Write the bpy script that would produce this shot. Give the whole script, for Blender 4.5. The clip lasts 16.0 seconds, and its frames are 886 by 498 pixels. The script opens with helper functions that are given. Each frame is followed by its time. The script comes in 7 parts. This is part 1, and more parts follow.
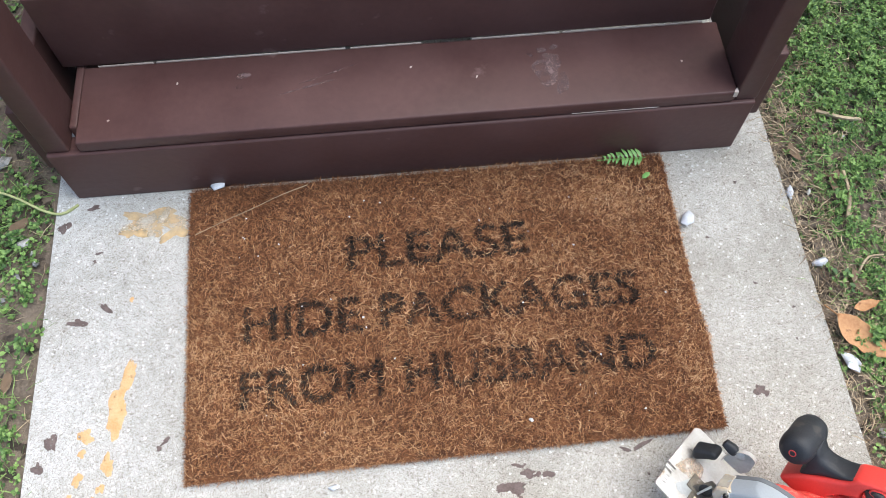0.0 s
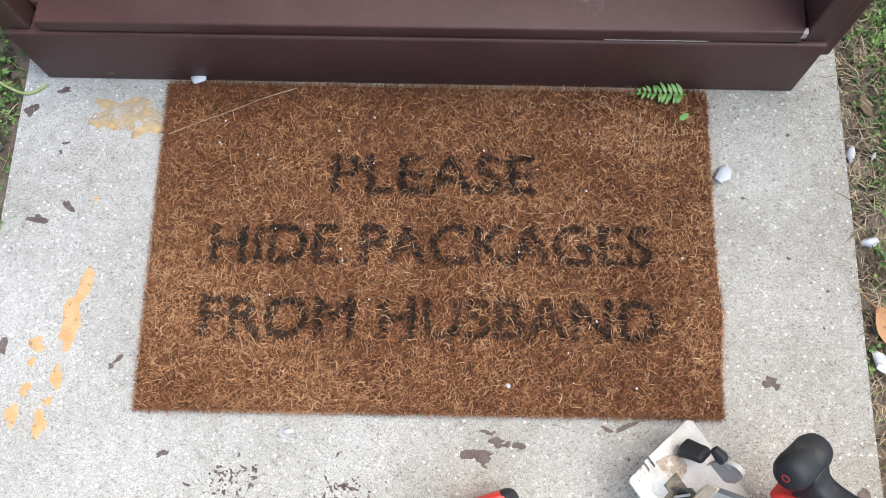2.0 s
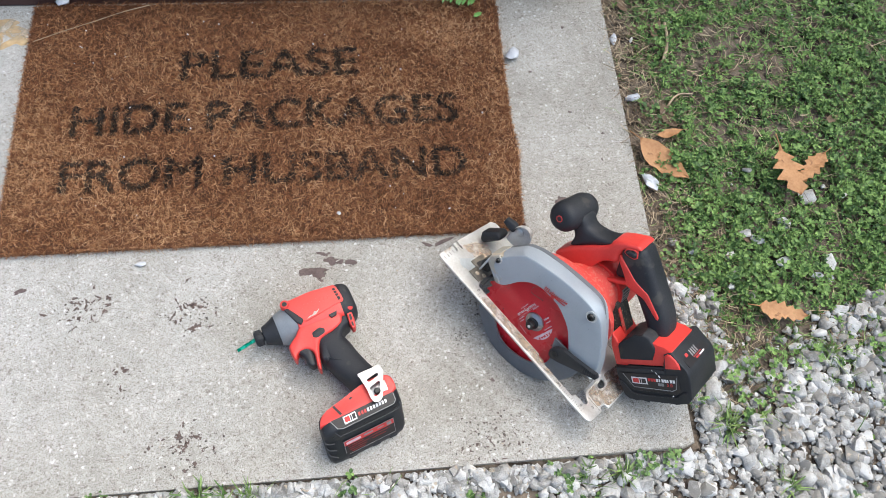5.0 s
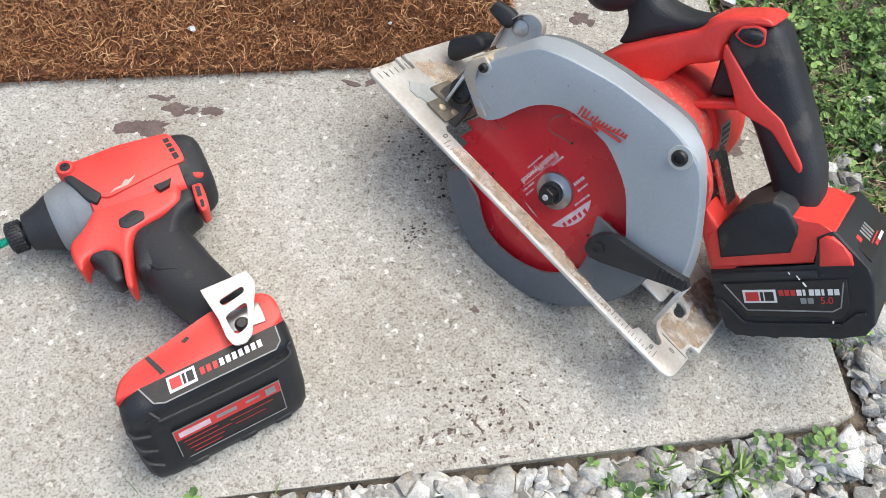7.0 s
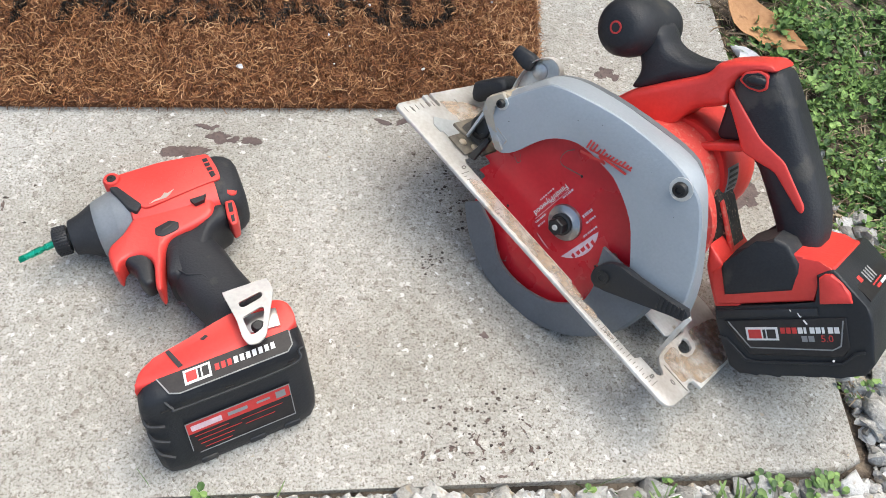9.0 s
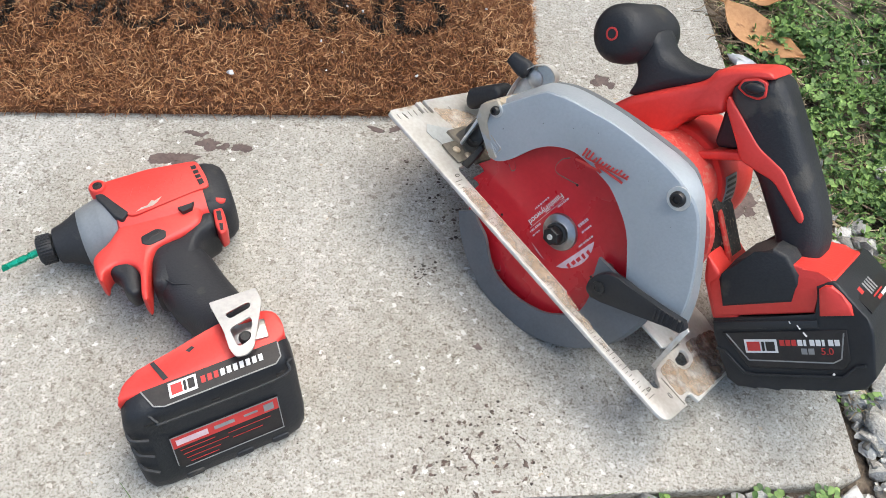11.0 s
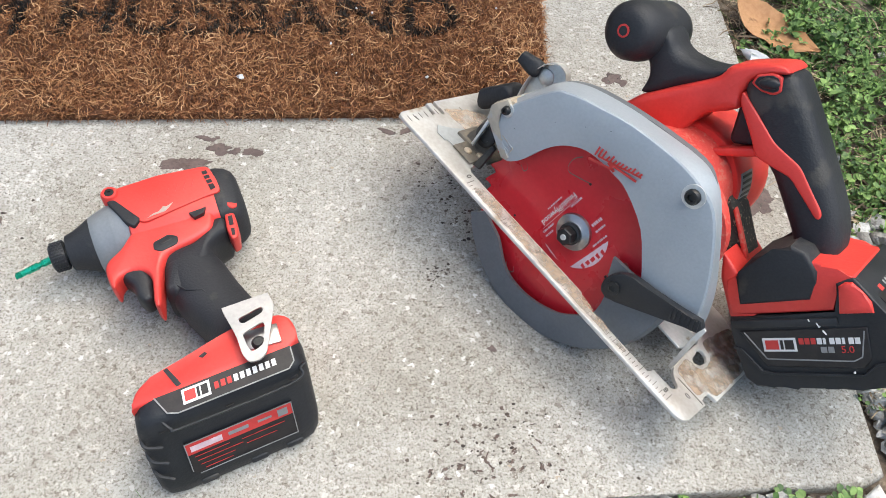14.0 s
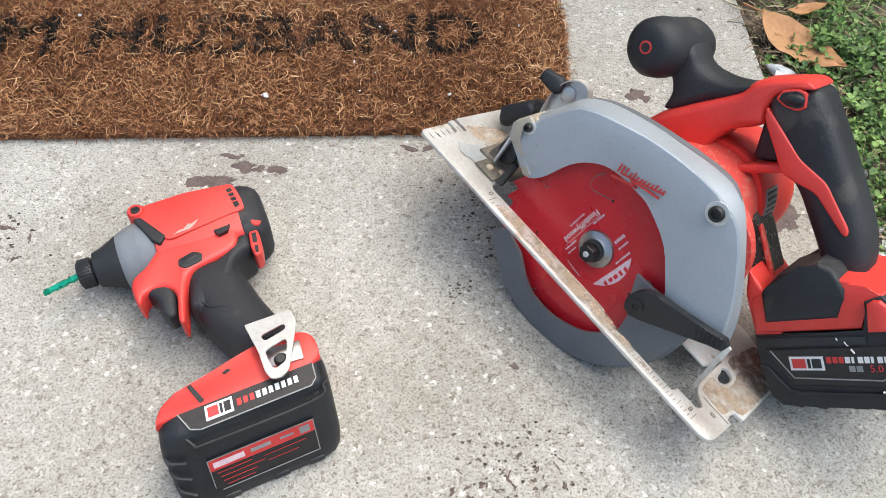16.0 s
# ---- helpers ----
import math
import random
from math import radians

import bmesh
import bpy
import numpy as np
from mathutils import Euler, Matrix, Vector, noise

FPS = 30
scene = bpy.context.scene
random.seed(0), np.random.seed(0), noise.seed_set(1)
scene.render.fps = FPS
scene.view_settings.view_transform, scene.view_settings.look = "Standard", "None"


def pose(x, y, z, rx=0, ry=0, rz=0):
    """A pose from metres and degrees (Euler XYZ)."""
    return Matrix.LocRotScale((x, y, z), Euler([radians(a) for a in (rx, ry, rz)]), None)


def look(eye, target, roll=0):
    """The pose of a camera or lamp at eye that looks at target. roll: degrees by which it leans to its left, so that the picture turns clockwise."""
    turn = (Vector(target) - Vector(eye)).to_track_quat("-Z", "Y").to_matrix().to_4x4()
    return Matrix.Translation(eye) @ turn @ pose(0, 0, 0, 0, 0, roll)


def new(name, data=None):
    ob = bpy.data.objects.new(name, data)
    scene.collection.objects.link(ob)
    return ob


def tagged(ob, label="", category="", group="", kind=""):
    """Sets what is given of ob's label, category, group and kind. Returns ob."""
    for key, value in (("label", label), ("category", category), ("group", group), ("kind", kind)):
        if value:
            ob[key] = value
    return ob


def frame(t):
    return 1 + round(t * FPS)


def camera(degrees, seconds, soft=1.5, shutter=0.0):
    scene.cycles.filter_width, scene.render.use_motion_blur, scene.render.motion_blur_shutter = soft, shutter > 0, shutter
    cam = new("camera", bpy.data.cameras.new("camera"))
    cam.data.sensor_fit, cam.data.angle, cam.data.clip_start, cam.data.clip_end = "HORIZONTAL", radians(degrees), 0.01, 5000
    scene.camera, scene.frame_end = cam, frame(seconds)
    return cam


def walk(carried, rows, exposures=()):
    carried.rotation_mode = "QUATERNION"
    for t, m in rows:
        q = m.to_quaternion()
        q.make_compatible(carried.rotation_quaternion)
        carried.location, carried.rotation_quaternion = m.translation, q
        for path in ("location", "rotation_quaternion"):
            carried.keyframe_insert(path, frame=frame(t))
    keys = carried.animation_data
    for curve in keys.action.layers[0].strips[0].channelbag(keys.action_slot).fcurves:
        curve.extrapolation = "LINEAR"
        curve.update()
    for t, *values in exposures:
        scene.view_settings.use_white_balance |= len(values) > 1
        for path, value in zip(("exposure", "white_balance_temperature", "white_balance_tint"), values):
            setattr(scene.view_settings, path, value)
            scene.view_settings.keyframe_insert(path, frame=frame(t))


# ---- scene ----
cam = camera(57.0, 16.0, 0.75)

EXPOSURES = [(0.0, 1.2, 6050, 5), (1.0, 1.1, 6050, 5), (4.5, 1.1, 6100, 5), (5.0, 0.84, 6050, 5), (7.5, 0.95, 6300, 4), (16.0, 0.97, 6300, 4)]
PATH = [
    (0, (0.339, -0.246, 1.16), (0.422, 0.638, -0.632), -0.8),
    (0.5, (0.355, -0.25, 1.141), (0.289, 0.575, -0.68), -1.3),
    (1, (0.458, -0.131, 1.097), (0.245, 0.49, -0.793), -13.5),
    (1.5, (0.451, -0.093, 1.072), (0.384, 0.459, -0.849), -5.8),
    (2, (0.438, -0.089, 1.077), (0.37, 0.468, -0.843), -6.1),
    (2.5, (0.449, -0.091, 1.085), (0.396, 0.487, -0.829), -5.2),
    (3, (0.45, -0.098, 1.092), (0.395, 0.49, -0.819), -5.4),
    (3.5, (0.432, -0.114, 1.088), (0.491, 0.481, -0.82), 3.9),
    (4, (0.451, -0.244, 1.1), (0.511, 0.451, -0.775), 3.8),
    (4.5, (0.539, -0.438, 1.133), (0.466, 0.357, -0.7), -3.7),
    (5, (0.534, -0.577, 1.067), (0.707, 0.339, -0.703), 6.4),
    (5.2, (0.541, -0.621, 1.027), (0.775, 0.331, -0.716), 8.9),
    (7.3, (0.598, -0.454, 0.518), (0.901, 0.469, -1.23), 11.9),
    (7.5, (0.606, -0.47, 0.542), (0.924, 0.5, -1.178), 13.1),
    (8, (0.601, -0.505, 0.547), (0.921, 0.533, -1.132), 13.2),
    (8.5, (0.603, -0.514, 0.542), (0.858, 0.547, -1.134), 10.2),
    (9, (0.604, -0.512, 0.544), (0.779, 0.588, -1.117), 7.0),
    (9.2, (0.598, -0.512, 0.54), (0.771, 0.603, -1.111), 7.3),
    (11.5, (0.608, -0.504, 0.535), (0.797, 0.613, -1.113), 7.4),
    (12, (0.603, -0.505, 0.537), (0.768, 0.615, -1.111), 6.0),
    (12.5, (0.605, -0.502, 0.536), (0.737, 0.622, -1.113), 4.5),
    (13, (0.605, -0.502, 0.535), (0.708, 0.623, -1.116), 3.5),
    (13.5, (0.604, -0.501, 0.534), (0.722, 0.617, -1.12), 4.3),
    (14, (0.608, -0.502, 0.532), (0.761, 0.618, -1.118), 5.3),
    (14.5, (0.607, -0.502, 0.532), (0.75, 0.631, -1.111), 4.6),
    (15, (0.608, -0.502, 0.533), (0.728, 0.641, -1.105), 3.8),
    (15.5, (0.61, -0.502, 0.533), (0.711, 0.649, -1.1), 2.9),
    (16, (0.61, -0.501, 0.533), (0.703, 0.652, -1.098), 2.7),
]
walk(cam, [(t, look(eye, target, roll)) for t, eye, target, roll in PATH], EXPOSURES)

# ---- daylight: bright overcast ----
world = bpy.data.worlds.new("overcast_sky")
scene.world = world
world.use_nodes = True
wn, wl = world.node_tree.nodes, world.node_tree.links
sky = wn.new("ShaderNodeTexSky")
sky.sky_type = "NISHITA"
sky.sun_disc = False
sky.sun_elevation, sky.sun_rotation = radians(58), radians(28)
sky.air_density, sky.dust_density, sky.ozone_density = 1.0, 6.0, 0.6
wl.new(sky.outputs[0], wn["Background"].inputs[0])
wn["Background"].inputs[1].default_value = 0.142
sun_data = bpy.data.lights.new("sun", "SUN")
sun_data.energy, sun_data.angle, sun_data.color = 1.2, radians(36), (1.0, 0.97, 0.93)
sun = new("sun", sun_data)
sun.matrix_world = look((0.6 + 1.05, -0.50, 2.35), (0.6, 0.0, 0.0))


# ---- materials ----
def nodes_of(name):
    m = bpy.data.materials.new(name)
    m.use_nodes = True
    return m, m.node_tree.nodes, m.node_tree.links, m.node_tree.nodes["Principled BSDF"]


def ramp(n, stops):
    r = n.new("ShaderNodeValToRGB")
    els = r.color_ramp.elements
    while len(els) < len(stops):
        els.new(0.5)
    for e, (p, c) in zip(els, stops):
        e.position, e.color = p, (*c, 1)
    return r


def material(name, c1, c2, rough=0.6, scale=20.0, fine=250.0, bump=0.2, metal=0.0, spot=None, spot_at=0.62, spot_scale=60.0,
             island=0.0, rough_var=0.12, coat=0.0, spec=0.5, dist=0.002, patchy=0.0, patch_at=0.42, patch_w=0.14):
    """A surface with slow blotches, fine grain, optional specks of another colour, relief and uneven gloss."""
    m, n, l, b = nodes_of(name)
    tc = n.new("ShaderNodeTexCoord")
    geo = n.new("ShaderNodeNewGeometry")
    a = n.new("ShaderNodeTexNoise")
    a.inputs["Scale"].default_value, a.inputs["Detail"].default_value = scale, 5
    l.new(tc.outputs["Object"], a.inputs["Vector"])
    f = n.new("ShaderNodeTexNoise")
    f.inputs["Scale"].default_value, f.inputs["Detail"].default_value = fine, 3
    l.new(tc.outputs["Object"], f.inputs["Vector"])
    mixv = n.new("ShaderNodeMath")
    mixv.operation = "MULTIPLY_ADD"
    l.new(f.outputs["Fac"], mixv.inputs[0])
    mixv.inputs[1].default_value = 0.45
    half = n.new("ShaderNodeMath")
    half.operation = "MULTIPLY_ADD"
    l.new(a.outputs["Fac"], half.inputs[0])
    half.inputs[1].default_value, half.inputs[2].default_value = 1.1, -0.28
    l.new(half.outputs[0], mixv.inputs[2])
    fac = mixv.outputs[0]
    if island:
        isl = n.new("ShaderNodeMath")
        isl.operation = "MULTIPLY_ADD"
        l.new(geo.outputs["Random Per Island"], isl.inputs[0])
        isl.inputs[1].default_value = island
        shift = n.new("ShaderNodeMath")
        shift.operation = "SUBTRACT"
        l.new(fac, shift.inputs[0])
        shift.inputs[1].default_value = island * 0.5
        l.new(shift.outputs[0], isl.inputs[2])
        fac = isl.outputs[0]
    r = ramp(n, [(0.25, c1), (0.75, c2)])
    l.new(fac, r.inputs[0])
    col = r.outputs[0]
    if spot:
        s = n.new("ShaderNodeTexNoise")
        s.inputs["Scale"].default_value, s.inputs["Detail"].default_value = spot_scale, 6
        l.new(tc.outputs["Object"], s.inputs["Vector"])
        sr = ramp(n, [(spot_at, (0, 0, 0)), (min(spot_at + 0.06, 1.0), (1, 1, 1))])
        l.new(s.outputs["Fac"], sr.inputs[0])
        mx = n.new("ShaderNodeMix")
        mx.data_type = "RGBA"
        l.new(sr.outputs[0], mx.inputs["Factor"])
        l.new(col, mx.inputs["A"])
        mx.inputs["B"].default_value = (*spot, 1)
        col = mx.outputs["Result"]
    l.new(col, b.inputs["Base Color"])
    rv = n.new("ShaderNodeMath")
    rv.operation = "MULTIPLY_ADD"
    l.new(a.outputs["Fac"], rv.inputs[0])
    rv.inputs[1].default_value, rv.inputs[2].default_value = 2 * rough_var, rough - rough_var
    l.new(rv.outputs[0], b.inputs["Roughness"])
    b.inputs["Metallic"].default_value = metal
    b.inputs["Specular IOR Level"].default_value = spec
    b.inputs["Coat Weight"].default_value = coat
    if patchy:
        pn = n.new("ShaderNodeTexNoise")
        pn.inputs["Scale"].default_value, pn.inputs["Detail"].default_value = patchy, 6
        l.new(tc.outputs["Object"], pn.inputs["Vector"])
        pr = ramp(n, [(patch_at, (0, 0, 0)), (patch_at + patch_w, (1, 1, 1))])
        l.new(pn.outputs["Fac"], pr.inputs[0])
        l.new(pr.outputs[0], b.inputs["Alpha"])
    if bump:
        bp = n.new("ShaderNodeBump")
        bp.inputs["Strength"].default_value, bp.inputs["Distance"].default_value = bump, dist
        l.new(f.outputs["Fac"], bp.inputs["Height"])
        l.new(bp.outputs[0], b.inputs["Normal"])
    return m


def concrete_material():
    """Broom-worn pale concrete with exposed sand grains, pits and soft grey and tan blotches."""
    m, n, l, b = nodes_of("concrete")
    tc = n.new("ShaderNodeTexCoord")
    big = n.new("ShaderNodeTexNoise")
    big.inputs["Scale"].default_value, big.inputs["Detail"].default_value = 5, 6
    mid = n.new("ShaderNodeTexNoise")
    mid.inputs["Scale"].default_value, mid.inputs["Detail"].default_value = 45, 5
    fin = n.new("ShaderNodeTexNoise")
    fin.inputs["Scale"].default_value, fin.inputs["Detail"].default_value = 560, 4
    peb = n.new("ShaderNodeTexVoronoi")
    peb.inputs["Scale"].default_value = 400
    pit = n.new("ShaderNodeTexVoronoi")
    pit.inputs["Scale"].default_value = 95
    for t in (big, mid, fin, pit):
        l.new(tc.outputs["Object"], t.inputs["Vector"])
    # ragged grains: cell coordinates shaken by fine noise
    wob = n.new("ShaderNodeTexNoise")
    wob.inputs["Scale"].default_value, wob.inputs["Detail"].default_value = 420, 3
    l.new(tc.outputs["Object"], wob.inputs["Vector"])
    shake = n.new("ShaderNodeVectorMath")
    shake.operation = "MULTIPLY_ADD"
    l.new(wob.outputs["Color"], shake.inputs[0])
    shake.inputs[1].default_value = (0.0065, 0.0065, 0.0065)
    l.new(tc.outputs["Object"], shake.inputs[2])
    l.new(shake.outputs[0], peb.inputs["Vector"])
    base = ramp(n, [(0.3, (0.305, 0.287, 0.255)), (0.5, (0.402, 0.388, 0.360)), (0.72, (0.505, 0.498, 0.478))])
    add = n.new("ShaderNodeMath")
    add.operation = "MULTIPLY_ADD"
    l.new(mid.outputs["Fac"], add.inputs[0])
    add.inputs[1].default_value = 0.34
    sc = n.new("ShaderNodeMath")
    sc.operation = "MULTIPLY_ADD"
    l.new(big.outputs["Fac"], sc.inputs[0])
    sc.inputs[1].default_value, sc.inputs[2].default_value = 0.70, -0.02
    l.new(sc.outputs[0], add.inputs[2])
    l.new(add.outputs[0], base.inputs[0])
    # grains: each cell its own grey
    grain = ramp(n, [(0.0, (0.50, 0.45, 0.40)), (0.10, (0.86, 0.83, 0.79)), (0.45, (0.98, 0.97, 0.96)), (0.80, (1.05, 1.05, 1.04)), (0.94, (1.18, 1.18, 1.17)), (1.0, (1.4, 1.4, 1.4))])
    sep = n.new("ShaderNodeSeparateColor")
    l.new(peb.outputs["Color"], sep.inputs[0])
    l.new(sep.outputs[0], grain.inputs[0])
    mul = n.new("ShaderNodeMix")
    mul.data_type, mul.blend_type = "RGBA", "MULTIPLY"
    mul.inputs["Factor"].default_value = 0.85
    l.new(base.outputs[0], mul.inputs["A"])
    l.new(grain.outputs[0], mul.inputs["B"])
    fr = ramp(n, [(0.33, (0.43, 0.405, 0.37)), (0.48, (0.96, 0.95, 0.94)), (0.62, (1.06, 1.06, 1.06)), (0.75, (1.2, 1.2, 1.2))])
    l.new(fin.outputs["Fac"], fr.inputs[0])
    mul2 = n.new("ShaderNodeMix")
    mul2.data_type, mul2.blend_type = "RGBA", "MULTIPLY"
    mul2.inputs["Factor"].default_value = 0.85
    l.new(mul.outputs["Result"], mul2.inputs["A"])
    l.new(fr.outputs[0], mul2.inputs["B"])
    pr = ramp(n, [(0.06, (0.45, 0.42, 0.39)), (0.15, (1, 1, 1))])
    l.new(pit.outputs["Distance"], pr.inputs[0])
    mul3 = n.new("ShaderNodeMix")
    mul3.data_type, mul3.blend_type = "RGBA", "MULTIPLY"
    mul3.inputs["Factor"].default_value = 0.6
    l.new(mul2.outputs["Result"], mul3.inputs["A"])
    l.new(pr.outputs[0], mul3.inputs["B"])
    # pale exposed stones, a few millimetres across
    chip_v = n.new("ShaderNodeTexVoronoi")
    chip_v.inputs["Scale"].default_value = 210
    l.new(shake.outputs[0], chip_v.inputs["Vector"])
    csep = n.new("ShaderNodeSeparateColor")
    l.new(chip_v.outputs["Color"], csep.inputs[0])
    few = ramp(n, [(0.90, (0, 0, 0)), (0.95, (1, 1, 1))])
    l.new(csep.outputs[1], few.inputs[0])
    near = ramp(n, [(0.34, (1, 1, 1)), (0.46, (0, 0, 0))])
    l.new(chip_v.outputs["Distance"], near.inputs[0])
    both = n.new("ShaderNodeMath")
    both.operation = "MULTIPLY"
    l.new(few.outputs[0], both.inputs[0])
    l.new(near.outputs[0], both.inputs[1])
    tone = ramp(n, [(0.0, (0.40, 0.33, 0.25)), (0.35, (0.48, 0.46, 0.43)), (1.0, (0.66, 0.66, 0.65))])
    l.new(csep.outputs[2], tone.inputs[0])
    mx4 = n.new("ShaderNodeMix")
    mx4.data_type = "RGBA"
    l.new(both.outputs[0], mx4.inputs["Factor"])
    l.new(mul3.outputs["Result"], mx4.inputs["A"])
    l.new(tone.outputs[0], mx4.inputs["B"])
    sep_x = n.new("ShaderNodeSeparateXYZ")
    l.new(tc.outputs["Object"], sep_x.inputs[0])
    tread = n.new("ShaderNodeMath")
    tread.operation = "MULTIPLY_ADD"
    l.new(big.outputs["Fac"], tread.inputs[0])
    tread.inputs[1].default_value = 0.5
    l.new(sep_x.outputs[0], tread.inputs[2])
    clean = ramp(n, [(0.05, (1.20, 1.215, 1.24)), (0.55, (1.0, 0.995, 0.98)), (1.0, (0.97, 0.955, 0.93))])
    l.new(tread.outputs[0], clean.inputs[0])
    mul5 = n.new("ShaderNodeMix")
    mul5.data_type, mul5.blend_type = "RGBA", "MULTIPLY"
    mul5.inputs["Factor"].default_value = 1.0
    l.new(mx4.outputs["Result"], mul5.inputs["A"])
    l.new(clean.outputs[0], mul5.inputs["B"])
    l.new(mul5.outputs["Result"], b.inputs["Base Color"])
    b.inputs["Roughness"].default_value = 0.85
    hsum = n.new("ShaderNodeMath")
    hsum.operation = "MULTIPLY_ADD"
    l.new(peb.outputs["Distance"], hsum.inputs[0])
    hsum.inputs[1].default_value = -0.5
    l.new(fin.outputs["Fac"], hsum.inputs[2])
    bp = n.new("ShaderNodeBump")
    bp.inputs["Strength"].default_value, bp.inputs["Distance"].default_value = 0.55, 0.0012
    l.new(hsum.outputs[0], bp.inputs["Height"])
    l.new(bp.outputs[0], b.inputs["Normal"])
    return m


def fibre_material(name, dark, mid, light):
    """Coarse plant fibre: every strand its own tone, over slow patches of worn pile, darker towards the back edge."""
    m, n, l, b = nodes_of(name)
    geo = n.new("ShaderNodeNewGeometry")
    tc = n.new("ShaderNodeTexCoord")
    pat = n.new("ShaderNodeTexNoise")
    pat.inputs["Scale"].default_value, pat.inputs["Detail"].default_value = 7, 4
    l.new(tc.outputs["Object"], pat.inputs["Vector"])
    k = n.new("ShaderNodeMath")
    k.operation = "MULTIPLY_ADD"
    l.new(pat.outputs["Fac"], k.inputs[0])
    k.inputs[1].default_value, k.inputs[2].default_value = 1.25, -0.62
    slow = n.new("ShaderNodeTexNoise")
    slow.inputs["Scale"].default_value, slow.inputs["Detail"].default_value = 2.3, 2
    shift = n.new("ShaderNodeVectorMath")
    shift.operation = "ADD"
    shift.inputs[1].default_value = (0.35, 0.2, 0)
    l.new(tc.outputs["Object"], shift.inputs[0])
    l.new(shift.outputs[0], slow.inputs["Vector"])
    k2 = n.new("ShaderNodeMath")
    k2.operation = "MULTIPLY_ADD"
    l.new(slow.outputs["Fac"], k2.inputs[0])
    k2.inputs[1].default_value, k2.inputs[2].default_value = 0.9, -0.45
    both = n.new("ShaderNodeMath")
    both.operation = "ADD"
    l.new(k.outputs[0], both.inputs[0])
    l.new(k2.outputs[0], both.inputs[1])
    s = n.new("ShaderNodeMath")
    s.operation = "ADD"
    l.new(both.outputs[0], s.inputs[0])
    l.new(geo.outputs["Random Per Island"], s.inputs[1])
    # strand tone drops towards high y, the border broken by noise
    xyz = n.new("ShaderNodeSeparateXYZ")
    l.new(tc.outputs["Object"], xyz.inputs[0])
    back_y = n.new("ShaderNodeMath")
    back_y.operation = "MULTIPLY_ADD"
    l.new(pat.outputs["Fac"], back_y.inputs[0])
    back_y.inputs[1].default_value = 0.16
    l.new(xyz.outputs[1], back_y.inputs[2])
    back_dark = ramp(n, [(0.44, (0, 0, 0)), (0.56, (1, 1, 1))])
    l.new(back_y.outputs[0], back_dark.inputs[0])
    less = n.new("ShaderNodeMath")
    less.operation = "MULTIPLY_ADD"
    l.new(back_dark.outputs[0], less.inputs[0])
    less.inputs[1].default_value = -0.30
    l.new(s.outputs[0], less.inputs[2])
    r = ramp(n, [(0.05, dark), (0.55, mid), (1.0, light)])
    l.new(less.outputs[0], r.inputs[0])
    l.new(r.outputs[0], b.inputs["Base Color"])
    b.inputs["Roughness"].default_value = 0.55
    b.inputs["Specular IOR Level"].default_value = 0.35
    return m


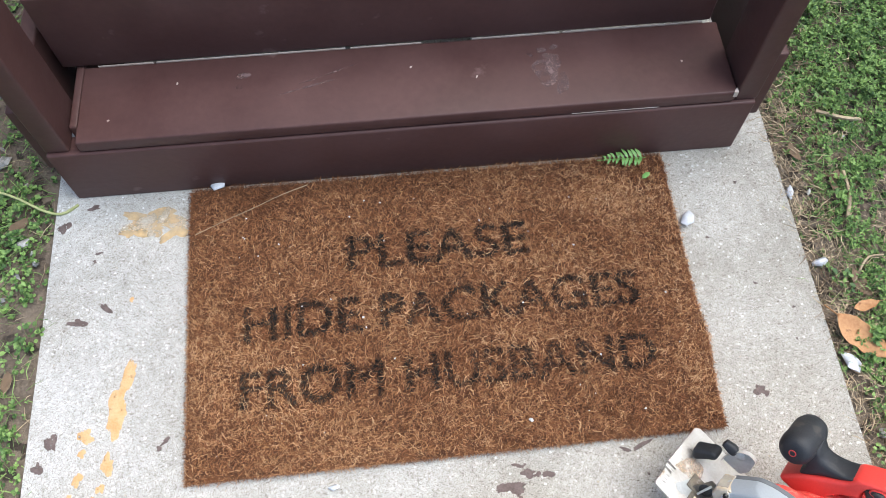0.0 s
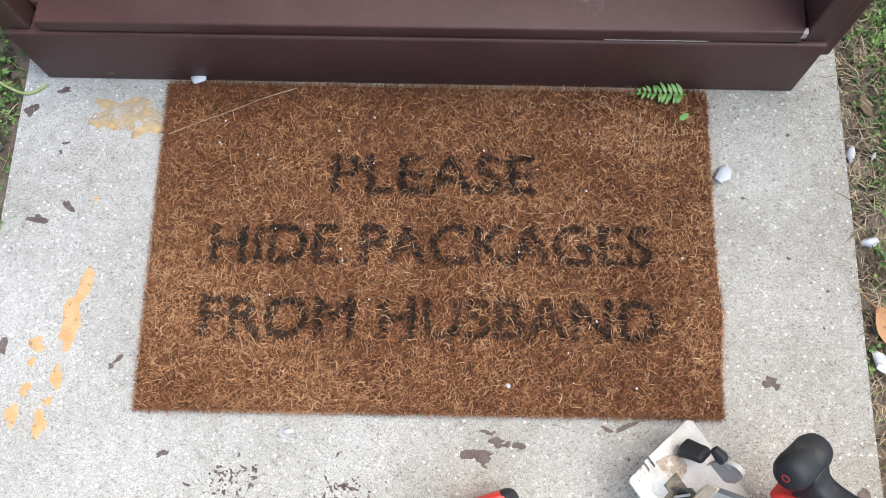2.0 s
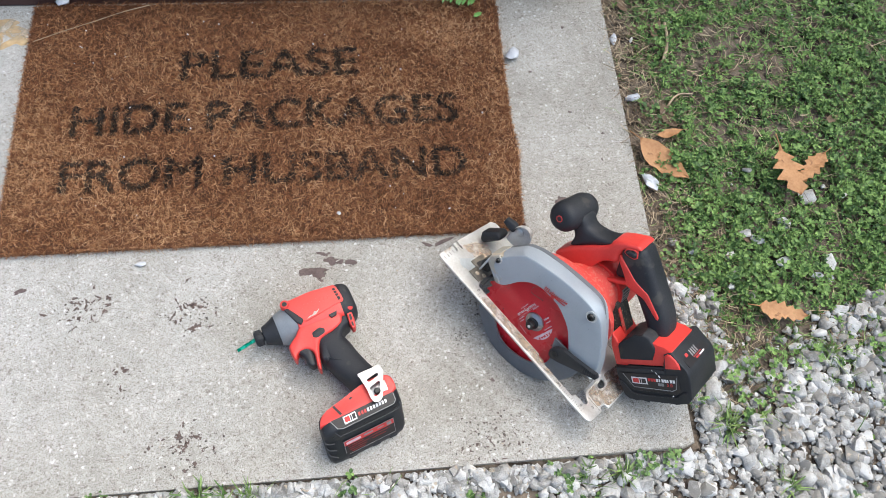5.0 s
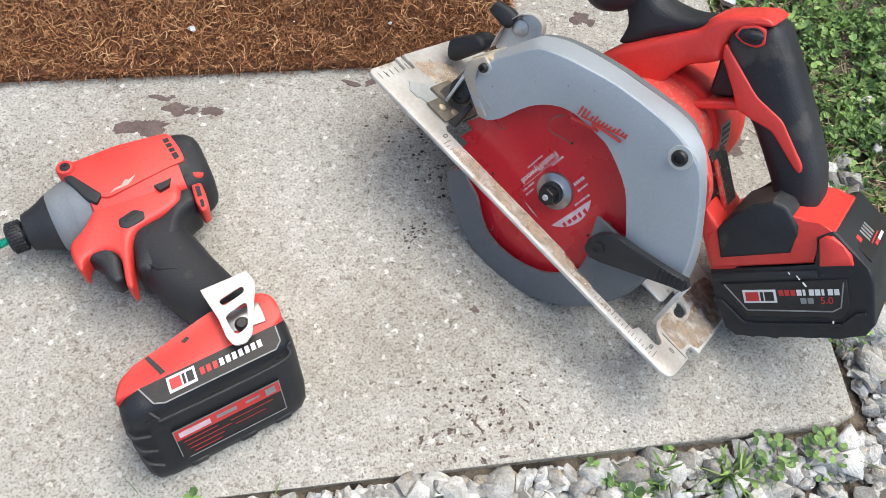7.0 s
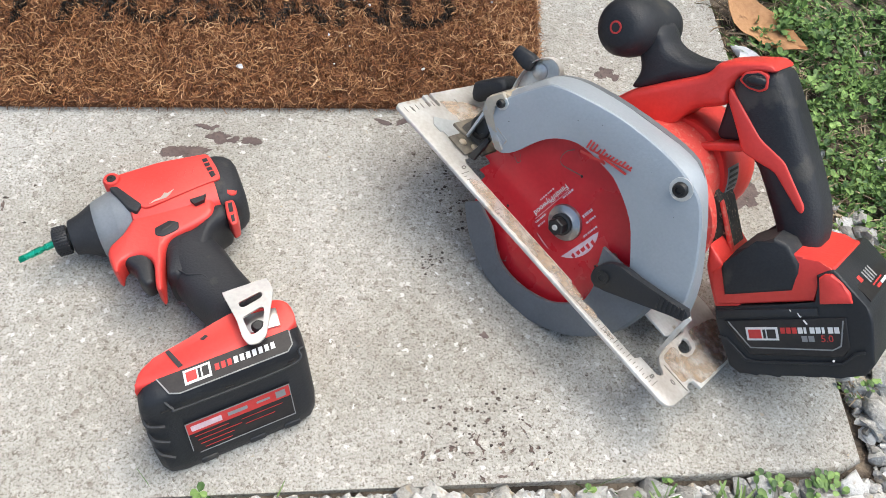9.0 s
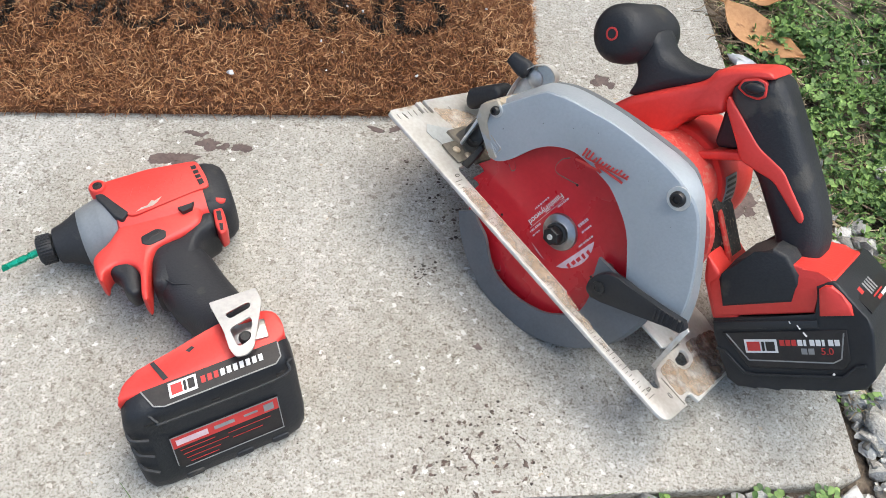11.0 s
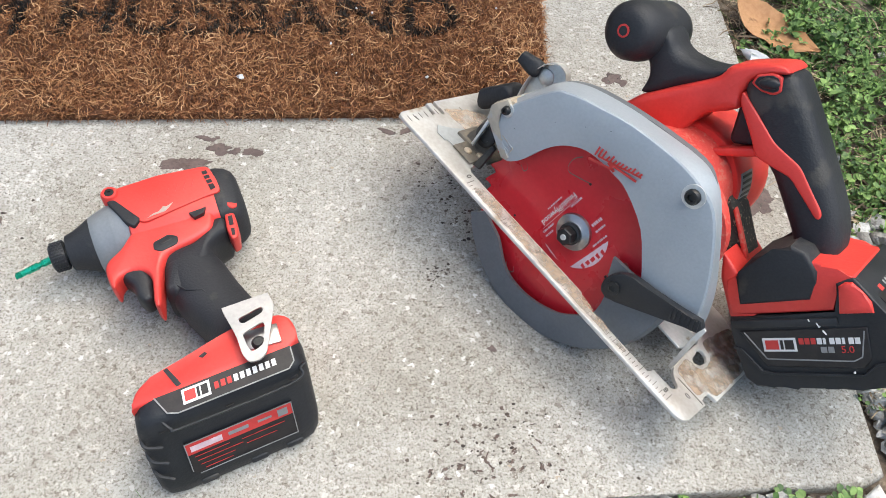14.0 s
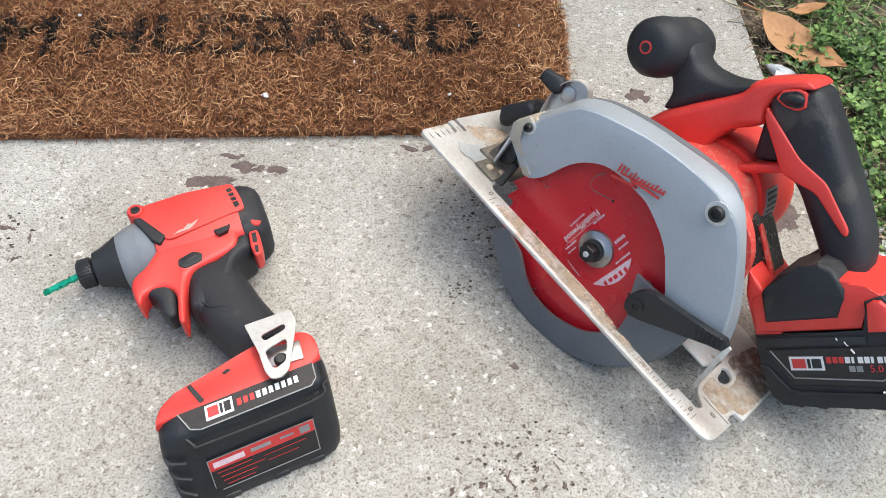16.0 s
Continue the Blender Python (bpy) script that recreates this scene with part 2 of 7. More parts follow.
M = {
    "concrete": concrete_material(),
    "brown_paint": material("brown_paint", (0.072, 0.034, 0.031), (0.098, 0.049, 0.044), 0.50, 9, 90, 0.18, spot=(0.16, 0.10, 0.093), spot_at=0.69, spot_scale=16, rough_var=0.22, spec=0.30),
    "house_wall": material("house_wall", (0.42, 0.41, 0.38), (0.5, 0.49, 0.46), 0.8, 3, 60, 0.1),
    "paint_scuff": material("paint_scuff", (0.14, 0.080, 0.076), (0.20, 0.13, 0.125), 0.6, 60, 300, 0.1, patchy=60, patch_at=0.34, patch_w=0.4),
    "bare_wood": material("bare_wood", (0.38, 0.31, 0.26), (0.60, 0.53, 0.47), 0.8, 30, 200, 0.3),
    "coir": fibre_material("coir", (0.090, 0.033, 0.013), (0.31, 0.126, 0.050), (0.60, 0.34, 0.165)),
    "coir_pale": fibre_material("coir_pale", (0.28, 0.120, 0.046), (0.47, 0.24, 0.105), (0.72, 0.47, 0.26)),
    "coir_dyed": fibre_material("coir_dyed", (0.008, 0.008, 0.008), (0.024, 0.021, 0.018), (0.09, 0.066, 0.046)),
    "coir_base": material("coir_base", (0.08, 0.030, 0.013), (0.20, 0.082, 0.034), 0.9, 60, 500, 0.9, dist=0.004),
    "soil": material("soil", (0.090, 0.067, 0.049), (0.235, 0.185, 0.138), 0.95, 22, 160, 0.9, spot=(0.05, 0.038, 0.028), spot_at=0.56, spot_scale=40, dist=0.006),
    "red_plastic": material("red_plastic", (0.64, 0.042, 0.034), (0.75, 0.062, 0.050), 0.40, 18, 420, 0.1, spot=(0.58, 0.16, 0.12), spot_at=0.72, spot_scale=42),
    "red_dusty": material("red_dusty", (0.58, 0.045, 0.036), (0.68, 0.085, 0.065), 0.6, 22, 500, 0.25, spot=(0.62, 0.15, 0.11), spot_at=0.55, spot_scale=220, rough_var=0.2),
    "black_rubber": material("black_rubber", (0.013, 0.0145, 0.018), (0.030, 0.031, 0.035), 0.58, 16, 620, 0.16, spot=(0.055, 0.051, 0.046), spot_at=0.585, spot_scale=30, rough_var=0.18, spec=0.42),
    "sawdust_dark": material("sawdust_dark", (0.035, 0.035, 0.03), (0.085, 0.082, 0.068), 0.85, 60, 520, 0.6, spot=(0.34, 0.27, 0.18), spot_at=0.60, spot_scale=420),
    "black_plastic": material("black_plastic", (0.012, 0.013, 0.016), (0.024, 0.0255, 0.029), 0.48, 25, 600, 0.12, spot=(0.06, 0.055, 0.05), spot_at=0.73, spot_scale=70, spec=0.45),
    "guard_paint": material("guard_paint", (0.35, 0.385, 0.42), (0.43, 0.465, 0.50), 0.40, 16, 500, 0.08, metal=0.25, spot=(0.17, 0.17, 0.17), spot_at=0.725, spot_scale=85),
    "case_paint": material("case_paint", (0.22, 0.235, 0.25), (0.29, 0.305, 0.32), 0.42, 18, 500, 0.06, metal=0.2, spot=(0.5, 0.5, 0.5), spot_at=0.72, spot_scale=60),
    "grey_plastic": material("grey_plastic", (0.115, 0.122, 0.132), (0.165, 0.174, 0.186), 0.48, 22, 500, 0.1, spot=(0.3, 0.28, 0.25), spot_at=0.70, spot_scale=50),
    "shoe_metal": material("shoe_metal", (0.52, 0.48, 0.43), (0.76, 0.75, 0.72), 0.45, 28, 320, 0.12, metal=0.45, spot=(0.42, 0.31, 0.20), spot_at=0.62, spot_scale=22, rough_var=0.2),
    "zinc": material("zinc", (0.50, 0.51, 0.5), (0.70, 0.72, 0.72), 0.36, 40, 400, 0.08, metal=0.5, spot=(0.32, 0.28, 0.22), spot_at=0.66, spot_scale=60),
    "dusty_zinc": material("dusty_zinc", (0.44, 0.34, 0.22), (0.62, 0.54, 0.43), 0.55, 45, 300, 0.2, metal=0.25, spot=(0.66, 0.64, 0.60), spot_at=0.57, spot_scale=50),
    "dusty_dark": material("dusty_dark", (0.10, 0.088, 0.07), (0.24, 0.205, 0.16), 0.7, 70, 400, 0.3, metal=0.2, spot=(0.36, 0.35, 0.33), spot_at=0.62, spot_scale=60),
    "dusty_paint": material("dusty_paint", (0.33, 0.30, 0.25), (0.46, 0.41, 0.33), 0.7, 70, 400, 0.2, spot=(0.38, 0.40, 0.42), spot_at=0.56, spot_scale=60),
    "rust_film": material("rust_film", (0.34, 0.235, 0.15), (0.54, 0.44, 0.34), 0.75, 90, 420, 0.2, patchy=110, patch_at=0.34, patch_w=0.5),
    "dust_film": material("dust_film", (0.50, 0.36, 0.25), (0.62, 0.50, 0.38), 0.85, 50, 400, 0.3, patchy=70, patch_at=0.34, patch_w=0.5),
    "stamp_grey": material("stamp_grey", (0.16, 0.145, 0.125), (0.30, 0.28, 0.25), 0.6, 90, 400, 0.1, metal=0.3),
    "chrome": material("chrome", (0.33, 0.33, 0.335), (0.46, 0.46, 0.46), 0.36, 40, 400, 0.05, metal=1.0),
    "dark_steel": material("dark_steel", (0.025, 0.025, 0.026), (0.06, 0.06, 0.06), 0.4, 60, 500, 0.15, metal=0.7),
    "blade_red": material("blade_red", (0.50, 0.012, 0.022), (0.62, 0.022, 0.034), 0.28, 20, 300, 0.06, spot=(0.16, 0.01, 0.01), spot_at=0.66, spot_scale=12),
    "label_white": material("label_white", (0.68, 0.67, 0.66), (0.82, 0.81, 0.80), 0.5, 60, 300, 0.0),
    "label_pink": material("label_pink", (0.62, 0.42, 0.46), (0.78, 0.6, 0.64), 0.5, 160, 700, 0.0),
    "label_red": material("label_red", (0.48, 0.03, 0.028), (0.6, 0.05, 0.045), 0.45, 60, 300, 0.0),
    "label_grey": material("label_grey", (0.2, 0.2, 0.2), (0.3, 0.3, 0.3), 0.5, 60, 300, 0.0),
    "label_dark": material("label_dark", (0.011, 0.010, 0.011), (0.024, 0.020, 0.020), 0.42, 200, 800, 0.0),
    "bit_green": material("bit_green", (0.008, 0.26, 0.15), (0.02, 0.42, 0.27), 0.28, 60, 400, 0.05, metal=0.5),
    "stain_brown": material("stain_brown", (0.085, 0.058, 0.052), (0.17, 0.125, 0.11), 0.75, 90, 400, 0.4, patchy=240, patch_at=0.27),
    "mud": material("mud", (0.075, 0.050, 0.042), (0.17, 0.125, 0.105), 0.9, 90, 400, 0.4, patchy=260, patch_at=0.35),
    "dirt": material("dirt", (0.045, 0.034, 0.028), (0.12, 0.092, 0.075), 0.9, 200, 600, 0.3, island=0.5),
    "stain_orange": material("stain_orange", (0.56, 0.315, 0.125), (0.62, 0.42, 0.22), 0.85, 60, 320, 0.5, patchy=80, patch_at=0.26),
    "stain_pale": material("stain_pale", (0.60, 0.40, 0.18), (0.64, 0.47, 0.26), 0.88, 60, 320, 0.5, patchy=34, patch_at=0.28, patch_w=0.45),
    "limestone": material("limestone", (0.25, 0.237, 0.215), (0.60, 0.59, 0.57), 0.85, 70, 520, 0.8, island=0.6, spot=(0.42, 0.36, 0.28), spot_at=0.61, spot_scale=90, dist=0.002),
    "quartz": material("quartz", (0.46, 0.47, 0.50), (0.68, 0.68, 0.70), 0.5, 50, 300, 0.3),
    "clover": material("clover", (0.042, 0.095, 0.020), (0.235, 0.365, 0.098), 0.6, 30, 200, 0.0, island=0.55),
    "grass": material("grass", (0.085, 0.16, 0.034), (0.27, 0.37, 0.12), 0.6, 9, 200, 0.0, island=0.5),
    "straw": material("straw", (0.16, 0.105, 0.062), (0.52, 0.41, 0.27), 0.8, 12, 200, 0.0, island=0.6),
    "oak_leaf": material("oak_leaf", (0.36, 0.17, 0.065), (0.52, 0.28, 0.13), 0.7, 30, 240, 0.3, spot=(0.2, 0.09, 0.035), spot_at=0.68, spot_scale=50),
    "green_stalk": material("green_stalk", (0.26, 0.30, 0.10), (0.46, 0.46, 0.22), 0.6, 30, 200, 0.1),
    "fern": material("fern", (0.10, 0.24, 0.045), (0.22, 0.40, 0.12), 0.5, 40, 200, 0.1),
}


# ---- mesh helpers ----
def finish(name, bm, mats, smooth=40.0):
    me = bpy.data.meshes.new(name)
    bmesh.ops.recalc_face_normals(bm, faces=bm.faces[:])
    bm.to_mesh(me)
    bm.free()
    for m in mats if isinstance(mats, (list, tuple)) else [mats]:
        me.materials.append(M[m])
    if smooth:
        me.polygons.foreach_set("use_smooth", [True] * len(me.polygons))
        me.set_sharp_from_angle(angle=radians(smooth))
    return me


def part(name, bm, mat, parent=None, label="", smooth=40.0):
    ob = new(name, finish(name, bm, mat, smooth))
    ob.parent = parent
    return tagged(ob, label) if label else ob


def thing(name, label, category, m=None, group="", kind=""):
    ob = new(name)
    ob.empty_display_size = 0.05
    if m is not None:
        ob.matrix_world = m
    return tagged(ob, label, category, group, kind)


def box(bm, x0, x1, y0, y1, z0, z1, bevel=0.0, seg=2, m=None):
    """A box with softened edges added to bm."""
    g = bmesh.ops.create_cube(bm, size=1.0)
    vs = g["verts"]
    for v in vs:
        v.co = Vector(((x0 + x1) / 2 + v.co.x * (x1 - x0), (y0 + y1) / 2 + v.co.y * (y1 - y0), (z0 + z1) / 2 + v.co.z * (z1 - z0)))
    if bevel:
        es = list({e for v in vs for e in v.link_edges})
        r = bmesh.ops.bevel(bm, geom=es, offset=bevel, segments=seg, profile=0.5, affect="EDGES", clamp_overlap=True)
        vs = list({v for f in r["faces"] for v in f.verts} | {v for v in vs if v.is_valid})
    if m is not None:
        bmesh.ops.transform(bm, matrix=m, verts=vs)
    return vs


def curve_points(pts, n, closed=False):
    """n points along a smooth line through the given ones."""
    p = [Vector(q) for q in pts]
    out, k = [], len(p)
    for i in range(n):
        t = i / (n if closed else n - 1) * (k if closed else k - 1)
        j = min(int(t), k - 1 if closed else k - 2)
        u = t - j
        if closed:
            a, b, c, d = p[(j - 1) % k], p[j % k], p[(j + 1) % k], p[(j + 2) % k]
        else:
            b, c = p[j], p[j + 1]
            a = p[j - 1] if j else b * 2 - c
            d = p[j + 2] if j + 2 < k else c * 2 - b
        out.append(0.5 * (2 * b + (c - a) * u + (2 * a - 5 * b + 4 * c - d) * u * u + (3 * b - 3 * c + d - a) * u ** 3))
    return out


def prism(bm, pts, lo, hi, axis="y", bevel=0.0, seg=2):
    """A flat outline (two coordinates a point) drawn out along an axis from lo to hi, its rims softened."""
    def at(p, h):
        return {"y": (p[0], h, p[1]), "z": (p[0], p[1], h), "x": (h, p[0], p[1])}[axis]
    a = [bm.verts.new(at(p, lo)) for p in pts]
    b = [bm.verts.new(at(p, hi)) for p in pts]
    n = len(pts)
    fa, fb = bm.faces.new(a[::-1]), bm.faces.new(b)
    for i in range(n):
        bm.faces.new((a[i], a[(i + 1) % n], b[(i + 1) % n], b[i]))
    if bevel:
        es = [e for e in {*fa.edges, *fb.edges}]
        bmesh.ops.bevel(bm, geom=es, offset=bevel, segments=seg, profile=0.5, affect="EDGES", clamp_overlap=True)


def even_loop(pts, n, passes=2):
    """The closed outline walked at even steps, its corners a little rounded."""
    p = [Vector(q) for q in pts]
    seg = [(p[(i + 1) % len(p)] - p[i]).length for i in range(len(p))]
    total, out = sum(seg), []
    for i in range(n):
        d, j = total * i / n, 0
        while d > seg[j]:
            d -= seg[j]
            j += 1
        out.append(p[j].lerp(p[(j + 1) % len(p)], d / seg[j]))
    for _ in range(passes):
        out = [(out[i - 1] + out[i] * 2 + out[(i + 1) % n]) / 4 for i in range(n)]
    return out


def pillow(bm, pts, lo, hi, axis="y", r=0.004, n=72, r_lo=None, steps=4):
    """A flat outline drawn out along an axis, with broadly rounded rims."""
    def at(q, h):
        return {"y": (q[0], h, q[1]), "z": (q[0], q[1], h), "x": (h, q[0], q[1])}[axis]
    o = even_loop(pts, n)
    area = sum(o[i - 1].x * o[i].y - o[i].x * o[i - 1].y for i in range(n))
    inw = []
    for i in range(n):
        t = (o[(i + 1) % n] - o[i - 1]).normalized()
        inw.append(Vector((-t.y, t.x)) * (1 if area > 0 else -1))
    for _ in range(3):
        inw = [(inw[i - 1] + inw[i] + inw[(i + 1) % n]) / 3 for i in range(n)]
    rl = r if r_lo is None else r_lo
    # where the outline is narrow the rim is rounded less
    room = []
    for i in range(n):
        near = [(o[j] - o[i]).length for j in range(n) if inw[j].dot(inw[i]) < 0.1 and (o[j] - o[i]).dot(inw[i]) > 0]
        room.append(min(1.0, 0.38 * min(near, default=9.0) / max(r, rl)))
    for _ in range(4):
        room = [min(room[i], (room[i - 1] + room[i] + room[(i + 1) % n]) / 3) for i in range(n)]
    inw = [v * k for v, k in zip(inw, room)]
    rings = []
    for k in range(steps + 1):
        a = math.pi / 2 * k / steps
        rings.append([at(q + v * (rl * (1 - math.sin(a))), lo + rl * (1 - math.cos(a))) for q, v in zip(o, inw)])
    for k in range(steps + 1):
        a = math.pi / 2 * k / steps
        rings.append([at(q + v * (r * (1 - math.cos(a))), hi - r * (1 - math.sin(a))) for q, v in zip(o, inw)])
    skin(bm, rings)
    bm.normal_update()
    bmesh.ops.triangulate(bm, faces=[f for f in bm.faces if len(f.verts) > 4], ngon_method="EAR_CLIP")


def skin(bm, rings, caps=True, closed=True):
    """Faces between rings of equal length."""
    rows = [[bm.verts.new(p) for p in r] for r in rings]
    n = len(rows[0])
    for a, b in zip(rows, rows[1:]):
        for i in range(n if closed else n - 1):
            j = (i + 1) % n
            bm.faces.new((a[i], a[j], b[j], b[i]))
    if caps and closed:
        bm.faces.new(rows[0][::-1])
        bm.faces.new(rows[-1])


def oval(c, e1, e2, r1, r2, n=20, p=2.0):
    """A rounded ring about c; p above 2 squares it off."""
    c, e1, e2, out = Vector(c), Vector(e1), Vector(e2), []
    for i in range(n):
        a = 2 * math.pi * i / n
        ca, sa = math.cos(a), math.sin(a)
        out.append(c + e1 * (r1 * math.copysign(abs(ca) ** (2 / p), ca)) + e2 * (r2 * math.copysign(abs(sa) ** (2 / p), sa)))
    return out


def loft(bm, stations, side, n=20, p=2.4):
    """Tube through stations (centre, half-width across, half-width along side), round its path; ends closed with a dome."""
    cs = [Vector(s[0]) for s in stations]
    rings = []
    for i, s in enumerate(stations):
        d = (cs[min(i + 1, len(cs) - 1)] - cs[max(i - 1, 0)]).normalized()
        sd = Vector(side)
        sd = (sd - d * sd.dot(d)).normalized()
        rings.append(oval(cs[i], d.cross(sd).normalized(), sd, s[1], s[2], n, p))
    skin(bm, rings)


def lathe(bm, profile, centre, axis, n=32, ref=(0, 0, 1)):
    """Profile of (along, radius) turned about an axis through centre."""
    ax = Vector(axis).normalized()
    r = Vector(ref)
    e1 = (r - ax * r.dot(ax)).normalized()
    e2 = ax.cross(e1)
    skin(bm, [oval(Vector(centre) + ax * h, e1, e2, max(rad, 1e-5), max(rad, 1e-5), n) for h, rad in profile])


def rod(bm, a, b, r, n=12):
    a, b = Vector(a), Vector(b)
    d = b - a
    ref = (0, 0, 1) if abs(d.normalized().z) < 0.9 else (1, 0, 0)
    lathe(bm, [(0, r * 0.85), (r * 0.15, r), (d.length - r * 0.15, r), (d.length, r * 0.85)], a, d, n, ref)


def lettering(words, size, m, depth=0.0002):
    """Letters of the built-in typeface as a bmesh, laid by m."""
    c = bpy.data.curves.new("letters", "FONT")
    c.body, c.size, c.align_x, c.align_y, c.resolution_u, c.extrude = words, size, "CENTER", "CENTER", 3, depth
    ob = bpy.data.objects.new("letters", c)
    me = bpy.data.meshes.new_from_object(ob)
    bm = bmesh.new()
    bm.from_mesh(me)
    bpy.data.objects.remove(ob)
    bpy.data.curves.remove(c)
    bpy.data.meshes.remove(me)
    bmesh.ops.transform(bm, matrix=m, verts=bm.verts[:])
    return bm


def mesh_from_arrays(name, co, sizes, index, mats, mat_index=None, smooth=False):
    """A mesh straight from arrays: points, corner counts and corner indices."""
    me = bpy.data.meshes.new(name)
    co, sizes, index = np.asarray(co, np.float32), np.asarray(sizes, np.int32), np.asarray(index, np.int32)
    me.vertices.add(len(co))
    me.vertices.foreach_set("co", co.ravel())
    me.loops.add(len(index))
    me.loops.foreach_set("vertex_index", index.ravel())
    me.polygons.add(len(sizes))
    me.polygons.foreach_set("loop_start", np.concatenate([[0], np.cumsum(sizes)[:-1]]).astype(np.int32))
    if mat_index is not None:
        me.polygons.foreach_set("material_index", np.asarray(mat_index, np.int32))
    me.polygons.foreach_set("use_smooth", [smooth] * len(sizes))
    for m in mats:
        me.materials.append(M[m])
    me.update(calc_edges=True)
    me.validate()
    return me


def strands(root, tip, bend, width, rng):
    """Ribbons of two pieces from root by a bent middle to tip: points, and the quads' indices."""
    k = len(root)
    mid = (root + tip) / 2 + bend
    d = tip - root
    side = np.cross(d, rng.normal(size=(k, 3)))
    side /= np.linalg.norm(side, axis=1, keepdims=True) + 1e-9
    w = np.asarray(width)[:, None] * side / 2
    co = np.stack([root - w, root + w, mid - w, mid + w, tip - w * 0.45, tip + w * 0.45], 1).reshape(-1, 3)
    quad = np.array([[0, 1, 3, 2], [2, 3, 5, 4]])
    index = (np.arange(k)[:, None, None] * 6 + quad[None]).reshape(-1)
    return co, np.full(2 * k, 4), index


def curls(root, heading, long, turn, lift, width, rng, seg=6):
    """Curved ribbons that lie about on a surface: each bends steadily along its length."""
    k = len(root)
    pts, at, head = [root.copy()], root.copy(), heading.copy()
    for i in range(seg):
        q = (i + 0.5) / seg
        step = np.stack([np.cos(head), np.sin(head), lift * np.cos(math.pi * q)], 1) * (long / seg)[:, None]
        at = at + step
        pts.append(at)
        head = head + turn / seg
    p = np.stack(pts, 1)
    d = p[:, -1] - p[:, 0] + 1e-6
    side = np.cross(np.gradient(p, axis=1), rng.normal(size=(k, 1, 3)) * 0.5 + (0, 0, 1))
    side /= np.linalg.norm(side, axis=2, keepdims=True) + 1e-9
    w = np.asarray(width)[:, None, None] * side / 2
    co = np.stack([p - w, p + w], 2).reshape(-1, 3)
    m = seg + 1
    quad = np.array([[2 * i, 2 * i + 1, 2 * i + 3, 2 * i + 2] for i in range(seg)])
    index = (np.arange(k)[:, None, None] * 2 * m + quad[None]).reshape(-1)
    return co, np.full(seg * k, 4), index


def field(x, y, scale, seed=0.0):
    """Slow noise over the plan, -1 to 1."""
    return np.array([noise.noise((a * scale + seed, b * scale - seed, seed)) for a, b in zip(x, y)])

# ---- ground and concrete pad ----
def ground_height(x, y):
    """The ground lies a little under the top of the pad."""
    return -0.010 - 0.006 * noise.noise((x * 3, y * 3, 0.3))


bm = bmesh.new()
coarse = [-40, -15, -6, -3, -2]
xs = coarse + [-1.2 + 0.06 * i for i in range(62)] + [3, 4, 7, 15, 40]
ys = coarse + [-1.6 + 0.06 * i for i in range(62)] + [3, 4, 7, 15, 40]
grid = [[bm.verts.new((x, y, ground_height(x, y))) for x in xs] for y in ys]
for r0, r1 in zip(grid, grid[1:]):
    for i in range(len(xs) - 1):
        bm.faces.new((r0[i], r0[i + 1], r1[i + 1], r1[i]))
ground = tagged(part("ground", bm, "soil"), "bare brown soil under thin weeds, clover and pale gravel", "ground", kind="structure")

bm = bmesh.new()
outline = [(-0.228, -0.343), (0.1, -0.345), (0.45, -0.344), (0.75, -0.342), (0.935, -0.342), (0.951, -0.335), (0.954, -0.2),
           (0.954, 0.0), (0.960, 0.3), (0.964, 0.52), (0.966, 1.3), (-0.226, 1.3), (-0.226, 0.3), (-0.229, 0.0)]
prism(bm, outline, -0.10, 0.0, "z", 0.006, 3)
pad = tagged(part("concrete_pad", bm, "concrete"), "pale weathered concrete pad with exposed grit and paint spots", "concrete pad", kind="structure")

# ---- porch steps: dark brown painted boards ----
steps = thing("porch_steps", "dark brown painted wooden porch steps with scuffed treads", "steps", pose(-0.192, 0.482, 0, 0, 0, -0.95))


def board(name, x0, x1, y0, y1, z0, z1, bevel=0.004, label="", mat="brown_paint", m=None):
    bm = bmesh.new()
    box(bm, x0, x1, y0, y1, z0, z1, bevel, 3, m)
    return part(name, bm, mat, steps, label)


WIDE = 1.089
board("riser", 0, WIDE, 0, 0.036, 0.0, 0.125, label="lowest riser board standing on the concrete")
board("tread", 0.053, WIDE - 0.036, 0.003, 0.1445, 0.127, 0.151, 0.0035, label="lowest tread with pale scuffs")
board("riser", 0.020, WIDE - 0.045, 0.1470, 0.183, 0.150, 0.298, label="second riser board")
board("tread", 0.020, WIDE - 0.040, 0.150, 0.31, 0.300, 0.324, 0.0035)
board("riser", 0.040, WIDE - 0.040, 0.316, 0.35, 0.326, 0.47)
board("tread", 0.040, WIDE - 0.040, 0.32, 0.60, 0.472, 0.496, 0.0035)
# cracked filler that shows in the joint behind the lowest tread, in broken lengths
for x0, x1 in ((0.075, 0.16), (0.165, 0.46), (0.468, 0.58), (0.66, 0.80), (0.805, 1.03)):
    board("filler_strip", x0, x1, 0.1452, 0.1464, 0.135, 0.1508 + 0.0006 * math.sin(40 * x0), 0.0003, "cracked pale filler in the joint", "bare_wood")
# inner carriage that closes the gap beside the tread
board("carriage", 0.0385, 0.0526, 0.036, 0.60, 0.0, 0.146)
for x0, x1 in ((0.0, 0.038), (WIDE - 0.034, WIDE + 0.002)):
    board("post", x0, x1, 0.006, 0.090, 0.126, 0.98, 0.004, "upright post of the handrail")
for x0, x1 in ((-0.030, -0.003), (WIDE + 0.005, WIDE + 0.034)):
    board("stringer", x0, x1, 0.030, 0.9, 0.05, 0.20, 0.004, "side board carrying the treads")

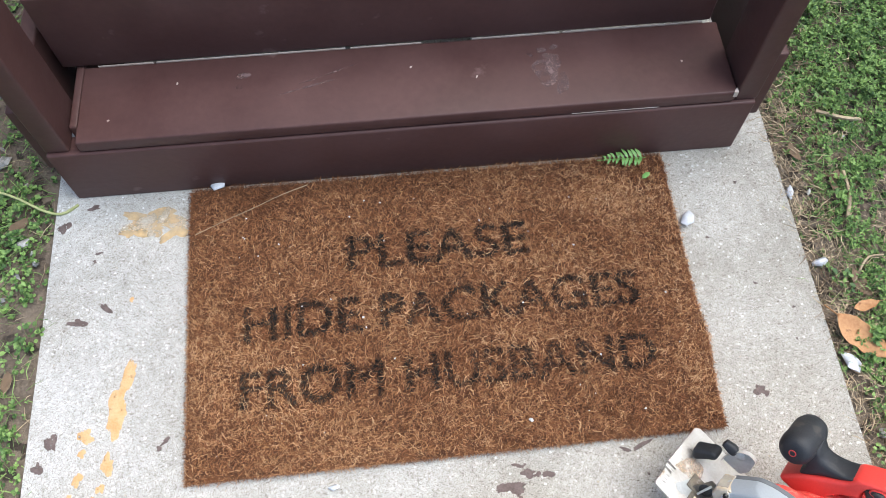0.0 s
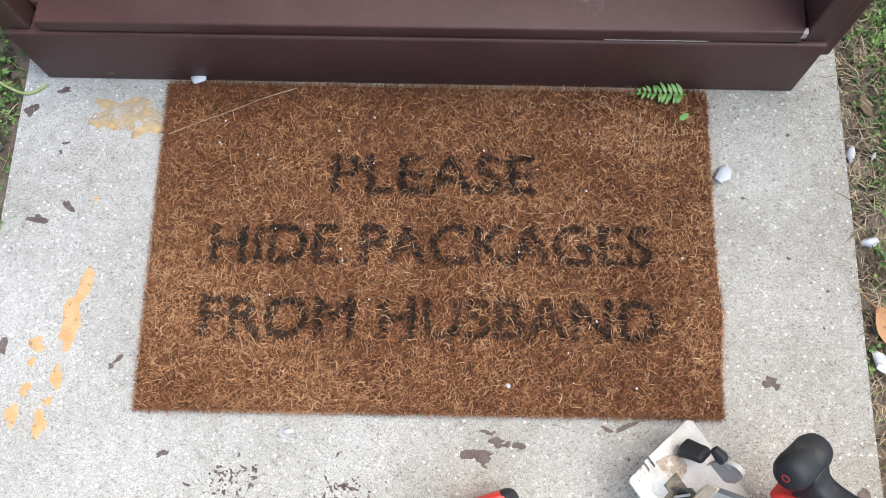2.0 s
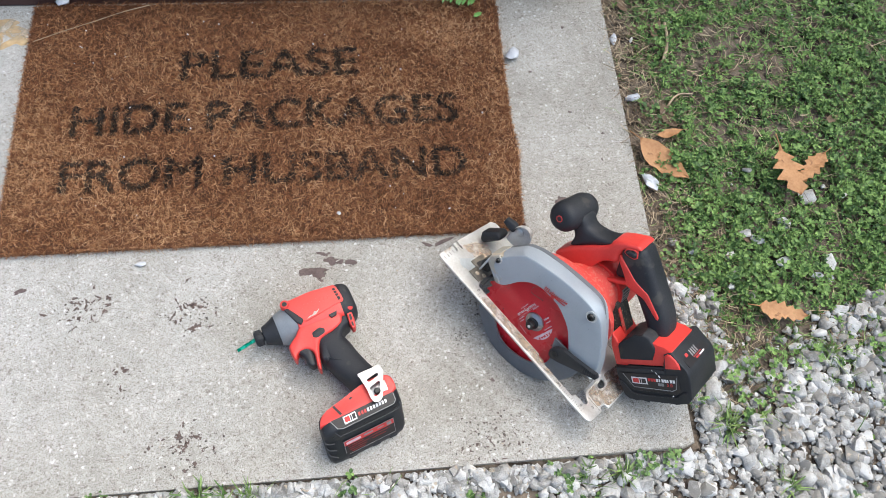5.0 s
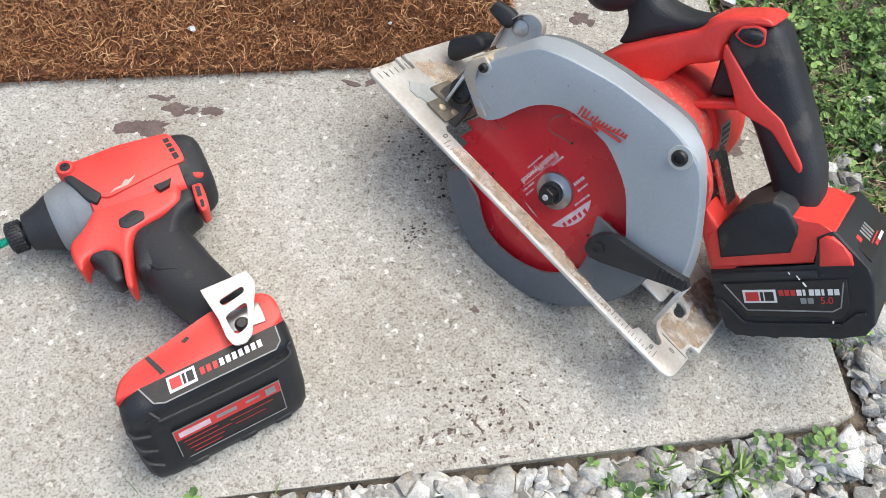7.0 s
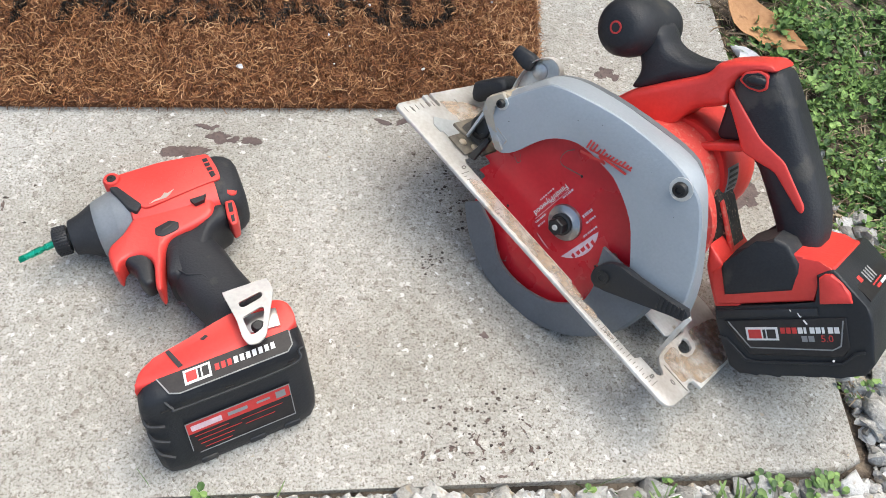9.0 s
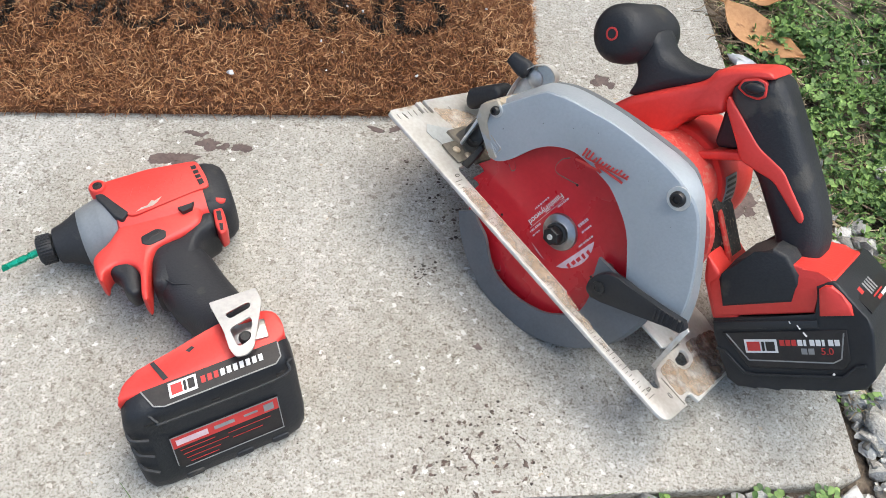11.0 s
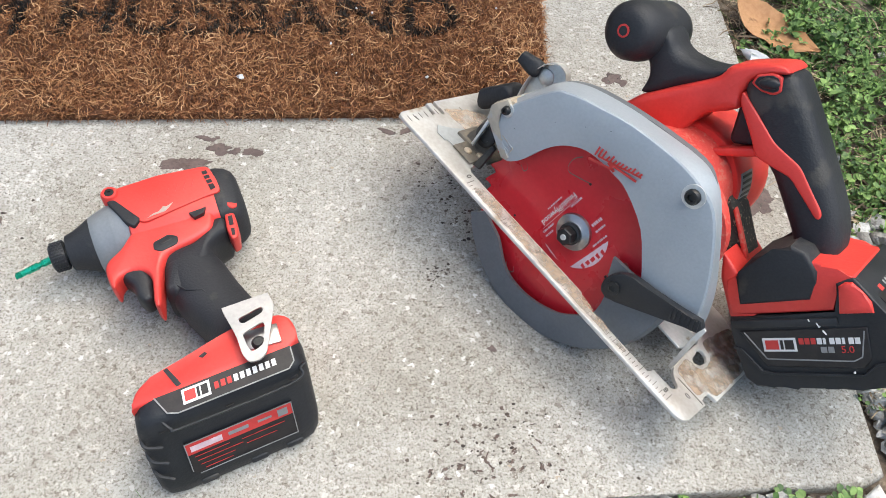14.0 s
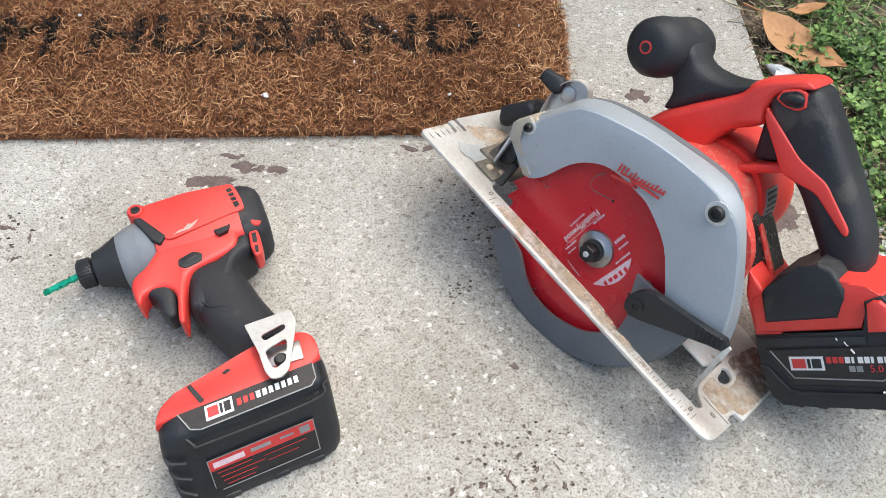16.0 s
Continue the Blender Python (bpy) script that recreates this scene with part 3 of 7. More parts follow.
# scuffs on the lowest tread, chipped paint on its corner
def scuff(cx, cy, rx, ry, turn, seed, z=0.1512, mat="paint_scuff"):
    """A thin worn patch of paint."""
    r = random.Random(seed)
    bm = bmesh.new()
    ring = []
    for i in range(22):
        a = 2 * math.pi * i / 22
        k = 1 + 0.18 * math.sin(2 * a + seed) + 0.12 * math.sin(3 * a + 2 * seed) + 0.08 * math.sin(5 * a + seed)
        ring.append((cx + math.cos(radians(turn)) * rx * k * math.cos(a) - math.sin(radians(turn)) * ry * k * math.sin(a),
                     cy + math.sin(radians(turn)) * rx * k * math.cos(a) + math.cos(radians(turn)) * ry * k * math.sin(a)))
    prism(bm, ring, z - 0.0004, z, "z")
    return part("scuff", bm, mat, steps, "pale worn scuff in the paint")


for i, (x, y, rx, ry, t) in enumerate(((0.770, 0.075, 0.022, 0.030, 10), (0.765, 0.112, 0.008, 0.006, 0), (0.785, 0.116, 0.007, 0.005, 30), (0.748, 0.106, 0.006, 0.005, 0), (0.790, 0.045, 0.010, 0.018, -20), (0.40, 0.075, 0.050, 0.0016, 14), (0.43, 0.096, 0.045, 0.0013, 18), (0.30, 0.105, 0.010, 0.007, 0), (0.295, 0.085, 0.004, 0.006, 0))):
    scuff(x, y, rx, ry, t, i)
for i, (x, y, z) in enumerate(((0.10, 0.04, 0.1512), (0.56, 0.098, 0.1512), (0.66, 0.07, 0.1512), (0.20, 0.10, 0.1512), (0.98, 0.07, 0.1512))):
    scuff(x, y, 0.0022, 0.0016, 30 * i, 50 + i, z, "bare_wood")
bm = bmesh.new()
prism(bm, [(1.047, 0.0025), (1.0535, 0.0025), (1.0537, 0.012), (1.050, 0.009), (1.048, 0.005)], 0.140, 0.1514, "z")
part("paint_chip", bm, "bare_wood", steps, "chipped tread corner showing pale wood")
bm = bmesh.new()
prism(bm, [(0.80, 0.0022), (0.93, 0.0022), (0.935, 0.0027), (0.80, 0.0027)], 0.1285, 0.1300, "z")
part("paint_chip", bm, "bare_wood", steps)

# plain unseen wall added behind the steps, to keep back sky light and reflections
bm = bmesh.new()
box(bm, -5, 6, 1.62, 1.80, -0.05, 2.7, 0.005)
tagged(part("sky_block_wall", bm, "house_wall"), "plain pale unseen wall added behind the steps to block sky light", "wall", kind="structure")

# ---- coir door mat with dyed words ----
mat_thing = thing("door_mat", "brown coir door mat with faded black words", "door mat", pose(0, 0, 0))
rng = np.random.default_rng(5)


def mat_xy(u, v):
    """Place on the slightly skewed mat for u, v from 0 to 1."""
    x = (0.0 + 0.762 * u) * (1 - v) + (-0.006 + 0.777 * u) * v
    y = (0.470 * (1 - u) + 0.457 * u) * v
    return x + 0.006 * np.exp(-((v - 0.3) / 0.1) ** 2) * u ** 8, y


bm = bmesh.new()
rim = [mat_xy(u, v) for u, v in [(i / 24, 0) for i in range(24)] + [(1, i / 14) for i in range(14)] + [(1 - i / 24, 1) for i in range(24)] + [(0, 1 - i / 14) for i in range(14)]]
prism(bm, [(float(a), float(b)) for a, b in rim], 0.0005, 0.0075, "z", 0.0015, 1)
part("backing", bm, "coir_base", mat_thing)

# where the words are dyed: three lines, their extents in metres
CELL = 0.0006
dyed = np.zeros((int(0.48 / CELL), int(0.80 / CELL)), bool)
for words, x0, x1, y0, y1 in (("PLEASE", 0.243, 0.527, 0.300, 0.357), ("HIDE PACKAGES", 0.082, 0.682, 0.198, 0.254), ("FROM HUSBAND", 0.077, 0.687, 0.096, 0.151)):
    lm = lettering(words, 1.0, Matrix.Identity(4), 0.0)
    bmesh.ops.triangulate(lm, faces=lm.faces[:])
    co = np.array([v.co[:2] for v in lm.verts])
    lo, hi = co.min(0), co.max(0)
    co = (co - lo) / (hi - lo) * (x1 - x0, y1 - y0) + (x0, y0)
    for f in lm.faces:
        a, b, c = (co[v.index] for v in f.verts)
        i0, j0 = np.floor(np.minimum(np.minimum(a, b), c) / CELL).astype(int)
        i1, j1 = np.ceil(np.maximum(np.maximum(a, b), c) / CELL).astype(int)
        gx, gy = np.meshgrid((np.arange(i0, i1 + 1) + 0.5) * CELL, (np.arange(j0, j1 + 1) + 0.5) * CELL)
        d = (b[0] - a[0]) * (c[1] - a[1]) - (b[1] - a[1]) * (c[0] - a[0])
        if abs(d) < 1e-12:
            continue
        s = ((gx - a[0]) * (c[1] - a[1]) - (gy - a[1]) * (c[0] - a[0])) / d
        t = ((b[0] - a[0]) * (gy - a[1]) - (b[1] - a[1]) * (gx - a[0])) / d
        dyed[j0:j1 + 1, i0:i1 + 1] |= (s >= 0) & (t >= 0) & (s + t <= 1)
    lm.free()
# the print is a little bolder than the typeface
fat = dyed.copy()
for dj, di in ((0, 1), (0, -1), (1, 0), (-1, 0)):
    fat |= np.roll(dyed, (dj, di), (0, 1))
dyed = fat

K = 85000
u, v = rng.uniform(0.002, 0.998, K), rng.uniform(0.003, 0.997, K)
x, y = mat_xy(u, v)
turn = rng.uniform(0, 2 * math.pi, K)
lean = np.abs(rng.normal(0.0, 0.0065, K)) + 0.0015
rise = rng.uniform(0.004, 0.0095, K)
edge = np.minimum.reduce([u * 0.76, (1 - u) * 0.76, v * 0.46, (1 - v) * 0.46])
lean *= np.clip(0.45 + edge / 0.02, 0.45, 1.0)
root = np.stack([x, y, np.full(K, 0.006)], 1)
tip = root + np.stack([np.cos(turn) * lean, np.sin(turn) * lean, rise], 1)
bend = np.stack([rng.normal(0, 0.0016, K), rng.normal(0, 0.0016, K), rng.uniform(0.0, 0.0025, K)], 1)
co, sizes, index = strands(root, tip, bend, rng.uniform(0.0005, 0.0010, K), rng)
inked = np.zeros(K, bool)
for share in (0.15, 0.75):
    mid = root * (1 - share) + tip * share
    inked |= dyed[np.clip((mid[:, 1] / CELL).astype(int), 0, dyed.shape[0] - 1), np.clip((mid[:, 0] / CELL).astype(int), 0, dyed.shape[1] - 1)]
# the dye has worn off most where feet stand, in the middle of the lower lines
worn = 0.20 * np.exp(-((x - 0.47) / 0.13) ** 2 - ((y - 0.155) / 0.085) ** 2) + 0.22 * np.clip(field(x, y, 22, 3.0), 0, 1) + 0.03
dark = inked & (rng.uniform(size=K) > worn)
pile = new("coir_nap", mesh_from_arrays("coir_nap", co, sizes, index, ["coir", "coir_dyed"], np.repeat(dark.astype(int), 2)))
pile.parent = mat_thing
tagged(pile, "stiff brown coir pile, the words dyed black", kind="stuff")

# short inked stubs between the longer strands of the letters
pick = rng.uniform(size=(2, 240000)) * np.array([[dyed.shape[1] - 1], [dyed.shape[0] - 1]])
pick = pick[:, dyed[pick[1].astype(int), pick[0].astype(int)]] * CELL
x, y = pick[0], pick[1]
worn = 0.26 * np.exp(-((x - 0.47) / 0.13) ** 2 - ((y - 0.155) / 0.085) ** 2) + 0.6 * np.clip(field(x, y, 26, 9.0), 0, 1) + 0.46
keep = rng.uniform(size=len(x)) > worn
x, y = x[keep], y[keep]
K = len(x)
root = np.stack([x, y, np.full(K, 0.0065)], 1)
tip = root + np.stack([rng.normal(0, 0.0018, K), rng.normal(0, 0.0018, K), rng.uniform(0.004, 0.0088, K)], 1)
co, sizes, index = strands(root, tip, rng.normal(0, 0.0006, (K, 3)), rng.uniform(0.0006, 0.0011, K), rng)
ink = new("letter_dye", mesh_from_arrays("letter_dye", co, sizes, index, ["coir_dyed"]))
ink.parent = mat_thing
tagged(ink, "short black-dyed coir stubs in the letters", kind="stuff")

# frayed rim: fibres that hang out over the edges
K = 9000
side = rng.integers(0, 4, K)
f = rng.uniform(0, 1, K)
side = np.where(rng.uniform(size=K) < 0.62, (side // 2) * 2, (side // 2) * 2 + 1)
u = np.where(side == 1, 0.998, np.where(side == 3, 0.002, f))
v = np.where(side == 0, 0.004, np.where(side == 2, 0.996, f))
x, y = mat_xy(u, v)
ox, oy = np.where(side == 1, 1.0, np.where(side == 3, -1.0, 0.0)), np.where(side == 0, -1.0, np.where(side == 2, 1.0, 0.0))
out, along = (np.abs(rng.normal(0.0, 0.0035, K)) + 0.0012) * np.where(side == 2, 1.9, 1.0), rng.normal(0, 0.005, K)
root = np.stack([x, y, rng.uniform(0.002, 0.010, K)], 1)
tip = root + np.stack([ox * out + np.abs(oy) * along, oy * out + np.abs(ox) * along, rng.uniform(-0.006, 0.004, K)], 1)
tip[:, 2] = np.maximum(tip[:, 2], 0.0006)
bend = np.stack([ox * 0.0012, oy * 0.0012, rng.uniform(0, 0.002, K)], 1)
co, sizes, index = strands(root, tip, bend, rng.uniform(0.0004, 0.0008, K), rng)
fringe = new("fringe", mesh_from_arrays("fringe", co, sizes, index, ["coir"]))
fringe.parent = mat_thing
tagged(fringe, "frayed coir fibres along the rim", kind="stuff")

# curly loose fibres lying over the pile
K = 12500
u, v = rng.uniform(0.005, 0.995, K), rng.uniform(0.005, 0.995, K)
x, y = mat_xy(u, v)
ci = np.clip((x / CELL).astype(int), 0, dyed.shape[1] - 1)
cj = np.clip((y / CELL).astype(int), 0, dyed.shape[0] - 1)
keep = ~dyed[cj, ci] | (rng.uniform(size=K) < 0.22)
x, y = x[keep], y[keep]
K = len(x)
root = np.stack([x, y, rng.uniform(0.0095, 0.0140, K)], 1)
co, sizes, index = curls(root, rng.uniform(0, 2 * math.pi, K), rng.uniform(0.006, 0.017, K), rng.normal(0, 1.9, K), rng.uniform(0.0, 0.45, K), rng.uniform(0.00030, 0.00068, K), rng)
loose = new("loose_fibre", mesh_from_arrays("loose_fibre", co, sizes, index, ["coir_pale"]))
loose.parent = mat_thing
tagged(loose, "pale curly loose coir fibres", kind="stuff")

# ---- cordless circular saw, resting on its shoe and lower guard ----
# saw axes: x forward along the shoe, y to the blade side, z up from the shoe; origin at the shoe's front left corner
k = 0.9876
saw_pose = Matrix((
    (-0.59678 * k, -0.69169 * k, 0.40671 * k, 0.6263),
    (0.78918 * k, -0.59760 * k, 0.14166 * k, -0.0804),
    (0.14506 * k, 0.40551 * k, 0.90251 * k, 0.0886),
    (0, 0, 0, 1)))
saw = thing("circular_saw", "red and black cordless circular saw with grey guard on concrete", "circular saw", saw_pose)
AX = (-0.151, 0.020)          # arbor, in the blade's plane


def flat(bm, pts, nrm, thick):
    """A thin plate on the outline pts, raised along nrm."""
    nrm = Vector(nrm)
    a = [bm.verts.new(Vector(p)) for p in pts]
    b = [bm.verts.new(Vector(p) + nrm * thick) for p in pts]
    bm.faces.new(a[::-1])
    bm.faces.new(b)
    for i in range(len(a)):
        bm.faces.new((a[i], a[(i + 1) % len(a)], b[(i + 1) % len(a)], b[i]))


def arc(cx, cz, r, a0, a1, n):
    return [(cx + r * math.cos(radians(a0 + (a1 - a0) * i / (n - 1))), cz + r * math.sin(radians(a0 + (a1 - a0) * i / (n - 1)))) for i in range(n)]


def smooth2(pts, n):
    return [(p.x, p.y) for p in curve_points([(a, b, 0) for a, b in pts], n)]


# shoe: pressed plate with a blade opening, cut-line notches in front and a rear lug
bm = bmesh.new()
shoe_pts = [(-0.0005, -0.004), (-0.0005, -0.0295), (-0.010, -0.0300), (-0.010, -0.0325), (0.0015, -0.0330), (0.0015, -0.0385), (-0.012, -0.0390), (-0.012, -0.0420), (0.002, -0.0425),
            (0.0, -0.122), (-0.006, -0.1290), (-0.150, -0.1290), (-0.296, -0.1290), (-0.3010, -0.124), (-0.3012, -0.090), (-0.3008, -0.0440), (-0.2935, -0.0425), (-0.2925, -0.0375), (-0.2935, -0.0320), (-0.2970, -0.0308), (-0.2962, -0.0100), (-0.2955, -0.0060), (-0.2938, -0.0028), (-0.2905, -0.0006), (-0.2860, 0.0)]
hole_in = [(-0.2735, -0.0150), (-0.2575, -0.0150), (-0.2555, -0.0085), (-0.192, -0.0085), (-0.186, -0.0150), (-0.066, -0.0150), (-0.0625, -0.018), (-0.0625, -0.062), (-0.2330, -0.062), (-0.2335, -0.0790), (-0.2580, -0.0800), (-0.2632, -0.0775), (-0.2630, -0.0600), (-0.2632, -0.0430), (-0.2645, -0.0345), (-0.2672, -0.0285), (-0.2712, -0.0248), (-0.2748, -0.0228), (-0.2762, -0.0205), (-0.2757, -0.0172)]
slot_in = even_loop([(-0.2693, -0.0565), (-0.2668, -0.0710), (-0.2690, -0.0742), (-0.2745, -0.0725), (-0.2770, -0.0680), (-0.2762, -0.0590), (-0.2728, -0.0552)], 26, 2)
outer, inner = [bm.verts.new((x + 0.004 * (x > -0.05), y + 0.002 * (y > -0.02), 0)) for x, y in shoe_pts + [(-0.003, 0.0)]], [bm.verts.new((x, y, 0)) for x, y in hole_in]
round_slot = [bm.verts.new((p[0], p[1], 0)) for p in slot_in]
eo = [bm.edges.new((outer[i], outer[(i + 1) % len(outer)])) for i in range(len(outer))]
ei = [bm.edges.new((inner[i], inner[(i + 1) % len(inner)])) for i in range(len(inner))]
es = [bm.edges.new((round_slot[i - 1], round_slot[i])) for i in range(len(round_slot))]
bmesh.ops.triangle_fill(bm, use_beauty=True, edges=eo + ei + es)
top_faces = bm.faces[:]
g = bmesh.ops.extrude_face_region(bm, geom=top_faces)
for v in [e for e in g["geom"] if isinstance(e, bmesh.types.BMVert)]:
    v.co.z -= 0.0032
rim_edges = [e for e in bm.edges if len(e.link_faces) == 2 and e.calc_face_angle() > 1.0 and abs(e.verts[0].co.z - e.verts[1].co.z) < 1e-5]
bmesh.ops.bevel(bm, geom=rim_edges, offset=0.0009, segments=2, profile=0.5, affect="EDGES", clamp_overlap=True)
shoe = part("shoe", bm, "shoe_metal", saw, "scratched steel shoe plate with a stamped inch ruler")

# stamped inch ruler along the shoe's outer strip
bm = bmesh.new()
for i in range(65):
    x = -0.0735 - 0.0254 * i / 8
    tall = 0.0085 if i % 8 == 0 else 0.006 if i % 4 == 0 else 0.0042 if i % 2 == 0 else 0.003
    if x > -0.277:
        flat(bm, [(x, -0.0012, 0.0001), (x - 0.0005, -0.0012, 0.0001), (x - 0.0005, -0.0012 - tall, 0.0001), (x, -0.0012 - tall, 0.0001)], (0, 0, 1), 0.0003)
for i in range(7):
    y = -0.003 - 0.0127 * i * 0.5
    flat(bm, [(-0.0020, y, 0.0001), (-0.0020, y - 0.0005, 0.0001), (-0.0075, y - 0.0005, 0.0001), (-0.0075, y, 0.0001)], (0, 0, 1), 0.0003)
tagged(part("ruler_scale", bm, "stamp_grey", shoe, "dark stamped ruler marks"), kind="stuff")
for i in range(9):
    x = -0.0735 - 0.0254 * i + 0.0045
    if x < -0.19 and x > -0.255:
        continue
    bm = lettering(str(i), 0.0068, Matrix.Translation((x, -0.0085, 0.0003)) @ pose(0, 0, 0, 0, 0, 180))
    part("ruler_numeral", bm, "stamp_grey", shoe, smooth=0)
for txt, x, y in (("1", -0.006, -0.0105), ("1", -0.008, -0.062), ("2", -0.010, -0.086)):
    bm = lettering(txt, 0.0066, Matrix.Translation((x, y, 0.0003)) @ pose(0, 0, 0, 0, 0, 90))
    part("ruler_numeral", bm, "stamp_grey", shoe, smooth=0)

# rear of the shoe: pressed fold, upright zinc flange beside the rounded cut-out, films of rust and sawdust
bm = bmesh.new()
flat(bm, [(-0.2722, -0.0279, 0.0001), (-0.2955, -0.0279, 0.0001), (-0.2955, -0.0285, 0.0001), (-0.2722, -0.0287, 0.0001)], (0, 0, 1), 0.0003)
part("fold_line", bm, "dusty_dark", shoe, "thin dark pressed fold")
bm = bmesh.new()
prism(bm, [(-0.2615, -0.0015), (-0.2603, 0.0110), (-0.2584, 0.0260), (-0.2574, 0.0402), (-0.2612, 0.0396), (-0.2622, 0.0250), (-0.2634, 0.0110), (-0.2650, -0.0015)], -0.0340, -0.0312, "y", 0.0006)
part("rear_flange", bm, "shoe_metal", saw, "narrow bright upright flange at the rear cut-out")


def film(name, pts, mat, label, seed):
    """A thin worn film lying on the shoe, with an uneven rim."""
    r = random.Random(seed)
    bm = bmesh.new()
    flat(bm, [(p[0] + r.uniform(-0.0007, 0.0007), p[1] + r.uniform(-0.0007, 0.0007), 0.00005) for p in even_loop(pts, 70, 1)], (0, 0, 1), 0.0001)
    part(name, bm, mat, shoe, label, 0)


film("rust_film", [(-0.2672, -0.0330), (-0.2905, -0.0300), (-0.2900, -0.0420), (-0.2990, -0.0465), (-0.2995, -0.1000), (-0.2990, -0.1220), (-0.2700, -0.1220), (-0.2660, -0.0950), (-0.2650, -0.0800), (-0.2780, -0.0760), (-0.2800, -0.0560), (-0.2740, -0.0525), (-0.2655, -0.0540)], "rust_film", "rusty tan film on the rear of the plate", 3)
film("dust_film", [(-0.0780, -0.0014), (-0.1650, -0.0008), (-0.2350, -0.0016), (-0.2400, -0.0050), (-0.2250, -0.0076), (-0.1850, -0.0125), (-0.1200, -0.0135), (-0.0840, -0.0130)], "dust_film", "pinkish tan dust along the ruler strip", 4)
film("dust_film", [(-0.0040, -0.0450), (-0.0120, -0.0440), (-0.0300, -0.0480), (-0.0420, -0.0620), (-0.0360, -0.0800), (-0.0200, -0.0830), (-0.0110, -0.0700)], "dust_film", "sawdust heaped before the bevel hinge", 5)
bm = lettering("0", 0.0066, Matrix.Translation((-0.2843, -0.0222, 0.0003)) @ pose(0, 0, 0, 0, 0, 90))
part("ruler_numeral", bm, "stamp_grey", shoe, smooth=0)

# bevel hinge at the front: dusty folded bracket, zinc quadrant and two clamp levers
bm = bmesh.new()
box(bm, -0.066, -0.030, -0.058, -0.034, 0.0005, 0.0035, 0.0008)
part("bevel_plate", bm, "dusty_dark", saw, "zinc bevel plate caked with tan sawdust")
bm = bmesh.new()
flat(bm, [(x, y, 0.0004) for x, y in ((-0.018, -0.023), (-0.0245, -0.0165), (-0.033, -0.0165), (-0.033, -0.0190), (-0.0451, -0.0218), (-0.050, -0.035), (-0.0404, -0.0541), (-0.030, -0.050), (-0.024, -0.034))], (0, 0, 1), 0.0006)
part("sight_plate", bm, "zinc", saw, "thin zinc sight plate with a notch", 0)
bm = bmesh.new()
prism(bm, [(-0.0383, -0.0010), (-0.0361, 0.0010), (-0.0370, 0.0085), (-0.0411, 0.0165), (-0.0421, 0.0253), (-0.0440, 0.0360), (-0.0600, 0.0360), (-0.0625, 0.0165), (-0.0628, 0.0010)], -0.0400, -0.0375, "y", 0.0006)
ear = part("hinge_ear", bm, "dusty_dark", saw, "tan dusty upright hinge ear behind the rivets")
bm = bmesh.new()
lathe(bm, [(0, 0.0092), (0.0016, 0.0092), (0.0024, 0.0080), (0.0025, 0.0052), (0.0016, 0.0048), (0.0015, 0.0010)], (-0.0500, -0.0378, 0.0165), (0.1, 1, 0.1), 26, (1, 0, 0))
part("pivot_disc", bm, "dark_steel", ear, "dark round pivot washer")
bm = bmesh.new()
prism(bm, [(-0.0455, 0.0060), (-0.0478, 0.0052), (-0.0492, 0.0330), (-0.0463, 0.0335)], -0.0345, -0.0310, "y", 0.0008)
part("bright_link", bm, "zinc", ear, "narrow bright hinge link")
bm = bmesh.new()
box(bm, -0.0600, -0.0400, -0.0375, -0.0185, 0.0006, 0.0024, 0.0006)
part("rivet_plate", bm, "dusty_dark", saw, "folded tan rivet plate on the shoe")
bm = bmesh.new()
prism(bm, [(-0.0610, 0.0010), (-0.0672, 0.0020), (-0.0690, 0.0240), (-0.0655, 0.0250)], -0.0250, -0.0205, "y", 0.0008)
part("hinge_link", bm, "dark_steel", saw, "black hinge link")
bm = bmesh.new()
prism(bm, [(-0.0545, 0.0435), (-0.0518, 0.0560), (-0.0600, 0.0672), (-0.0660, 0.0690), (-0.0700, 0.0640), (-0.0640, 0.0440)], -0.0420, -0.0125, "y", 0.0014)
hinge = part("hinge_bracket", bm, "dusty_zinc", saw, "dusty folded bracket at the guard front")
bm = bmesh.new()
prism(bm, [(-0.0522, 0.0545), (-0.0512, 0.0560), (-0.0592, 0.0676), (-0.0602, 0.0664)], -0.0390, -0.0165, "y", 0.0004)
part("recess", bm, "dusty_paint", hinge, "shaded tan recess")
bm = bmesh.new()
pillow(bm, [(-0.0385, 0.0380), (-0.0365, 0.0571), (-0.0395, 0.0692), (-0.0505, 0.0800), (-0.0605, 0.0782), (-0.0640, 0.0735), (-0.070, 0.055), (-0.066, 0.040)], -0.0815, -0.0790, "y", 0.0005, 60)
quad = part("quadrant", bm, "zinc", saw, "bright zinc depth quadrant")
bm = bmesh.new()
skin(bm, [[(x, -0.0800, z), (x, -0.0735, z), (x * 0.95 - 0.0024, -0.0735, z * 0.95 + 0.0030), (x * 0.95 - 0.0024, -0.0800, z * 0.95 + 0.0030)] for x, z in smooth2([(-0.0375, 0.0380), (-0.0366, 0.0480), (-0.0372, 0.0600), (-0.0420, 0.0735), (-0.0510, 0.0808), (-0.0600, 0.0800), (-0.0642, 0.0745)], 26)])
part("rim", bm, "shoe_metal", quad, "bright bent rim", 40)
bm = bmesh.new()
lathe(bm, [(0, 0.0066), (0.0012, 0.0066), (0.0026, 0.0048), (0.0030, 0.001)], (-0.0470, -0.0790, 0.0640), (0, 1, 0), 24, (1, 0, 0))
part("rivet", bm, "zinc", saw, "worn domed rivet")
bm = bmesh.new()
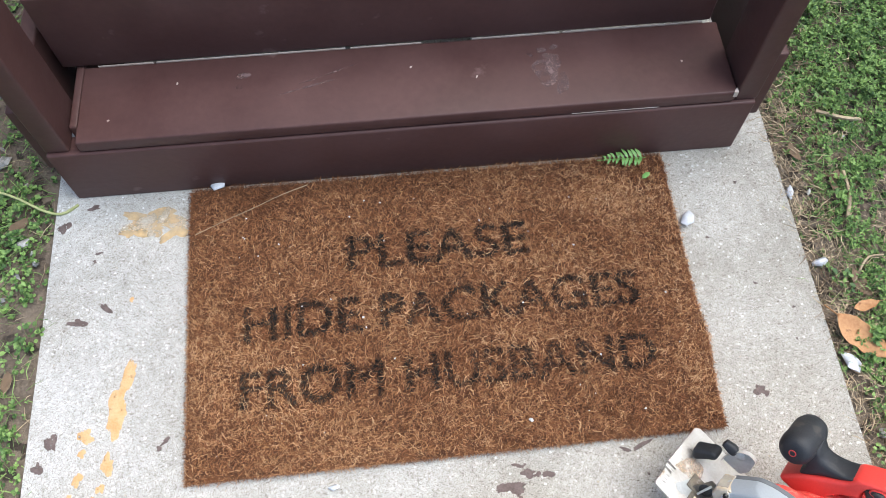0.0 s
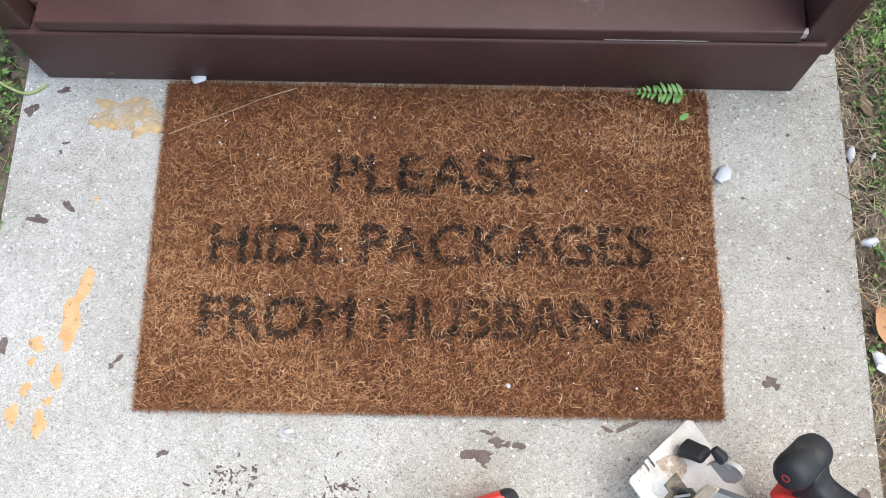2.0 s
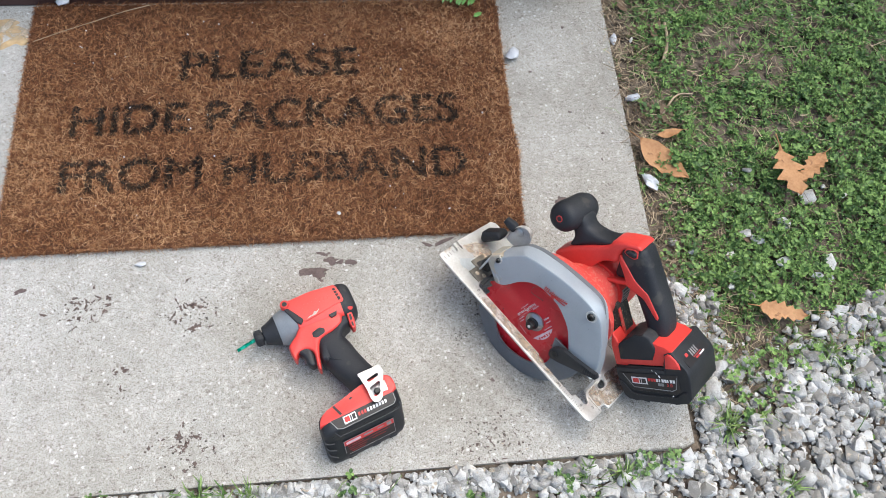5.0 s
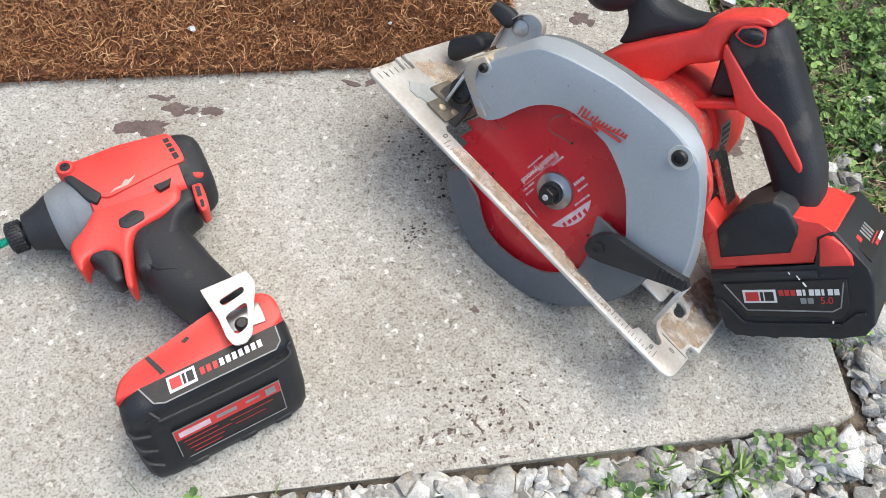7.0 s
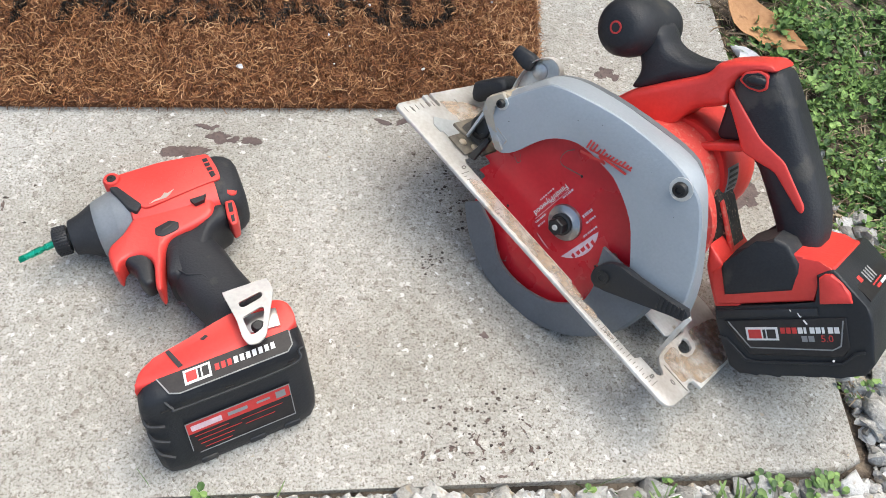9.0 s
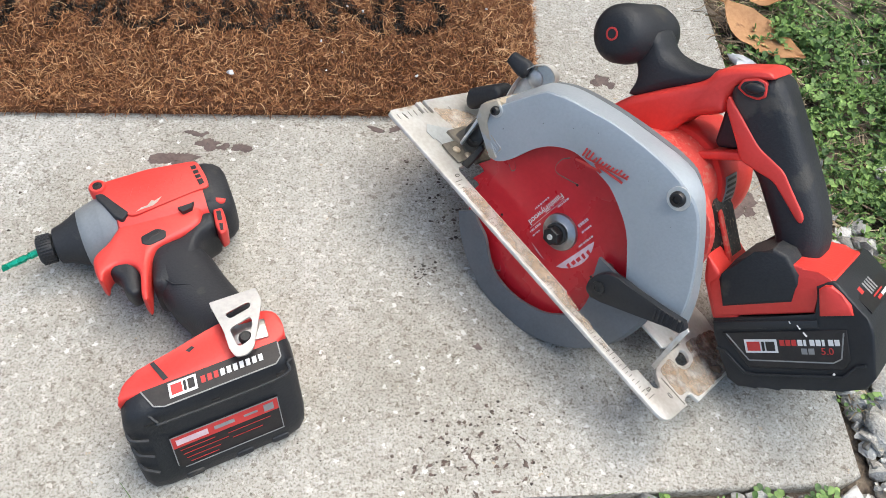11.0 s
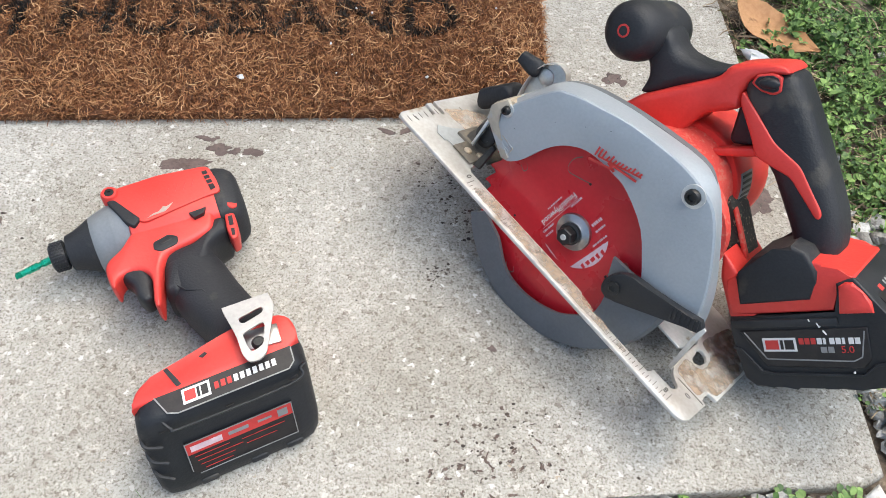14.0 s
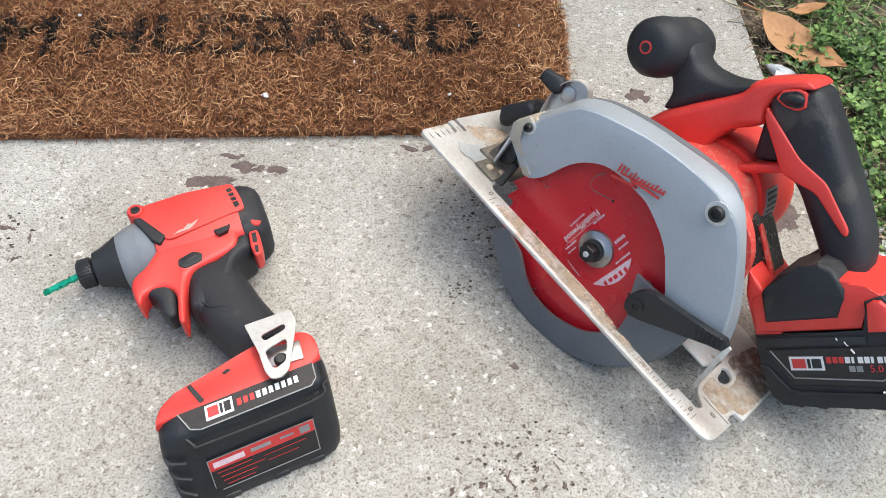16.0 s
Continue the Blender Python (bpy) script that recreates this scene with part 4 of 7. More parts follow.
pillow(bm, [(-0.0060, 0.0172), (-0.0230, 0.0372), (-0.0285, 0.0390), (-0.0340, 0.0355), (-0.0345, 0.0310), (-0.0200, 0.0070), (-0.0150, 0.0045), (-0.0100, 0.0085)], -0.0950, -0.0720, "y", 0.0055, 56)
part("bevel_knob", bm, "black_rubber", saw, "worn black clamp knob", 55)
bm = bmesh.new()
loft(bm, [((-0.0212, -0.0775, 0.0632), 0.0036, 0.0036), ((-0.0218, -0.0775, 0.0632), 0.0050, 0.0050), ((-0.0290, -0.0780, 0.0634), 0.0062, 0.0060), ((-0.0345, -0.0785, 0.0636), 0.0070, 0.0068), ((-0.0385, -0.0790, 0.0636), 0.0066, 0.0064), ((-0.0400, -0.0795, 0.0636), 0.0050, 0.0048)], (0, 1, 0.3), 20, 3.2)
part("depth_lever", bm, "black_rubber", saw, "stubby black lever on the quadrant")
for x, y, z in ((-0.0490, -0.0265, 0.0024), (-0.0570, -0.0330, 0.0024)):
    bm = bmesh.new()
    lathe(bm, [(0, 0.0032), (0.0008, 0.0032), (0.0016, 0.0024), (0.0017, 0.0004)], (x, y, z), (0, 0, 1), 14, (1, 0, 0))
    part("rivet", bm, "dusty_zinc", saw)

# blade with teeth
bm = bmesh.new()
TEETH, RB = 40, 0.0825
prof = []
for i in range(TEETH):
    a = 2 * math.pi * i / TEETH
    st = 2 * math.pi / TEETH
    for da, r in ((0.0, RB), (0.16, RB - 0.0012), (0.62, RB - 0.0052), (0.80, RB - 0.0066), (0.93, RB - 0.0050)):
        prof.append((AX[0] + r * math.cos(a + da * st), AX[1] + r * math.sin(a + da * st)))
prism(bm, prof, -0.0308, -0.0292, "y")
blade = part("blade", bm, "blade_red", saw, "red coated finishing blade with fine teeth", 30)
# thin laser-cut slots that end in a round hole
for pts in ([(-0.1223, 0.0664), (-0.1185, 0.0610), (-0.1180, 0.0540), (-0.1215, 0.0508), (-0.1300, 0.0532), (-0.1384, 0.0562)], [(-0.0892, 0.0264), (-0.0939, 0.0244), (-0.0952, 0.0277), (-0.0917, 0.0314)], [(-0.1889, 0.0131), (-0.1900, 0.0220), (-0.1912, 0.0290), (-0.1930, 0.0320), (-0.1963, 0.0321)], [(-0.1330, -0.0420), (-0.1350, -0.0455), (-0.1310, -0.0480), (-0.1260, -0.0440)]):
    bm = bmesh.new()
    skin(bm, [[(x, -0.0292, z), (x, -0.0290, z), (x + 0.0005, -0.0290, z + 0.0006), (x + 0.0005, -0.0292, z + 0.0006)] for x, z in smooth2(pts, 22)])
    part("expansion_slot", bm, "dusty_dark", blade, "thin dull curved slot")
for x, z in ((-0.1384, 0.0562), (-0.1889, 0.0131), (-0.1085, -0.0080)):
    bm = bmesh.new()
    lathe(bm, [(0, 0.0010), (0.0003, 0.0010)], (x, -0.0292, z), (0, 1, 0), 10, (1, 0, 0))
    part("hole", bm, "dark_steel", blade)
# worn print round the arbor: two pale flags cut off by a chord, a word along another chord and rows of small bars
PR = 0.0272
for a0, a1 in ((238, 146), (262, 294)):
    bm = bmesh.new()
    flat(bm, [(x, -0.0291, z) for x, z in arc(AX[0], AX[1], PR, a0, a1, 20)], (0, 1, 0), 0.0002)
    flag = part("print_flag", bm, "label_pink", blade, "pale pink printed flag, worn", 0)
    mid = radians((a0 + a1) / 2)
    out, along = Vector((math.cos(mid), math.sin(mid))), Vector((-math.sin(mid), math.cos(mid)))
    wide = PR * math.sin(radians(abs(a1 - a0) / 2))
    bm = bmesh.new()
    br = random.Random(int(a0))
    deep = PR * math.cos(radians(abs(a1 - a0) / 2))
    for q in range(5):
        c = Vector(AX) + along * (wide * (-0.55 + 0.26 * q)) + out * (deep + (PR - deep) * 0.55)
        h, w = (PR - deep) * br.uniform(0.18, 0.30), wide * br.uniform(0.05, 0.09)
        flat(bm, [(p.x, -0.0289, p.y) for p in (c - along * w - out * h, c + along * w * 1.6 - out * h * 0.6, c + along * w + out * h, c - along * w + out * h * 0.7)], (0, 1, 0), 0.00015)
    part("printed_bar", bm, "blade_red", flag, smooth=0)
run, inward = Vector((0.150, -0.989)), Vector((-0.989, -0.150))
lay = Matrix(((run.x, inward.x, 0, 0), (0, 0, 1, 0), (run.y, inward.y, 0, 0), (0, 0, 0, 1)))


def on_chord(dist, shift):
    return Matrix.Translation((AX[0] - inward.x * dist + run.x * shift, -0.0290, AX[1] - inward.y * dist + run.y * shift)) @ lay


part("blade_word", lettering("Finish/Plywood", 0.0062, on_chord(0.0195, -0.001), 0.0001), "label_white", blade, "white printed word", 0)
bm = bmesh.new()
br = random.Random(12)
for dist, s0, s1, h in ((0.0245, -0.009, 0.007, 0.0012), (0.0162, -0.019, 0.020, 0.0003), (0.0140, 0.010, 0.022, 0.0014), (0.0148, -0.022, -0.012, 0.0014), (0.0105, 0.014, 0.022, 0.0012), (-0.0165, -0.020, -0.006, 0.0014), (-0.0050, -0.025, -0.016, 0.0022), (-0.0100, -0.024, -0.016, 0.0014), (-0.0200, -0.014, -0.004, 0.0012)):
    s = s0
    while s < s1:
        w = (s1 - s0) if h < 0.0005 else br.uniform(0.0006, 0.0022)
        m = on_chord(dist, s)
        flat(bm, [m @ Vector(p) for p in ((0, -h / 2, 0), (w, -h / 2, 0), (w, h / 2, 0), (0, h / 2, 0))], (0, 1, 0), 0.00015)
        s += w + br.uniform(0.0004, 0.0012)
tagged(part("small_print", bm, "label_pink", blade, "rows of small pale print", 0), kind="stuff")

bm = bmesh.new()
lathe(bm, [(0, 0.0140), (0.0022, 0.0135), (0.0042, 0.0098), (0.0050, 0.0090)], (AX[0], -0.0292, AX[1]), (0, 1, 0), 36, (1, 0, 0))
part("arbor_washer", bm, "chrome", saw, "bright dished steel arbor washer")
bm = bmesh.new()
lathe(bm, [(0, 0.0082), (0.0022, 0.0082), (0.003, 0.0070)], (AX[0], -0.0244, AX[1]), (0, 1, 0), 28, (1, 0, 0))
lathe(bm, [(0, 0.0066), (0.0068, 0.0066), (0.0076, 0.0058)], (AX[0], -0.0222, AX[1]), (0, 1, 0), 6, (1, 0, 0))
bolt = part("arbor_bolt", bm, "dark_steel", saw, "black hexagon arbor bolt", 25)
bm = bmesh.new()
lathe(bm, [(0, 0.0022), (0.0009, 0.0020), (0.0010, 0.0004)], (AX[0], -0.0146, AX[1]), (0, 1, 0), 12, (1, 0, 0))
part("socket", bm, "zinc", bolt)

# upper guard: face, sloped shoulder and side wall
N = 44
g_out = smooth2([(-0.0535, 0.0455), (-0.0545, 0.0520), (-0.0565, 0.0590), (-0.0592, 0.0656), (-0.0736, 0.0888), (-0.0793, 0.0958), (-0.0945, 0.1047), (-0.1180, 0.1118), (-0.1403, 0.1165), (-0.1814, 0.1236), (-0.2010, 0.1210), (-0.2187, 0.1052), (-0.2419, 0.0754), (-0.2512, 0.0597), (-0.2590, 0.0400)], N)
g_bev = smooth2([(-0.0565, 0.0450), (-0.0580, 0.0520), (-0.0620, 0.0610), (-0.0690, 0.0740), (-0.0840, 0.0962), (-0.0930, 0.1020), (-0.1027, 0.1061), (-0.1230, 0.1125), (-0.1445, 0.1178), (-0.1782, 0.1212), (-0.2020, 0.1182), (-0.2162, 0.1103), (-0.2343, 0.0877), (-0.2460, 0.0680), (-0.2530, 0.0500)], N)
g_in = smooth2([(-0.0800, 0.0305), (-0.0845, 0.0315), (-0.0885, 0.0345), (-0.0940, 0.0420), (-0.1011, 0.0576), (-0.1085, 0.0690), (-0.1169, 0.0767), (-0.1255, 0.0815), (-0.1357, 0.0836), (-0.1500, 0.0838), (-0.1632, 0.0822), (-0.1859, 0.0708), (-0.2017, 0.0542), (-0.2110, 0.0420), (-0.2170, 0.0300)], N)
bm = bmesh.new()
rings = []
for k_, (o, b, i) in enumerate(zip(g_out, g_bev, g_in)):
    back = min(1.0, max(0.0, (k_ - 24) / 10)) * 0.13
    e = (o[0] * (1 - back) + i[0] * back, o[1] * (1 - back) + i[1] * back)
    rings.append([(i[0], -0.0165, i[1]), (i[0], -0.0112, i[1]), (b[0] * 0.70 + i[0] * 0.30, -0.0100, b[1] * 0.70 + i[1] * 0.30), (b[0] * 0.97 + i[0] * 0.03, -0.0117, b[1] * 0.97 + i[1] * 0.03), (b[0], -0.0126, b[1]), (o[0] * 0.8 + b[0] * 0.2, -0.0205, o[1] * 0.8 + b[1] * 0.2), (o[0], -0.0265, o[1]), (e[0], -0.0350, e[1]),
                  (e[0] * 0.96 + i[0] * 0.04, -0.0355, e[1] * 0.96 + i[1] * 0.04), (e[0] * 0.93 + i[0] * 0.07, -0.0275, e[1] * 0.93 + i[1] * 0.07), (b[0] * 0.9 + i[0] * 0.1, -0.0165, b[1] * 0.9 + i[1] * 0.1)])
skin(bm, rings)
guard = part("upper_guard", bm, "guard_paint", saw, "grey painted metal upper blade guard with scuffed shoulder", 22)
bm = bmesh.new()
rings = []
for k_, (o, i) in enumerate(zip(g_out[3:-2], g_in[3:-2])):
    back = min(1.0, max(0.0, (k_ - 22) / 10)) * 0.20 + 0.012
    q = (o[0] * (1 - back) + i[0] * back, o[1] * (1 - back) + i[1] * back)
    s = (q[0] * 0.95 + i[0] * 0.05, q[1] * 0.95 + i[1] * 0.05)
    rings.append([(q[0], -0.0362, q[1]), (q[0], -0.0428, q[1]), (s[0], -0.0440, s[1]), (s[0], -0.0356, s[1])])
skin(bm, rings)
part("guard_flange", bm, "grey_plastic", saw, "rear half of the guard behind a dark seam", 32)
for x, z, r in ((-0.1975, 0.1120, 0.0062), (-0.0645, 0.0612, 0.0040)):
    bm = bmesh.new()
    lathe(bm, [(0, r * 1.25), (0.0012, r * 1.25), (0.0014, r * 0.9)], (x, -0.0112, z), (0, 1, 0), 22, (1, 0, 0))
    part("screw_seat", bm, "zinc", guard)
    bm = bmesh.new()
    lathe(bm, [(0, r * 0.82), (0.0030, r * 0.82), (0.0045, r * 0.66), (0.0046, r * 0.4), (0.0030, r * 0.36), (0.0029, 0.0003)], (x, -0.0112, z), (0, 1, 0), 20, (1, 0, 0))
    part("screw", bm, "dark_steel", guard, "black socket screw")
bm = bmesh.new()
prism(bm, [(-0.0802, 0.0309), (-0.0548, 0.0456), (-0.0524, 0.0555), (-0.0605, 0.0674), (-0.0660, 0.0655), (-0.0612, 0.0560), (-0.0640, 0.0490), (-0.0740, 0.0405), (-0.0850, 0.0352), (-0.0840, 0.0318)], -0.0150, -0.0098, "y", 0.0005)
part("front_edge", bm, "dusty_paint", guard, "sawdust-caked front edge")
# dark chips in the paint along the shoulder
cr = random.Random(31)
for _ in range(6):
    k_ = cr.randint(8, 38)
    f = cr.uniform(0.32, 0.55)
    cx, cz, r = g_bev[k_][0] * (1 - f) + g_in[k_][0] * f, g_bev[k_][1] * (1 - f) + g_in[k_][1] * f, cr.uniform(0.0002, 0.0005)
    bm = bmesh.new()
    flat(bm, [(cx + r * cr.uniform(0.5, 1.2) * math.cos(a), -0.0104, cz + r * cr.uniform(0.5, 1.2) * math.sin(a)) for a in (0, 1, 2, 3, 4.2, 5.3)], (0, 1, 0), 0.0006)
    part("paint_chip", bm, "dark_steel", guard, smooth=0)
# cast mark near the front of the guard, its raised lines caked with dust
bm = bmesh.new()
for p0, p1 in (((-0.0691, 0.0447), (-0.0688, 0.0383)), ((-0.0688, 0.0383), (-0.0833, 0.0365)), ((-0.0833, 0.0365), (-0.0837, 0.0425)), ((-0.0837, 0.0425), (-0.0691, 0.0447)), ((-0.0712, 0.0425), (-0.0712, 0.0400)), ((-0.0735, 0.0422), (-0.0735, 0.0396)), ((-0.0765, 0.0414), (-0.0815, 0.0408)), ((-0.0765, 0.0390), (-0.0815, 0.0384))):
    a, b = Vector(p0), Vector(p1)
    w = Vector((-(b - a).y, (b - a).x)).normalized() * 0.0004
    flat(bm, [(q.x, -0.0112, q.y) for q in (a - w, b - w, b + w, a + w)], (0, 1, 0), 0.0009)
part("cast_mark", bm, "dusty_paint", guard, "small cast mark caked with dust")
# red script mark and bolt stroke on the guard, drawn as plain strokes
bm = bmesh.new()
u0, u1 = Vector((-0.1325, 0.0850)), Vector((-0.1660, 0.0965))
d2 = (u1 - u0).normalized()
n2 = Vector((-d2.y, d2.x)) * -1
if n2.y < 0:
    n2 = -n2


def stroke(bm, p0, p1, w, y=-0.0099, thick=0.0003):
    a, b = Vector(p0), Vector(p1)
    t = (b - a).normalized()
    s = Vector((-t.y, t.x)) * (w / 2)
    flat(bm, [(q.x, y, q.y) for q in (a - s, b - s, b + s, a + s)], (0, 1, 0), thick)


L = (u1 - u0).length
for i, (f0, hgt) in enumerate(((0.02, 0.0085), (0.09, 0.0080), (0.17, 0.0075), (0.26, 0.0045), (0.34, 0.0065), (0.41, 0.0040), (0.49, 0.0040), (0.56, 0.0040), (0.64, 0.0038), (0.72, 0.0038), (0.80, 0.0052), (0.88, 0.0036), (0.95, 0.0034))):
    base = u0 + d2 * (L * f0)
    stroke(bm, base, base + n2 * hgt * 0.75 + d2 * 0.0016, 0.0012)
stroke(bm, u0 + d2 * 0.003, u0 + d2 * L, 0.0011)
part("script_mark", bm, "label_red", guard, "raised red script mark, worn")
bm = bmesh.new()
v0 = u0 - n2 * 0.0042 - d2 * 0.003
stroke(bm, v0, v0 + d2 * (L * 0.55) + n2 * 0.0002, 0.0016)
stroke(bm, v0 + d2 * (L * 0.42) + n2 * 0.0034, v0 + d2 * (L * 1.02) + n2 * 0.0004, 0.0016)
stroke(bm, v0 + d2 * (L * 0.40) + n2 * 0.0036, v0 + d2 * (L * 0.56) - n2 * 0.0006, 0.0018)
part("bolt_mark", bm, "label_red", guard, "red lightning stroke")

# lower guard: grey shield below and behind the blade
g_low_o = arc(AX[0], AX[1] - 0.0005, 0.0868, -36, -192, 40)
inner_line = smooth2([(-0.0905, -0.0200), (-0.1000, -0.0245), (-0.1110, -0.0284), (-0.1220, -0.0375), (-0.1328, -0.0443), (-0.1475, -0.0462), (-0.1618, -0.0442), (-0.1740, -0.0395), (-0.1844, -0.0333), (-0.1940, -0.0225), (-0.2005, -0.0120), (-0.1990, 0.0050), (-0.1900, 0.0220), (-0.1850, 0.0340)], 40)
bm = bmesh.new()
rings = []
for o, i in zip(g_low_o, inner_line):
    o, i = Vector((o[0], 0, o[1])), Vector((i[0], 0, i[1]))
    r1, r2 = o.lerp(i, 0.06), o.lerp(i, 0.16)
    rings.append([i + Vector((0, -0.0245, 0)), i + Vector((0, -0.0215, 0)), r2 + Vector((0, -0.0205, 0)), r1 + Vector((0, -0.0215, 0)), o + Vector((0, -0.0250, 0)), o + Vector((0, -0.0300, 0)), r1 + Vector((0, -0.0305, 0)), r2 + Vector((0, -0.0245, 0))])
skin(bm, rings)
part("lower_guard", bm, "grey_plastic", saw, "grey retracting lower blade guard", 35)
# guard lever
bm = bmesh.new()
prism(bm, smooth2([(-0.1965, 0.0200), (-0.1930, 0.0280), (-0.1975, 0.0400), (-0.2060, 0.0455)], 10) + [(-0.2120, 0.0478), (-0.2200, 0.0470), (-0.2550, 0.0592), (-0.2590, 0.0560), (-0.2580, 0.0505), (-0.2400, 0.0430), (-0.2080, 0.0220), (-0.2020, 0.0185)], -0.0090, -0.0030, "y", 0.0014)
lever = part("guard_lever", bm, "black_plastic", saw, "black lower guard lever with ribbed grip")
bm = bmesh.new()
lathe(bm, [(0, 0.0050), (0.0012, 0.0048), (0.0013, 0.0024), (0.0006, 0.0022), (0.0005, 0.0004)], (-0.2015, -0.0030, 0.0290), (0, 1, 0), 20, (1, 0, 0))
part("screw", bm, "dark_steel", lever)
bm = bmesh.new()
for i in range(7):
    f = i / 6
    x, z = -0.2400 - 0.0165 * f, 0.0440 + 0.0080 * f
    stroke(bm, (x - 0.0005, z), (x + 0.0030, z + 0.0075), 0.0011, -0.0030, 0.0010)
part("rib", bm, "black_rubber", lever)
bm = bmesh.new()
prism(bm, [(-0.2345, -0.0570), (-0.2570, -0.0560), (-0.2590, -0.0600), (-0.2590, -0.0810), (-0.2345, -0.0800)], -0.0026, -0.0006, "z", 0.0004)
part("splash_plate", bm, "zinc", saw, "pale metal tab behind the blade")

# gear case and motor: grey back plate of the guard, dusty red case narrowing to the round motor
bm = bmesh.new()
pillow(bm, [(q[0] * 0.90 - 0.155 * 0.10, q[1] * 0.90 + 0.040 * 0.10) for q in g_out[2:-3]] + [(-0.226, 0.034), (-0.150, 0.010), (-0.085, 0.034)], -0.0520, -0.0430, "y", 0.003, 90)
part("guard_back_plate", bm, "guard_paint", saw, "grey cast back plate of the guard", 45)
bm = bmesh.new()
rings = []
for y, cx, cz, rx, rz, p in ((-0.0500, -0.160, 0.052, 0.074, 0.055, 2.9), (-0.0560, -0.160, 0.053, 0.074, 0.055, 2.9), (-0.0615, -0.161, 0.056, 0.069, 0.053, 2.7), (-0.0690, -0.163, 0.058, 0.058, 0.0480, 2.4), (-0.0770, -0.166, 0.062, 0.049, 0.0440, 2.2), (-0.0860, -0.168, 0.067, 0.044, 0.0415, 2.1), (-0.1000, -0.168, 0.071, 0.042, 0.0405, 2.0)):
    rings.append(oval((cx, y, cz), (1, 0, 0), (0, 0, 1), rx, rz, 44, p))
skin(bm, rings)
part("gear_case", bm, "red_dusty", saw, "dusty red gear housing behind the guard", 50)
bm = bmesh.new()
lathe(bm, [(0, 0.0400), (0.002, 0.0415), (0.026, 0.0415), (0.031, 0.0420), (0.036, 0.0450), (0.048, 0.0450), (0.0535, 0.0430), (0.0570, 0.0360), (0.0575, 0.0100)], (-0.170, -0.0960, 0.0745), (0, -1, 0), 44, (1, 0, 0))
motor = part("motor_housing", bm, "red_plastic", saw, "round red motor housing with a flared end", 50)
bm = bmesh.new()
skin(bm, [[(-0.170 - r * math.cos(radians(a)), y, 0.0745 + r * math.sin(radians(a))) for r, y in ((0.0414, -0.1000), (0.0420, -0.1002), (0.0420, -0.1198), (0.0414, -0.1200))] for a in range(8, 50, 3)])
rate = part("rating_label", bm, "label_grey", motor, "small grey-green rating label")
for q in range(6):
    bm = bmesh.new()
    a0, a1 = 12 + 6 * q, 14.5 + 6 * q
    skin(bm, [[(-0.170 - r * math.cos(radians(a)), y, 0.0745 + r * math.sin(radians(a))) for r, y in ((0.0419, -0.1020), (0.0423, -0.1020), (0.0423, -0.1180), (0.0419, -0.1180))] for a in (a0, a1)])
    part("printed_bar", bm, "label_dark", rate)
bm = bmesh.new()
prism(bm, [(-0.1980, 0.0900), (-0.2060, 0.0800), (-0.2264, 0.0600), (-0.2400, 0.0500), (-0.2440, 0.0560), (-0.2421, 0.0680), (-0.2137, 0.0884), (-0.2040, 0.0915)], -0.1150, -0.0890, "y", 0.0012)
chute = part("chip_wall", bm, "sawdust_dark", saw, "dark wall caked with sawdust beside the motor")
bm = bmesh.new()
prism(bm, [(-0.2125, 0.0898), (-0.2145, 0.0892), (-0.2432, 0.0690), (-0.2440, 0.0650), (-0.2422, 0.0660), (-0.2130, 0.0872)], -0.0925, -0.0875, "y", 0.0008)
part("edge_strip", bm, "red_dusty", chute, "red rim of the chip wall")
bm = bmesh.new()
pillow(bm, [(-0.2290, 0.0720), (-0.2401, 0.0560), (-0.2659, 0.0380), (-0.2790, 0.0520), (-0.2560, 0.0660), (-0.2440, 0.0680)], -0.1200, -0.0660, "y", 0.003, 50)
part("foot_web", bm, "red_plastic", saw, "red web joining the foot to the gear case", 50)

# rear handle: red bow, black grip, trigger
HY = -0.104


def side_block(parent, name, pts, lo, hi, r, mat, label="", n=80, r_lo=None):
    """A rounded block on a side outline of (forward, up)."""
    bm = bmesh.new()
    pillow(bm, pts, lo, hi, "y", r, n, r_lo)
    return part(name, bm, mat, parent, label, 55)


grip = side_block(saw, "grip", [(-0.1580, 0.1590), (-0.1735, 0.1785), (-0.1825, 0.1812), (-0.2120, 0.1648), (-0.2471, 0.1437), (-0.2640, 0.1325), (-0.2775, 0.1190), (-0.2820, 0.1100), (-0.2760, 0.0850), (-0.2640, 0.0912), (-0.2492, 0.1035), (-0.2141, 0.1235), (-0.2030, 0.1265), (-0.1775, 0.1425), (-0.1660, 0.1480)], HY - 0.0190, HY + 0.0195, 0.0105, "black_rubber", "black rubber rear grip", 96)
side_block(saw, "handle_bow", [(-0.1000, 0.0760), (-0.1040, 0.0880), (-0.1100, 0.1020), (-0.1270, 0.1250), (-0.1445, 0.1485), (-0.1455, 0.1590), (-0.1560, 0.1690), (-0.1710, 0.1812), (-0.1768, 0.1818), (-0.1805, 0.1798), (-0.1720, 0.1735), (-0.1625, 0.1617), (-0.1640, 0.1500), (-0.1700, 0.1425), (-0.1632, 0.1335), (-0.1545, 0.1248), (-0.1505, 0.1100), (-0.1500, 0.0960), (-0.1300, 0.0740)], HY - 0.0185, HY + 0.0198, 0.0065, "red_plastic", "red upper bow of the handle", 110)
